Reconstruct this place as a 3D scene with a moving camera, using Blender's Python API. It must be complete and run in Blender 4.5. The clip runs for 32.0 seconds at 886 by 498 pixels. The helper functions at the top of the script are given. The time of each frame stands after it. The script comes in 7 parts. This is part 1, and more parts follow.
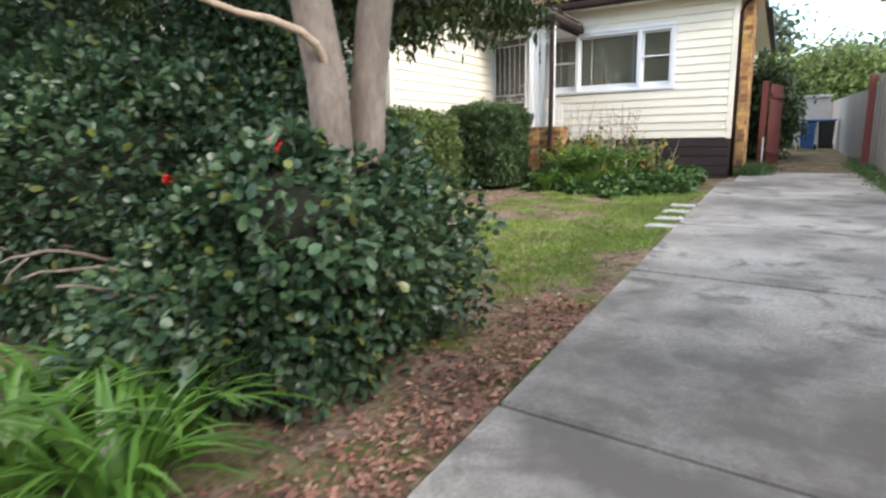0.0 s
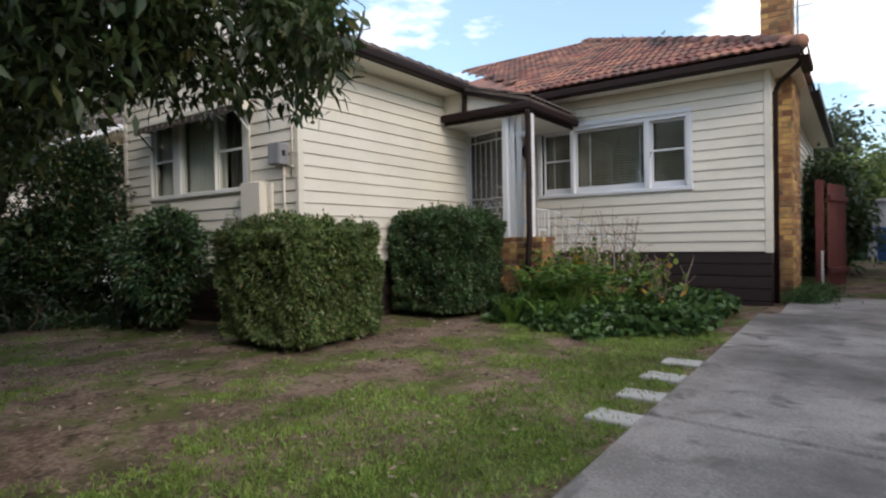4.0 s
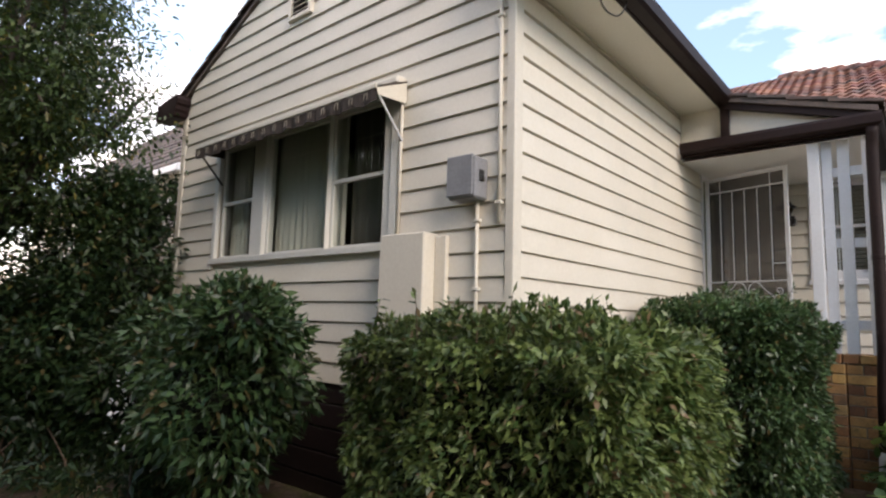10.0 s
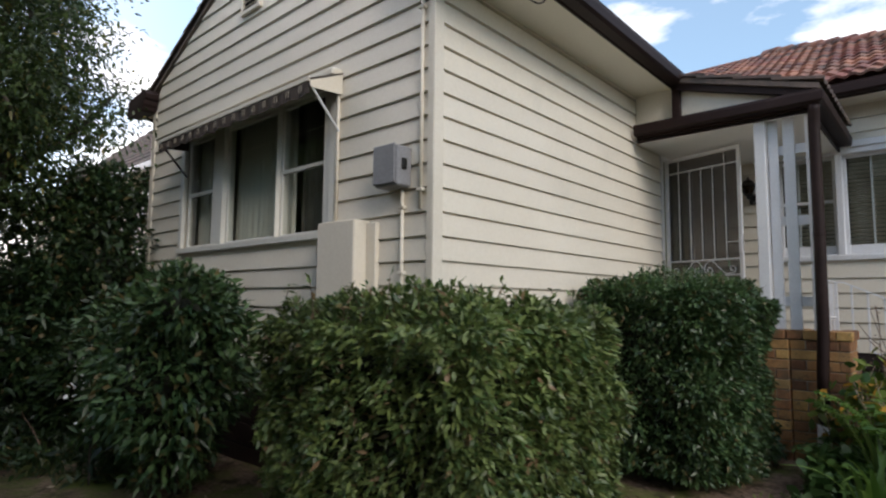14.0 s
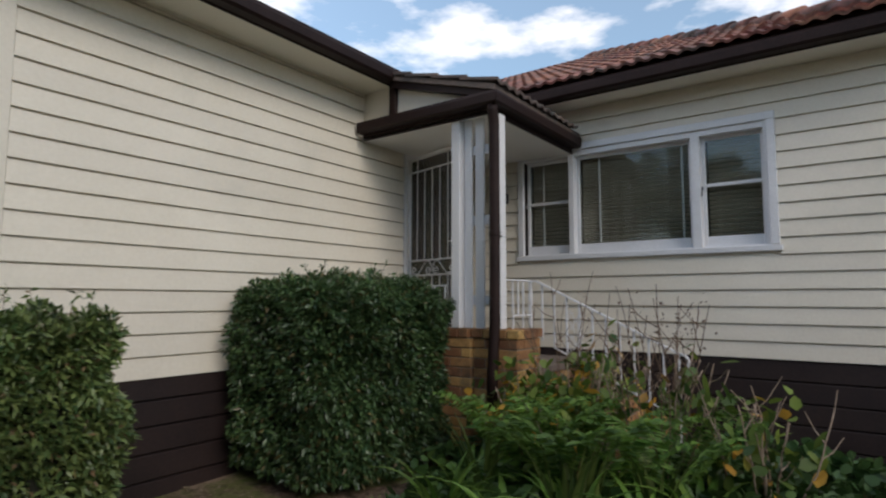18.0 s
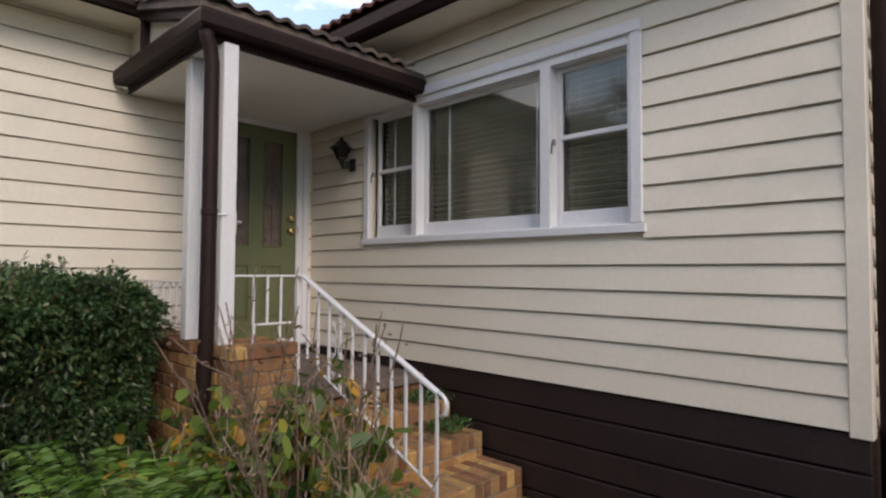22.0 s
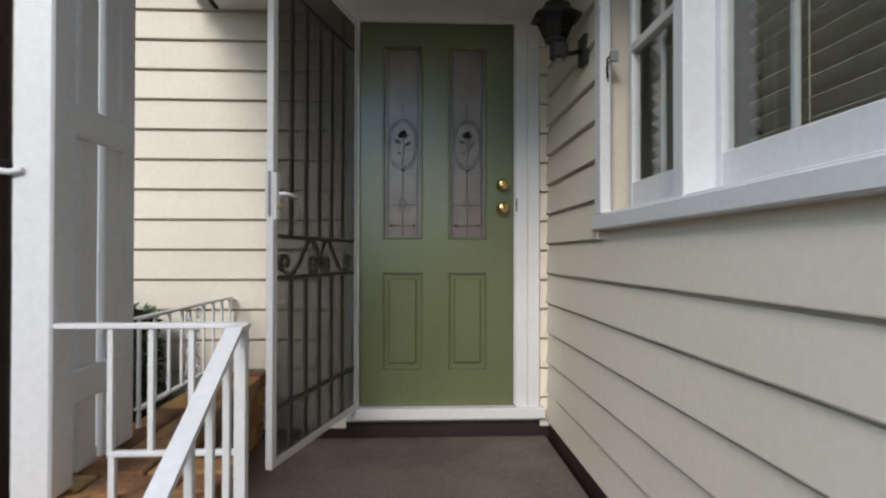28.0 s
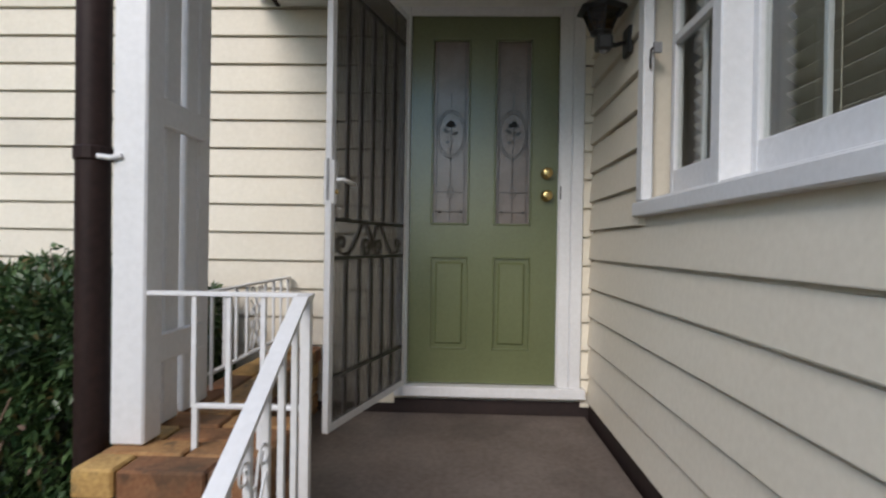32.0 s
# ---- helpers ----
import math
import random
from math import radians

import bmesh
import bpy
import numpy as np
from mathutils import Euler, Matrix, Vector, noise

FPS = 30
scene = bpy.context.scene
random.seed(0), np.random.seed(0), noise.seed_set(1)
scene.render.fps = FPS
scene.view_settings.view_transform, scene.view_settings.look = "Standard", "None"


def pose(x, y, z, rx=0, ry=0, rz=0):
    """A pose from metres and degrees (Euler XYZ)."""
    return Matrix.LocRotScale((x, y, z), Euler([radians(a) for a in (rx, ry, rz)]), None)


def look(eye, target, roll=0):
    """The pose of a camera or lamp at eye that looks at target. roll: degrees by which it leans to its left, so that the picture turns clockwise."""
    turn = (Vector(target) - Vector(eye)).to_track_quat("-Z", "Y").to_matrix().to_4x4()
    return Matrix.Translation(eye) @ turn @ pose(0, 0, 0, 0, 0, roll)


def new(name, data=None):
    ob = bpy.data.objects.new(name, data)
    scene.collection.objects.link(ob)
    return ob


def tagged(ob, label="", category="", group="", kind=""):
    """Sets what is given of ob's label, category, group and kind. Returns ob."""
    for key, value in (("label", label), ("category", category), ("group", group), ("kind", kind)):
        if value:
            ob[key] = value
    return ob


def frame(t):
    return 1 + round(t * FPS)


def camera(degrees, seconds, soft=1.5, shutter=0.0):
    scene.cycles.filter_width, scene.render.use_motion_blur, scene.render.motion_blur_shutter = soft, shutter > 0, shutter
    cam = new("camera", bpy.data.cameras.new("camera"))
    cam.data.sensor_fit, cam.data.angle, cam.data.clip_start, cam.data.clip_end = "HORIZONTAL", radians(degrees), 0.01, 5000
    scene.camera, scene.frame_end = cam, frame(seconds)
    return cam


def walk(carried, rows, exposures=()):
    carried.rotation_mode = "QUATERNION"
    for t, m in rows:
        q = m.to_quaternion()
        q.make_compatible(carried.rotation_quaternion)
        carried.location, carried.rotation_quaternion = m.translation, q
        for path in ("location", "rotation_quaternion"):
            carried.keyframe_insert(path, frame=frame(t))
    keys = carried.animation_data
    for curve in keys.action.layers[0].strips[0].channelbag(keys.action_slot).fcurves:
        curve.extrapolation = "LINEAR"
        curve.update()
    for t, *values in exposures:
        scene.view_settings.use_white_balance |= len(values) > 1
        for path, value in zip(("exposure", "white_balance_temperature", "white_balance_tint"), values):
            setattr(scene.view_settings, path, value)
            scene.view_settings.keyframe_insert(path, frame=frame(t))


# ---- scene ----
cam = camera(75.5, 32.0, 2.2, 0.35)
PATH = [
    (0, (0.139, -0.316, 1.909), (-0.853, 1.378, 1.525), -1.3),
    (0.5, (0.175, 0.038, 1.962), (-0.724, 1.799, 1.661), -0.9),
    (1, (0.224, 0.357, 1.991), (-0.622, 2.154, 1.752), -1.2),
    (1.5, (0.3, 0.767, 2.025), (-0.536, 2.574, 1.834), -1.4),
    (2, (0.33, 1.131, 1.999), (-0.506, 2.942, 1.86), -1.6),
    (2.5, (0.34, 1.541, 1.998), (-0.523, 3.342, 1.904), -1.6),
    (4.5, (0.276, 3.17, 2.017), (-1.028, 4.687, 2.023), -0.7),
    (5, (0.085, 3.59, 2.056), (-1.326, 5.006, 2.097), -0.4),
    (5.5, (-0.198, 3.924, 2.088), (-1.682, 5.263, 2.148), -0.2),
    (6, (-0.497, 4.201, 2.13), (-2.027, 5.488, 2.189), -0.1),
    (6.5, (-0.845, 4.466, 2.153), (-2.408, 5.712, 2.225), 0.5),
    (7, (-1.207, 4.619, 2.165), (-2.782, 5.846, 2.272), 1.4),
    (7.5, (-1.613, 4.637, 2.148), (-3.174, 5.876, 2.317), 2.0),
    (8, (-2.038, 4.677, 2.145), (-3.595, 5.915, 2.349), 2.3),
    (8.5, (-2.523, 4.663, 2.188), (-4.044, 5.945, 2.396), 2.3),
    (9, (-2.958, 4.598, 2.195), (-4.41, 5.96, 2.381), 2.0),
    (9.5, (-3.287, 4.607, 2.216), (-4.65, 6.058, 2.405), 1.7),
    (10, (-3.439, 4.606, 2.279), (-4.728, 6.117, 2.517), 1.6),
    (10.5, (-3.405, 4.495, 2.306), (-4.66, 6.024, 2.602), 2.0),
    (11, (-3.315, 4.375, 2.317), (-4.554, 5.898, 2.697), 2.1),
    (11.5, (-3.251, 4.305, 2.328), (-4.482, 5.819, 2.767), 2.2),
    (12, (-3.256, 4.314, 2.33), (-4.497, 5.826, 2.746), 2.0),
    (12.5, (-3.271, 4.39, 2.304), (-4.544, 5.889, 2.668), 1.9),
    (13, (-3.233, 4.544, 2.282), (-4.544, 6.023, 2.588), 1.6),
    (13.5, (-3.111, 4.709, 2.272), (-4.434, 6.19, 2.507), 1.2),
    (15.5, (-2.26, 5.329, 2.305), (-3.597, 6.811, 2.429), -0.6),
    (16, (-2.101, 5.503, 2.294), (-3.388, 7.027, 2.425), -0.5),
    (16.5, (-1.866, 5.715, 2.292), (-3.126, 7.26, 2.444), -0.4),
    (17, (-1.674, 5.916, 2.287), (-2.898, 7.488, 2.463), -0.3),
    (17.5, (-1.412, 6.168, 2.301), (-2.63, 7.743, 2.487), -0.1),
    (18, (-1.243, 6.375, 2.314), (-2.414, 7.986, 2.491), 0.1),
    (18.5, (-1.132, 6.638, 2.343), (-2.257, 8.283, 2.505), -0.1),
    (19, (-0.964, 6.949, 2.367), (-2.091, 8.595, 2.508), -0.4),
    (19.5, (-0.77, 7.244, 2.41), (-1.899, 8.89, 2.537), 0.1),
    (20, (-0.606, 7.562, 2.443), (-1.739, 9.207, 2.549), 0.8),
    (20.5, (-0.472, 7.928, 2.464), (-1.632, 9.553, 2.573), 1.0),
    (21, (-0.369, 8.3, 2.493), (-1.596, 9.876, 2.589), 0.9),
    (21.5, (-0.291, 8.675, 2.509), (-1.604, 10.182, 2.592), 0.8),
    (22, (-0.298, 9.063, 2.524), (-1.688, 10.499, 2.603), 0.3),
    (22.5, (-0.274, 9.452, 2.51), (-1.746, 10.804, 2.589), 0.2),
    (23, (-0.23, 9.869, 2.532), (-1.789, 11.12, 2.606), 0.5),
    (23.5, (-0.271, 10.229, 2.521), (-1.926, 11.349, 2.598), 1.1),
    (24, (-0.36, 10.534, 2.538), (-2.124, 11.473, 2.605), 1.4),
    (24.5, (-0.494, 10.89, 2.563), (-2.355, 11.623, 2.607), 1.3),
    (25, (-0.642, 11.191, 2.595), (-2.561, 11.755, 2.61), 1.2),
    (25.5, (-0.919, 11.404, 2.571), (-2.873, 11.831, 2.587), 1.0),
    (27.5, (-2.007, 11.632, 2.646), (-4.004, 11.733, 2.63), 0.5),
    (28, (-2.29, 11.623, 2.667), (-4.288, 11.716, 2.688), 0.1),
    (28.5, (-2.61, 11.629, 2.696), (-4.606, 11.729, 2.761), 0.1),
    (29, (-2.847, 11.678, 2.704), (-4.844, 11.744, 2.79), 0.2),
    (29.5, (-2.945, 11.662, 2.712), (-4.942, 11.727, 2.807), 0.4),
    (30, (-2.941, 11.64, 2.707), (-4.937, 11.715, 2.808), 0.8),
    (30.5, (-2.838, 11.658, 2.691), (-4.834, 11.731, 2.795), 1.1),
    (31, (-2.63, 11.631, 2.683), (-4.626, 11.716, 2.773), 1.2),
    (31.5, (-2.355, 11.623, 2.666), (-4.354, 11.666, 2.723), 1.1),
    (32, (-2.157, 11.617, 2.638), (-4.156, 11.553, 2.624), 0.9),
]
LIGHT = [(0, 2.12, 6850, 12), (1, 1.6, 6650, 12), (2.5, 1.2, 6600, 13), (4.5, 0.82, 6650, 15), (6, 0.73, 6600, 15), (8, 0.69, 6650, 17), (9, 0.95, 6800, 18), (10, 1.25, 6900, 19), (11, 0.73, 6650, 17), (12, 0.42, 6350, 14), (13, 0.66, 6500, 15), (15, 0.8, 6550, 14), (16, 0.85, 6550, 15), (17, 0.55, 6550, 14), (18, 0.42, 6600, 14), (20, 0.6, 7000, 20), (22, 0.76, 7000, 20), (23, 0.88, 6950, 19), (25, 0.62, 6650, 16), (28, 1.05, 6500, 13), (30, 1.0, 6600, 13), (32, 1.01, 6500, 14)]
walk(cam, [(t, look(eye, target, roll)) for t, eye, target, roll in PATH], LIGHT)

# ---- light ----
world = bpy.data.worlds.new("world")
scene.world = world
world.use_nodes = True
wn, wl = world.node_tree.nodes, world.node_tree.links
wn.clear()
w_out = wn.new("ShaderNodeOutputWorld")
w_bg = wn.new("ShaderNodeBackground")
w_sky = wn.new("ShaderNodeTexSky")
w_sky.sky_type, w_sky.sun_disc = "NISHITA", False
w_sky.sun_elevation, w_sky.sun_rotation = radians(32), radians(-110.6)
w_sky.air_density, w_sky.dust_density, w_sky.ozone_density = 1.0, 1.2, 1.5
w_co = wn.new("ShaderNodeTexCoord")
w_map = wn.new("ShaderNodeMapping")
w_map.inputs["Scale"].default_value = (1.0, 1.0, 2.6)
w_noise = wn.new("ShaderNodeTexNoise")
w_noise.inputs["Scale"].default_value = 2.3
w_noise.inputs["Detail"].default_value = 7.0
w_noise.inputs["Roughness"].default_value = 0.55
w_ramp = wn.new("ShaderNodeValToRGB")
w_ramp.color_ramp.elements[0].position = 0.52
w_ramp.color_ramp.elements[1].position = 0.64
w_ramp.color_ramp.elements[0].color = (0.12, 0.12, 0.12, 1)
w_mix = wn.new("ShaderNodeMix")
w_mix.data_type = "RGBA"
w_mix.inputs[7].default_value = (9.6, 9.2, 8.8, 1.0)
wl.new(w_co.outputs["Generated"], w_map.inputs["Vector"])
wl.new(w_map.outputs["Vector"], w_noise.inputs["Vector"])
wl.new(w_noise.outputs["Fac"], w_ramp.inputs["Fac"])
wl.new(w_ramp.outputs["Color"], w_mix.inputs[0])
w_hue = wn.new("ShaderNodeHueSaturation")
w_hue.inputs["Hue"].default_value, w_hue.inputs["Saturation"].default_value = 0.485, 1.3
wl.new(w_sky.outputs["Color"], w_hue.inputs["Color"])
wl.new(w_hue.outputs["Color"], w_mix.inputs[6])
wl.new(w_mix.outputs[2], w_bg.inputs["Color"])
w_bg.inputs["Strength"].default_value = 0.14
wl.new(w_bg.outputs["Background"], w_out.inputs["Surface"])

sun = new("sun", bpy.data.lights.new("sun", "SUN"))
sun.data.energy, sun.data.angle, sun.data.color = 1.1, radians(25), (1.0, 0.93, 0.83)
sun.matrix_world = look((15.9, -6.0, 10.6), (0, 0, 0))


# ---- mesh helpers ----
class Mb:
    """Collects vertices and faces of one mesh."""

    def __init__(self):
        self.v, self.f = [], []

    def add(self, vs, fs):
        n = len(self.v)
        self.v.extend(vs)
        self.f.extend([tuple(i + n for i in f) for f in fs])
        return self

    def box(self, lo, hi, b=0.004):
        """A box from corner lo to corner hi with chamfered edges."""
        lo, hi = [min(a, c) for a, c in zip(lo, hi)], [max(a, c) for a, c in zip(lo, hi)]
        b = min(b, *(0.45 * (c - a) for a, c in zip(lo, hi)))
        if b <= 0:
            vs = [(x, y, z) for x in (lo[0], hi[0]) for y in (lo[1], hi[1]) for z in (lo[2], hi[2])]
            return self.add(vs, [(0, 1, 3, 2), (4, 6, 7, 5), (0, 4, 5, 1), (2, 3, 7, 6), (0, 2, 6, 4), (1, 5, 7, 3)])
        vs, idx = [], {}
        for sx in (0, 1):
            for sy in (0, 1):
                for sz in (0, 1):
                    s = (sx, sy, sz)
                    for a in range(3):
                        p = [(hi[k] if s[k] else lo[k]) for k in range(3)]
                        for k in range(3):
                            if k != a:
                                p[k] += -b if s[k] else b
                        idx[s, a] = len(vs)
                        vs.append(tuple(p))
        fs = []
        for a in range(3):
            u, w = (a + 1) % 3, (a + 2) % 3
            for sa in (0, 1):
                q = []
                for su, sw in ((0, 0), (1, 0), (1, 1), (0, 1)):
                    s = [0, 0, 0]
                    s[a], s[u], s[w] = sa, su, sw
                    q.append(idx[tuple(s), a])
                fs.append(tuple(q if sa else q[::-1]))
            for su in (0, 1):
                for sw in (0, 1):
                    s0, s1 = [0, 0, 0], [0, 0, 0]
                    s0[a], s1[a] = 0, 1
                    s0[u] = s1[u] = su
                    s0[w] = s1[w] = sw
                    q = [idx[tuple(s0), u], idx[tuple(s1), u], idx[tuple(s1), w], idx[tuple(s0), w]]
                    fs.append(tuple(q if su != sw else q[::-1]))
        for s in [(x, y, z) for x in (0, 1) for y in (0, 1) for z in (0, 1)]:
            q = [idx[s, 0], idx[s, 1], idx[s, 2]]
            fs.append(tuple(q if sum(s) % 2 else q[::-1]))
        return self.add(vs, fs)

    def prism(self, prof, ends):
        """prof: closed outline; ends: two functions that place an outline point in space."""
        n = len(prof)
        vs = [ends[0](*p) for p in prof] + [ends[1](*p) for p in prof]
        fs = [(i, (i + 1) % n, n + (i + 1) % n, n + i) for i in range(n)]
        fs += [tuple(range(n))[::-1], tuple(range(n, 2 * n))]
        return self.add(vs, fs)

    def tube(self, pts, r, n=8, r2=None, flat=1.0):
        """A tube along pts; the radius runs from r to r2; flat squashes it."""
        pts = [Vector(p) for p in pts]
        m, vs, fs = len(pts), [], []
        up = None
        for i, p in enumerate(pts):
            d = (pts[min(i + 1, m - 1)] - pts[max(i - 1, 0)])
            d = d.normalized() if d.length > 1e-9 else Vector((0, 0, 1))
            if up is None:
                up = Vector((0, 0, 1)) if abs(d.z) < 0.9 else Vector((1, 0, 0))
            a = d.cross(up)
            a = a.normalized() if a.length > 1e-6 else d.orthogonal().normalized()
            c = a.cross(d).normalized()
            up = c
            rr = r if r2 is None else r + (r2 - r) * i / (m - 1)
            for k in range(n):
                t = 2 * math.pi * (k + 0.5) / n
                vs.append(tuple(p + a * (rr * math.cos(t)) + c * (rr * flat * math.sin(t))))
        for i in range(m - 1):
            for k in range(n):
                fs.append((i * n + k, i * n + (k + 1) % n, (i + 1) * n + (k + 1) % n, (i + 1) * n + k))
        fs += [tuple(range(n))[::-1], tuple(range((m - 1) * n, m * n))]
        return self.add(vs, fs)

    def lathe(self, prof, c, n=16):
        """prof: (radius, z) pairs turned about the upright axis through c."""
        vs, m = [], len(prof)
        for r, z in prof:
            for k in range(n):
                t = 2 * math.pi * k / n
                vs.append((c[0] + r * math.cos(t), c[1] + r * math.sin(t), c[2] + z))
        fs = [(i * n + k, i * n + (k + 1) % n, (i + 1) * n + (k + 1) % n, (i + 1) * n + k) for i in range(m - 1) for k in range(n)]
        fs += [tuple(range(n))[::-1], tuple(range((m - 1) * n, m * n))]
        return self.add(vs, fs)

    def moved(self, m, start=0):
        self.v[start:] = [tuple(m @ Vector(p)) for p in self.v[start:]]
        return self

    def mesh(self, name, mat, smooth=False):
        me = bpy.data.meshes.new(name)
        me.from_pydata(self.v, [], self.f)
        if mat:
            me.materials.append(mat)
        if smooth:
            me.shade_smooth()
        me.update()
        return me


def part(name, mb, mat, parent=None, label="", smooth=False):
    """Links one mesh as a part of a thing, or on its own."""
    me = mb if isinstance(mb, bpy.types.Mesh) else mb.mesh(name, mat, smooth)
    ob = new(name, me)
    if parent:
        ob.parent = parent
    return tagged(ob, label)


def thing(name, at, label, category, group="", kind=""):
    ob = new(name)
    ob.empty_display_size = 0.1
    ob.location = at
    return tagged(ob, label, category, group, kind)


def under(name, mb, mat, parent, label="", smooth=False):
    """A part whose coordinates are those of the world, below a parent that stands elsewhere."""
    ob = part(name, mb, mat, parent, label, smooth)
    p, m = parent, Matrix()
    while p:
        m = p.matrix_basis @ m
        p = p.parent
    ob.matrix_basis = m.inverted()
    return ob


# ---- materials ----
def mat_new(name):
    m = bpy.data.materials.new(name)
    m.use_nodes = True
    return m, m.node_tree.nodes, m.node_tree.links, m.node_tree.nodes["Principled BSDF"]


def surface(name, col, col2, rough=0.6, scale=4.0, fine=60.0, bump=0.2, metal=0.0, dirt=None, dirt_at=0.62, vary=0.0, stretch=(1, 1, 1), spec=0.5, island=0.0, coat=0.0, spots=None, spots_at=0.6, spots_scale=3.0, tight=0.14, edge=0.1):
    """A surface of two colours mixed at a coarse and a fine scale, with stains, relief and a shade for each piece."""
    m, n, l, b = mat_new(name)
    co = n.new("ShaderNodeTexCoord")
    mp = n.new("ShaderNodeMapping")
    mp.inputs["Scale"].default_value = stretch
    geo = n.new("ShaderNodeNewGeometry")
    l.new(geo.outputs["Position"], mp.inputs["Vector"])
    n1, n2 = n.new("ShaderNodeTexNoise"), n.new("ShaderNodeTexNoise")
    n1.inputs["Scale"].default_value, n1.inputs["Detail"].default_value = scale, 5.0
    n2.inputs["Scale"].default_value, n2.inputs["Detail"].default_value = fine, 4.0
    l.new(mp.outputs["Vector"], n1.inputs["Vector"])
    l.new(mp.outputs["Vector"], n2.inputs["Vector"])
    add = n.new("ShaderNodeMath")
    add.operation = "MULTIPLY_ADD"
    add.inputs[1].default_value = 0.5
    l.new(n2.outputs["Fac"], add.inputs[0])
    half = n.new("ShaderNodeMath")
    half.operation = "MULTIPLY"
    half.inputs[1].default_value = 0.5
    l.new(n1.outputs["Fac"], half.inputs[0])
    l.new(half.outputs[0], add.inputs[2])
    r = n.new("ShaderNodeValToRGB")
    r.color_ramp.elements[0].position, r.color_ramp.elements[1].position = 0.5 - tight, 0.5 + tight
    r.color_ramp.elements[0].color, r.color_ramp.elements[1].color = (*col, 1), (*col2, 1)
    l.new(add.outputs[0], r.inputs["Fac"])
    out = r.outputs["Color"]
    if dirt:
        n3 = n.new("ShaderNodeTexNoise")
        n3.inputs["Scale"].default_value, n3.inputs["Detail"].default_value = scale * 0.45, 8.0
        n3.inputs["Roughness"].default_value = 0.65
        l.new(mp.outputs["Vector"], n3.inputs["Vector"])
        r3 = n.new("ShaderNodeValToRGB")
        r3.color_ramp.elements[0].position, r3.color_ramp.elements[1].position = dirt_at - edge, dirt_at + edge * 1.2
        l.new(n3.outputs["Fac"], r3.inputs["Fac"])
        mx = n.new("ShaderNodeMix")
        mx.data_type = "RGBA"
        l.new(r3.outputs["Color"], mx.inputs[0])
        l.new(out, mx.inputs[6])
        mx.inputs[7].default_value = (*dirt, 1)
        out = mx.outputs[2]
    if spots:
        n4 = n.new("ShaderNodeTexNoise")
        n4.inputs["Scale"].default_value, n4.inputs["Detail"].default_value = scale * spots_scale, 6.0
        n4.inputs["Roughness"].default_value, n4.inputs["Distortion"].default_value = 0.6, 0.6
        l.new(mp.outputs["Vector"], n4.inputs["Vector"])
        r4 = n.new("ShaderNodeValToRGB")
        r4.color_ramp.elements[0].position, r4.color_ramp.elements[1].position = spots_at - 0.07, spots_at + 0.08
        l.new(n4.outputs["Fac"], r4.inputs["Fac"])
        mx4 = n.new("ShaderNodeMix")
        mx4.data_type = "RGBA"
        l.new(r4.outputs["Color"], mx4.inputs[0])
        l.new(out, mx4.inputs[6])
        mx4.inputs[7].default_value = (*spots, 1)
        out = mx4.outputs[2]
    if vary or island:
        hs = n.new("ShaderNodeHueSaturation")
        if island:
            src = geo.outputs["Random Per Island"]
        else:
            oi = n.new("ShaderNodeObjectInfo")
            src = oi.outputs["Random"]
        mr = n.new("ShaderNodeMapRange")
        k = vary or island
        mr.inputs[3].default_value, mr.inputs[4].default_value = 1 - k, 1 + k
        l.new(src, mr.inputs[0])
        l.new(mr.outputs[0], hs.inputs["Value"])
        mr2 = n.new("ShaderNodeMapRange")
        mr2.inputs[3].default_value, mr2.inputs[4].default_value = 0.5 - 0.03 * k, 0.5 + 0.05 * k
        l.new(src, mr2.inputs[0])
        l.new(mr2.outputs[0], hs.inputs["Hue"])
        l.new(out, hs.inputs["Color"])
        out = hs.outputs["Color"]
    l.new(out, b.inputs["Base Color"])
    b.inputs["Roughness"].default_value, b.inputs["Metallic"].default_value = rough, metal
    b.inputs["Specular IOR Level"].default_value = spec
    b.inputs["Coat Weight"].default_value, b.inputs["Coat Roughness"].default_value = coat, 0.22
    if bump:
        bp = n.new("ShaderNodeBump")
        bp.inputs["Strength"].default_value, bp.inputs["Distance"].default_value = bump, 0.006
        l.new(add.outputs[0], bp.inputs["Height"])
        l.new(bp.outputs["Normal"], b.inputs["Normal"])
    return m


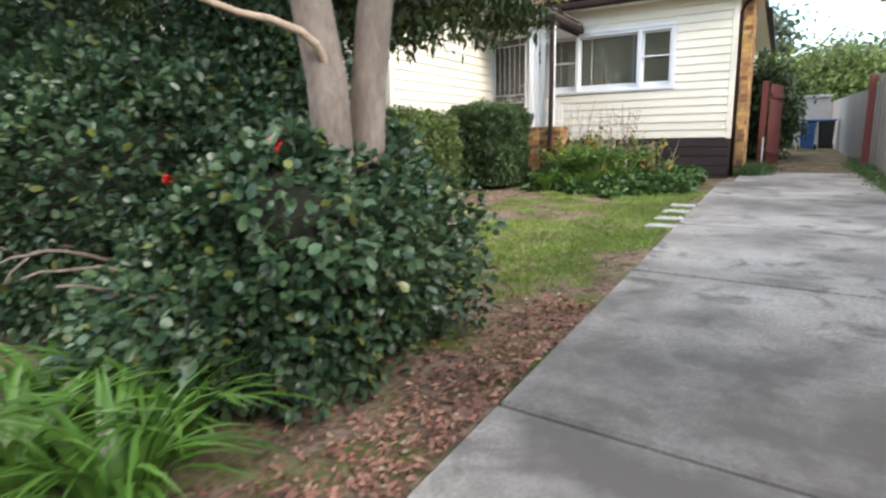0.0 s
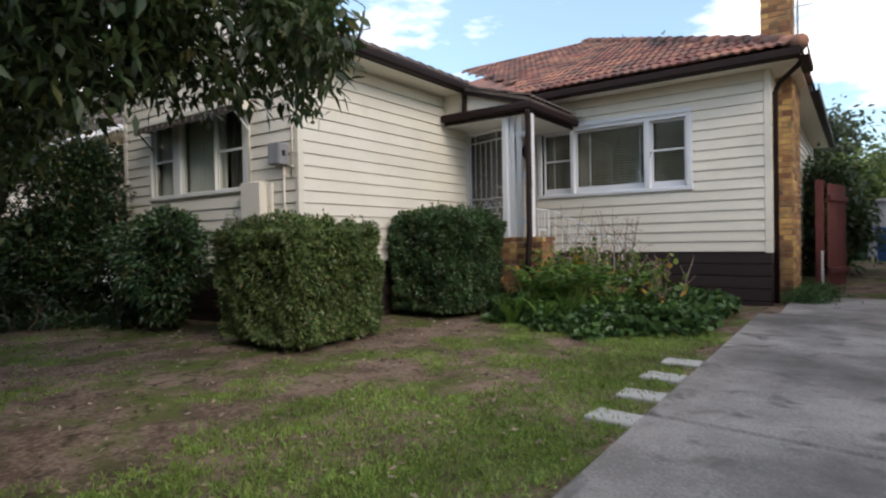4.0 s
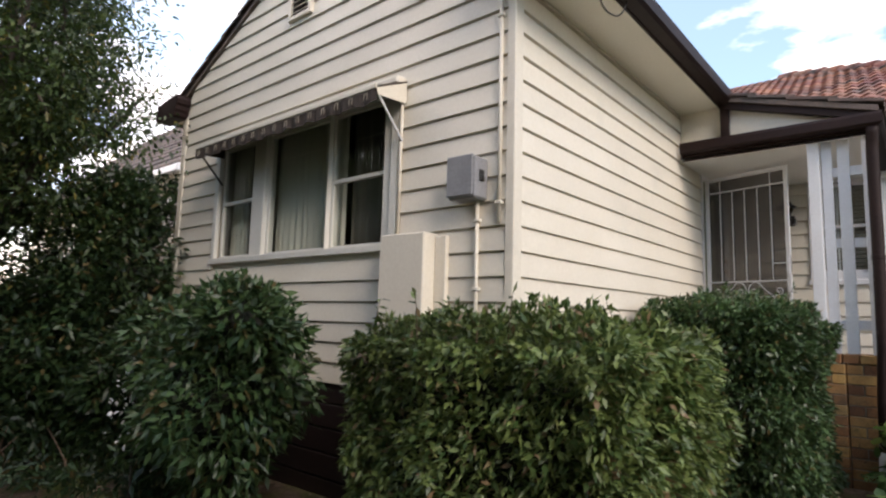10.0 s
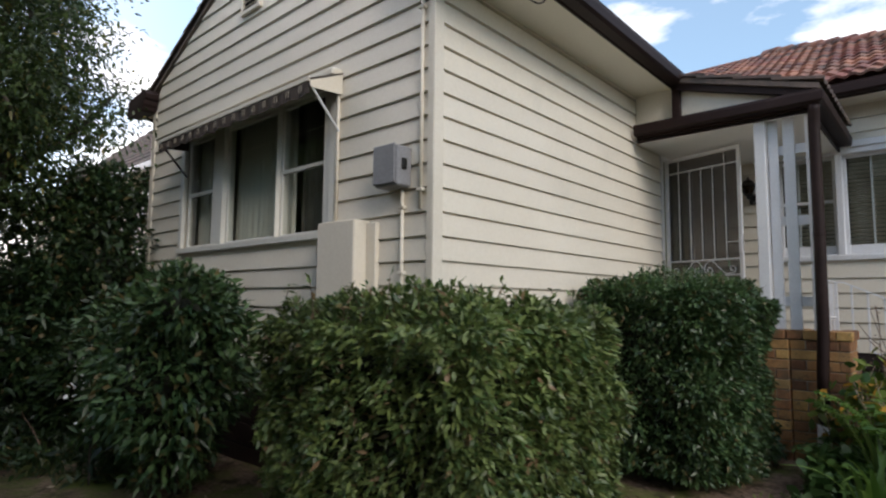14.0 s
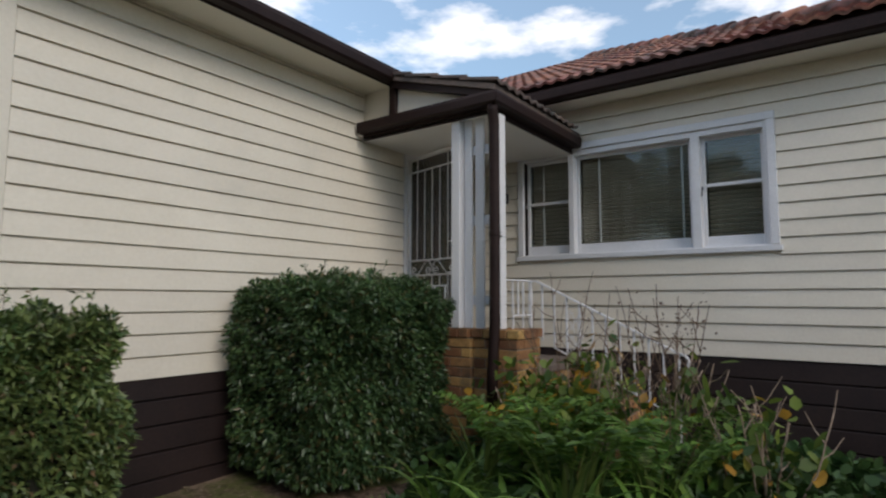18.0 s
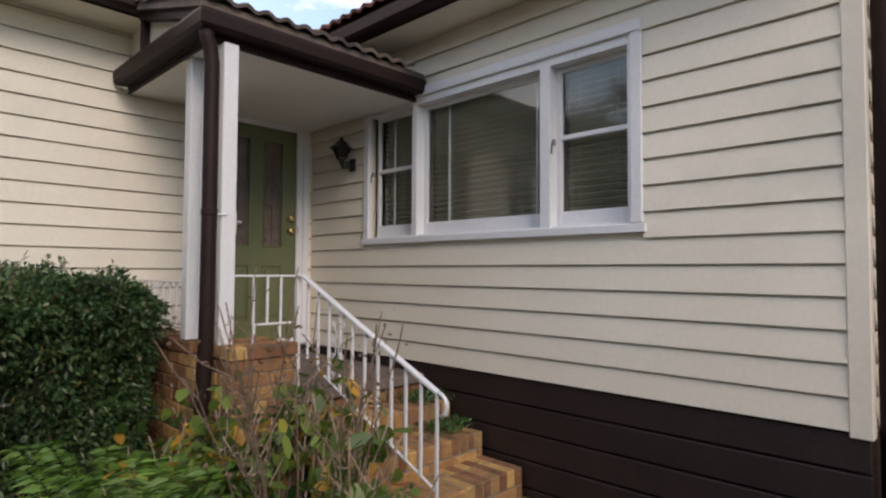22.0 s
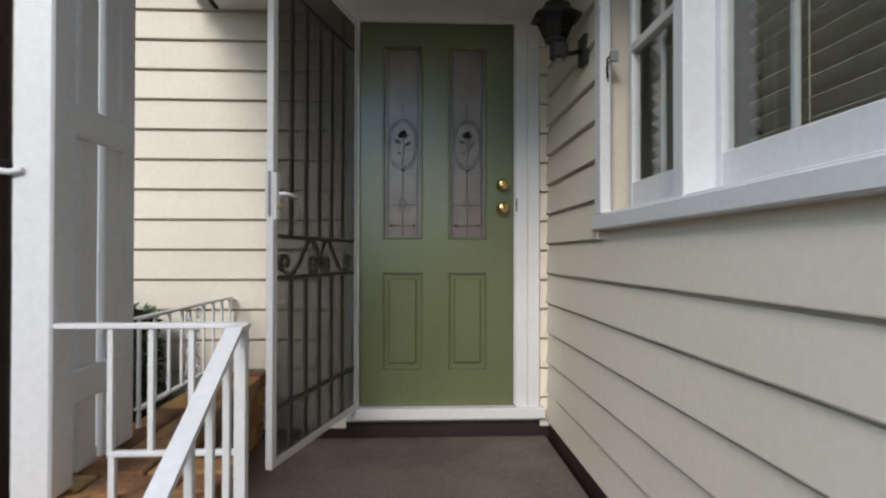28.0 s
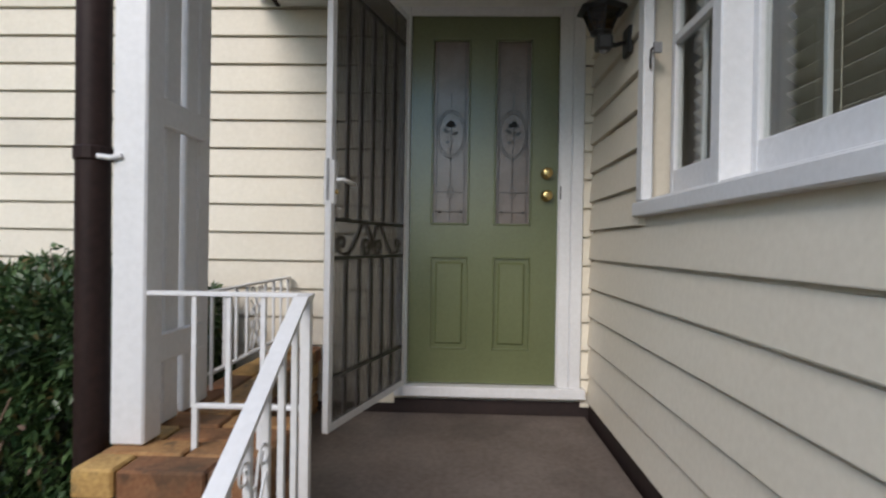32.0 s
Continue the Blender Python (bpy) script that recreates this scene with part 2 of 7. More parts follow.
def leafy(name, col, col2, rough=0.45, through_light=0.25, odd=None, share=0.06):
    """Leaves: a shade for each leaf, some light let through, a few discoloured."""
    m, n, l, b = mat_new(name)
    geo = n.new("ShaderNodeNewGeometry")
    r = n.new("ShaderNodeValToRGB")
    e = r.color_ramp.elements
    e[0].color, e[1].color = (*col, 1), (*col2, 1)
    if odd:
        e[1].position = 1 - share
        x = e.new(1 - share + 0.025)
        x.color = (*odd, 1)
    l.new(geo.outputs["Random Per Island"], r.inputs["Fac"])
    ns = n.new("ShaderNodeTexNoise")
    ns.inputs["Scale"].default_value = 1.7
    l.new(geo.outputs["Position"], ns.inputs["Vector"])
    hs = n.new("ShaderNodeHueSaturation")
    mr = n.new("ShaderNodeMapRange")
    mr.inputs[1].default_value, mr.inputs[2].default_value = 0.3, 0.7
    mr.inputs[3].default_value, mr.inputs[4].default_value = 0.7, 1.35
    l.new(ns.outputs["Fac"], mr.inputs[0])
    l.new(mr.outputs[0], hs.inputs["Value"])
    l.new(r.outputs["Color"], hs.inputs["Color"])
    l.new(hs.outputs["Color"], b.inputs["Base Color"])
    b.inputs["Roughness"].default_value = rough
    tr = n.new("ShaderNodeBsdfTranslucent")
    l.new(hs.outputs["Color"], tr.inputs["Color"])
    mx = n.new("ShaderNodeMixShader")
    mx.inputs[0].default_value = through_light
    l.new(b.outputs[0], mx.inputs[1])
    l.new(tr.outputs[0], mx.inputs[2])
    l.new(mx.outputs[0], n["Material Output"].inputs["Surface"])
    return m


def glassy(name, tint=(0.9, 0.93, 0.92), rough=0.0):
    """Thin sheet glass: clear, with a mirror gloss that grows at glancing angles."""
    m, n, l, b = mat_new(name)
    gl, tr, mx, lw = n.new("ShaderNodeBsdfGlossy"), n.new("ShaderNodeBsdfTransparent"), n.new("ShaderNodeMixShader"), n.new("ShaderNodeLayerWeight")
    gl.inputs["Roughness"].default_value = rough
    tr.inputs["Color"].default_value = (*tint, 1)
    lw.inputs["Blend"].default_value = 0.5
    pw, ml = n.new("ShaderNodeMath"), n.new("ShaderNodeMath")
    pw.operation, ml.operation = "POWER", "MULTIPLY_ADD"
    pw.inputs[1].default_value = 4.5
    ml.inputs[1].default_value, ml.inputs[2].default_value = 0.85, 0.05
    l.new(lw.outputs["Facing"], pw.inputs[0])
    l.new(pw.outputs[0], ml.inputs[0])
    l.new(ml.outputs[0], mx.inputs[0])
    l.new(tr.outputs[0], mx.inputs[1])
    l.new(gl.outputs[0], mx.inputs[2])
    l.new(mx.outputs[0], n["Material Output"].inputs["Surface"])
    return m


CREAM = surface("cream_paint", (0.705, 0.645, 0.535), (0.775, 0.715, 0.605), 0.5, 1.3, 40, 0.12, dirt=(0.58, 0.55, 0.47), dirt_at=0.66, vary=0.03)
# Lighter than CREAM: missing bounce light on the eaves is put into the colour.
SOFFIT = surface("bounce_lit_cream", (0.82, 0.775, 0.67), (0.87, 0.825, 0.72), 0.6, 1.5, 40, 0.05)
WHITE = surface("white_paint", (0.68, 0.68, 0.69), (0.76, 0.76, 0.775), 0.4, 2, 50, 0.04, vary=0.02)
# Raised above WHITE to stand for bounced light under the porch roof.
LINING = surface("bounce_lit_white", (0.83, 0.82, 0.79), (0.88, 0.87, 0.845), 0.5, 1.5, 40, 0.04)
OFFWHITE = surface("aged_white_paint", (0.68, 0.66, 0.59), (0.76, 0.74, 0.67), 0.5, 2, 50, 0.06)
BROWN = surface("brown_paint", (0.016, 0.0085, 0.0078), (0.029, 0.0155, 0.0138), 0.55, 3, 50, 0.15, vary=0.1, spec=0.2)
PLINTH = surface("dark_plinth_board", (0.013, 0.0065, 0.0065), (0.027, 0.014, 0.0125), 0.6, 3, 40, 0.3, vary=0.2)
GREEN = surface("green_door_paint", (0.112, 0.130, 0.058), (0.136, 0.156, 0.072), 0.30, 3, 70, 0.05, spec=0.5, coat=0.7)
TILE = surface("terracotta_tile", (0.21, 0.070, 0.050), (0.35, 0.145, 0.105), 0.8, 5, 60, 0.4, dirt=(0.06, 0.05, 0.045), dirt_at=0.52, vary=0.35)
TILES = surface("terracotta_tiles", (0.21, 0.070, 0.050), (0.35, 0.145, 0.105), 0.8, 5, 60, 0.4, dirt=(0.07, 0.06, 0.055), dirt_at=0.56, island=0.35)
TILE_OLD = surface("mossy_dark_tile", (0.085, 0.068, 0.062), (0.18, 0.125, 0.105), 0.85, 6, 60, 0.5, dirt=(0.06, 0.058, 0.056), dirt_at=0.55, vary=0.35)
TILES_OLD = surface("mossy_dark_tiles", (0.085, 0.068, 0.062), (0.18, 0.125, 0.105), 0.85, 6, 60, 0.5, dirt=(0.06, 0.058, 0.056), dirt_at=0.55, island=0.35)
BRICK = surface("tan_brick", (0.27, 0.122, 0.05), (0.43, 0.23, 0.10), 0.9, 9, 80, 0.6, vary=0.5, dirt=(0.11, 0.085, 0.05), dirt_at=0.60, spots=(0.13, 0.08, 0.045), spots_at=0.64, spots_scale=1.6)
MORTAR = surface("mortar", (0.20, 0.165, 0.125), (0.29, 0.245, 0.19), 0.95, 12, 120, 0.6)
CONCRETE = surface("driveway_concrete", (0.23, 0.21, 0.192), (0.40, 0.37, 0.34), 0.9, 1.3, 60, 0.4, dirt=(0.105, 0.095, 0.085), dirt_at=0.52, spots=(0.11, 0.10, 0.088), spots_at=0.60, spots_scale=2.4, tight=0.10)
PORCHC = surface("porch_concrete", (0.13, 0.10, 0.085), (0.20, 0.165, 0.145), 0.7, 3, 40, 0.3, dirt=(0.08, 0.065, 0.055), dirt_at=0.6)
PALE_STONE = surface("paver", (0.34, 0.34, 0.32), (0.46, 0.45, 0.42), 0.9, 6, 60, 0.4)
LAWN = surface("lawn_soil", (0.11, 0.076, 0.055), (0.24, 0.17, 0.127), 1.0, 2.6, 30, 1.0, dirt=(0.092, 0.115, 0.030), dirt_at=0.53, spots=(0.05, 0.042, 0.026), spots_at=0.60, spots_scale=3.2, spec=0.1, tight=0.075, edge=0.05)
FENCEW = surface("weathered_paling", (0.11, 0.10, 0.095), (0.23, 0.215, 0.205), 0.9, 2, 30, 0.5, vary=0.38, stretch=(6, 6, 0.6))
REDW = surface("dark_red_timber", (0.13, 0.028, 0.026), (0.19, 0.05, 0.042), 0.7, 3, 40, 0.3, vary=0.15)
BARK = surface("smooth_bark", (0.115, 0.088, 0.074), (0.22, 0.178, 0.150), 0.9, 7, 50, 0.6, stretch=(1, 1, 0.35), dirt=(0.10, 0.082, 0.066), dirt_at=0.55, spots=(0.27, 0.23, 0.20), spots_at=0.64, spots_scale=1.1)
DARKBARK = surface("dark_bark", (0.05, 0.04, 0.032), (0.10, 0.08, 0.065), 0.95, 6, 50, 0.8, stretch=(1, 1, 0.3))
TWIG = surface("dry_twig", (0.10, 0.062, 0.042), (0.22, 0.15, 0.105), 0.9, 20, 90, 0.3)
PALE_TWIG = surface("pale_stem", (0.24, 0.17, 0.12), (0.40, 0.31, 0.235), 0.9, 25, 90, 0.3)
METALG = surface("grey_metal_box", (0.22, 0.22, 0.23), (0.30, 0.30, 0.31), 0.5, 5, 60, 0.1)
BLACK = surface("black_metal", (0.010, 0.010, 0.010), (0.022, 0.021, 0.020), 0.4, 5, 60, 0.1)
BRASS = surface("brass", (0.55, 0.40, 0.16), (0.70, 0.52, 0.24), 0.25, 20, 90, 0.05, metal=1.0)
BLIND = surface("blind_slats", (0.46, 0.41, 0.33), (0.60, 0.54, 0.44), 0.7, 5, 60, 0.1)
CURTAIN = surface("pale_curtain", (0.60, 0.58, 0.49), (0.72, 0.69, 0.60), 0.9, 3, 60, 0.2)
# Net darkened so the gaps between the blind slats read as unlit room.
DIM = surface("darkened_net", (0.10, 0.092, 0.075), (0.16, 0.145, 0.118), 0.95, 3, 60, 0.2)
ROOM = surface("dim_room", (0.30, 0.27, 0.22), (0.40, 0.36, 0.30), 0.9, 2, 30, 0.1)
AWNING = surface("brown_awning", (0.030, 0.021, 0.016), (0.055, 0.039, 0.030), 0.8, 6, 70, 0.2)
GLASS = glassy("window_glass")

# ---- ground ----
def ground_z(y):
    """The lawn and the drive rise gently towards the house."""
    return 0.80 + 0.0165 * max(-30.0, min(45.0, y))


WY, GY, WX = 12.35, 7.50, -5.36      # outer planes of the front wall, the gable wall and the wing's side wall
XL, XR, BASE, BOARD, WTOP = -9.78, -0.75, 1.78, 0.157, 4.449


def build_ground():
    xs = [-300, -120, -60, -30, -16] + [-14 + 0.35 * i for i in range(46)] + [4, 8, 16, 40, 120, 300]
    ys = [-300, -120, -50, -20, -8] + [-5 + 0.35 * i for i in range(66)] + [22, 30, 45, 90, 180, 400]
    mb = Mb()
    for y in ys:
        for x in xs:
            k = 1.0 if -14 < x < -0.95 and -5 < y < 18 else 0.0
            n = noise.noise((x * 0.9, y * 0.9, 0.3)) * 0.025 + noise.noise((x * 3.1, y * 3.1, 1.3)) * 0.012
            mb.v.append((x, y, ground_z(y) - 0.02 + k * n))
    w = len(xs)
    mb.f = [(j * w + i, j * w + i + 1, (j + 1) * w + i + 1, (j + 1) * w + i) for j in range(len(ys) - 1) for i in range(w - 1)]
    g = part("ground", mb, LAWN, smooth=True)
    tagged(g, "patchy front lawn of dry soil, moss and thin grass", "lawn", kind="structure")


build_ground()

JOINT = surface("joint_dirt", (0.03, 0.026, 0.02), (0.06, 0.052, 0.04), 1.0, 9, 60, 0.3, spec=0.1)
DX0, DX1 = -0.78, 1.52
drive = thing("driveway", (0, 0, ground_z(0)), "grey stained concrete driveway with straight joints", "driveway", kind="structure")
def joint_y(j, x):
    """The joints run a little askew to the drive."""
    return {0: 1.59, 1: 4.01, 2: 6.27}.get(j, 1.84 + 2.34 * j) - 0.10 * x


for j in range(-4, 5):
    x0, x1 = (DX0, DX1) if j < 4 else (-0.55, DX1)
    mb = Mb().box((x0, 0, 0), (x1, 1, 0.14), 0.016)
    vs = []
    for x, y, z in mb.v:
        a, b = joint_y(j, x) + 0.016, joint_y(j + 1, x) - 0.016
        yy = a + y if y < 0.5 else b - (1 - y)
        vs.append((x, yy, z - 0.125 + ground_z(yy)))
    mb.v = vs
    under("slab", mb, CONCRETE, drive)
    jn = Mb().box((x0, -0.018, -0.10), (x1, 0.018, -0.022), 0)
    jn.v = [(x, y + joint_y(j + 1, x), z + ground_z(joint_y(j + 1, x))) for x, y, z in jn.v]
    under("joint", jn, JOINT, drive, "dark dirt in the joint")


# ---- weatherboard walls ----
def board_mesh(place, z, u0, u1, top):
    """One weatherboard between u0(z) and u1(z): a lip at the foot, a groove at the head."""
    h = min(BOARD, top - z)
    prof = [(0.0, 0.0), (0.031, 0.0), (0.032, 0.004), (0.017, h - 0.013), (0.006, h - 0.012), (0.004, h - 0.001), (0.0, h - 0.001)]
    return Mb().prism(prof, (lambda d, s: place(u0(z + s), d, z + s), lambda d, s: place(u1(z + s), d, z + s)))


def wall(name, label, place, left, right, base, top, holes, mat=CREAM, thick=0.11):
    """A framed wall with weatherboards. place(u, d, z): u along the wall, d outwards. holes: (u0, u1, z0, z1)."""
    mb = Mb()
    cuts = sorted({base, top, *[z for h in holes for z in h[2:] if base < z < top]})
    for a, b in zip(cuts, cuts[1:]):
        mid = (a + b) / 2
        spans = sorted([h[:2] for h in holes if h[2] < mid < h[3]])
        edges = [None] + [e for s in spans for e in s] + [None]
        for e0, e1 in zip(edges[::2], edges[1::2]):
            f0 = left if e0 is None else (lambda z, e=e0: e)
            f1 = right if e1 is None else (lambda z, e=e1: e)
            vs = [place(f(z), d, z) for d in (-thick, 0) for f, z in ((f0, a), (f1, a), (f1, b), (f0, b))]
            mb.add(vs, [(0, 1, 2, 3), (7, 6, 5, 4), (0, 4, 5, 1), (1, 5, 6, 2), (2, 6, 7, 3), (3, 7, 4, 0)])
    w = part(name, mb, mat)
    tagged(w, label, "wall", kind="structure")
    z = base
    while z < top - 0.02:
        spans = sorted([h[:2] for h in holes if h[2] < z + BOARD * 0.5 < h[3]])
        edges = [None] + [e for s in spans for e in s] + [None]
        for e0, e1 in zip(edges[::2], edges[1::2]):
            f0 = left if e0 is None else (lambda q, e=e0: e)
            f1 = right if e1 is None else (lambda q, e=e1: e)
            if f1(z) - f0(z) > 0.03:
                part("weatherboard", board_mesh(place, z, f0, f1, top + 0.05), mat, w)
        z += BOARD
    return w


at_front = lambda u, d, z: (u, WY - d, z)
at_gable = lambda u, d, z: (u, GY - d, z)
at_wing = lambda u, d, z: (WX + d, u, z)
at_side = lambda u, d, z: (XR + d, u, z)
const = lambda v: (lambda z: v)

W1 = (-4.465, -1.80, 2.763, 4.06)      # front window with its trim
W2 = (-8.97, -6.33, 2.745, 4.02)      # gable window with its trim
DO = (11.255, 12.285, 1.80, 3.99)      # front door with its trim
wall("wall_front", "cream painted weatherboard wall beside the porch", at_front, const(WX), const(XR - 0.06), BASE + 0.008, WTOP, [W1])
RIDGE_X, RIDGE_Z, SLOPE = -7.585, 5.82, 0.50
rake = lambda z: max(0.02, (RIDGE_Z - 0.06 - max(z, 0)) / SLOPE)
wall("wall_gable", "cream painted weatherboard gable wall with a louvred vent", at_gable,
     lambda z: max(XL + 0.06, RIDGE_X - rake(z)), lambda z: min(WX - 0.02, RIDGE_X + rake(z)), BASE - 0.025, RIDGE_Z - 0.08, [W2])
wall("wall_wing", "cream painted weatherboard side wall of the front wing", at_wing, const(GY + 0.06), const(WY), BASE - 0.025, WTOP, [DO])
wall("wall_side", "cream painted weatherboard wall beside the driveway", at_side, const(WY + 0.06), const(22.0), BASE, WTOP, [(13.0, 14.3, 0, 9)])
wall("wall_wing_west", "cream painted weatherboard wall beside the boundary", lambda u, d, z: (XL - d, u, z), const(GY + 0.06), const(22.0), BASE, WTOP, [])
mb = Mb().box((XL, 21.9, 0.9), (XR, 22.0, WTOP), 0)
tagged(part("wall_back", mb, CREAM), "plain back wall of the weatherboard house", "wall", kind="structure")

# corner stops
for nm, lo, hi in (("trim_wing", (WX - 0.03, GY - 0.034, BASE - 0.02), (WX + 0.034, GY + 0.06, WTOP)),
                   ("trim_front", (XR - 0.06, WY - 0.034, BASE - 0.02), (XR + 0.034, WY + 0.06, WTOP)),
                   ("trim_west", (XL - 0.034, GY - 0.034, BASE - 0.02), (XL + 0.06, GY + 0.06, WTOP))):
    tagged(part(nm, Mb().box(lo, hi, 0.005), CREAM), "cream painted corner board", "trim", kind="structure")

# plinth of dark boards, down to the ground
def plinth(name, a, b, fixed, axis, out):
    ob = thing(name, (a if axis == "x" else fixed, fixed if axis == "x" else a, 1.0), "dark brown painted base boards under the weatherboards", "plinth", kind="structure")
    for k in range(5):
        z1 = BASE - 0.004 - 0.185 * k
        z0 = z1 - 0.170
        d0, d1 = sorted((fixed, fixed + out * (0.028 + 0.002 * (k % 2))))
        mb = Mb()
        if axis == "x":
            mb.box((a, d0, z0), (b, d1, z1), 0.004)
        else:
            mb.box((d0, a, z0), (d1, b, z1), 0.004)
        under("base_board", mb, PLINTH, ob)
    d0, d1 = sorted((fixed, fixed - out * 0.08))
    mb = Mb()
    if axis == "x":
        mb.box((a, d0, 0.75), (b, d1, BASE - 0.002), 0)
    else:
        mb.box((d0, a, 0.75), (d1, b, BASE - 0.002), 0)
    under("backing", mb, PLINTH, ob)


plinth("plinth_front", WX, XR + 0.02, WY + 0.012, "x", -1)
plinth("plinth_wing", GY + 0.02, WY, WX - 0.012, "y", 1)
# Dark boards here stand in for the open, shaded void under the gable.
plinth("plinth_gable_void", XL, WX, GY + 0.012, "x", -1)
plinth("plinth_side", WY + 0.03, 13.0, XR - 0.012, "y", 1)
plinth("plinth_west", GY + 0.03, 22.0, XL + 0.012, "y", -1)

# ---- roofs ----
E_Y, E_Z, E_X = 11.90, 4.60, -0.30
MSL = 0.49
R_Y = 17.0
R_Z = E_Z + MSL * (R_Y - E_Y)


def tile_mesh(w=0.29, l=0.40, n=10):
    """An interlocking clay tile: two troughs, a raised roll, a thick lower edge."""
    mb = Mb()
    top, bot = [], []
    for v in (0.0, l):
        for i in range(n + 1):
            u = i / n
            z = 0.030 * abs(math.sin(math.pi * (u * 2 + 0.5))) ** 1.6 + (0.024 if v == 0 else 0.0)
            top.append((u * w, v, z + 0.014))
            bot.append((u * w, v, z - 0.012))
    m = n + 1
    vs = top + bot
    o = 2 * m
    fs = [(i, i + 1, m + i + 1, m + i) for i in range(n)] + [(i, o + i, o + i + 1, i + 1) for i in range(n)]
    fs += [(0, m, o + m, o), (n, o + n, o + m + n, m + n)]
    mb.add(vs, fs)
    return mb


def roof_main():
    mb = Mb()
    xl = XL - 0.45
    hipx = E_X - (R_Y - E_Y)
    P = [(xl, E_Y, E_Z), (E_X, E_Y, E_Z), (hipx, R_Y, R_Z), (xl + 5.1, R_Y, R_Z), (E_X, 2 * R_Y - E_Y, E_Z), (xl, 2 * R_Y - E_Y, E_Z)]
    mb.add(P, [(0, 1, 2, 3), (1, 4, 2), (4, 5, 3, 2), (5, 0, 3)])
    r = part("roof_main", mb, TILES)
    tagged(r, "hipped roof of weathered terracotta tiles", "roof", kind="structure")
    me = tile_mesh().mesh("tile", TILE)
    ang = math.atan(MSL)
    rows = int((R_Y - E_Y) / math.cos(ang) / 0.345)
    rest = Mb()
    count = 0
    for j in range(rows):
        s = 0.345 * j - 0.06
        y, z = E_Y + s * math.cos(ang), E_Z + s * math.sin(ang) + 0.012
        x1 = E_X - max(0, y - E_Y) - 0.14
        i = 0
        while True:
            x = x1 - 0.285 * (i + 1) - (0.14 if j % 2 else 0)
            left = -4.95 - max(0, y - 12.3) * (SLOPE and MSL / SLOPE)
            if x < left:
                break
            m = Matrix.Translation((x, y, z)) @ Matrix.Rotation(ang, 4, "X") @ Matrix.Rotation(radians(random.uniform(-0.9, 0.9)), 4, "Z")
            if count < 300:
                ob = part("tile", me, None, r)
                ob.matrix_basis = m
                count += 1
            else:
                k = len(rest.v)
                t = tile_mesh(n=6)
                rest.add(t.v, t.f)
                rest.moved(m, k)
            i += 1
    if rest.v:
        tagged(part("upper_tiles", rest, TILES, r), kind="stuff")
    # ridge and hip caps
    for a, b in (((hipx, R_Y, R_Z), (xl + 5.1, R_Y, R_Z)), ((E_X, E_Y, E_Z), (hipx, R_Y, R_Z))):
        a, b = Vector(a), Vector(b)
        n = int((b - a).length / 0.38)
        for i in range(n):
            p, q = a.lerp(b, i / n), a.lerp(b, (i + 1.12) / n)
            c = Mb().tube([p + Vector((0, 0, 0.02)), q + Vector((0, 0, 0.0))], 0.115, 10, 0.095)
            part("ridge_cap", c, TILE, r, smooth=True)
    return r


roof_main()


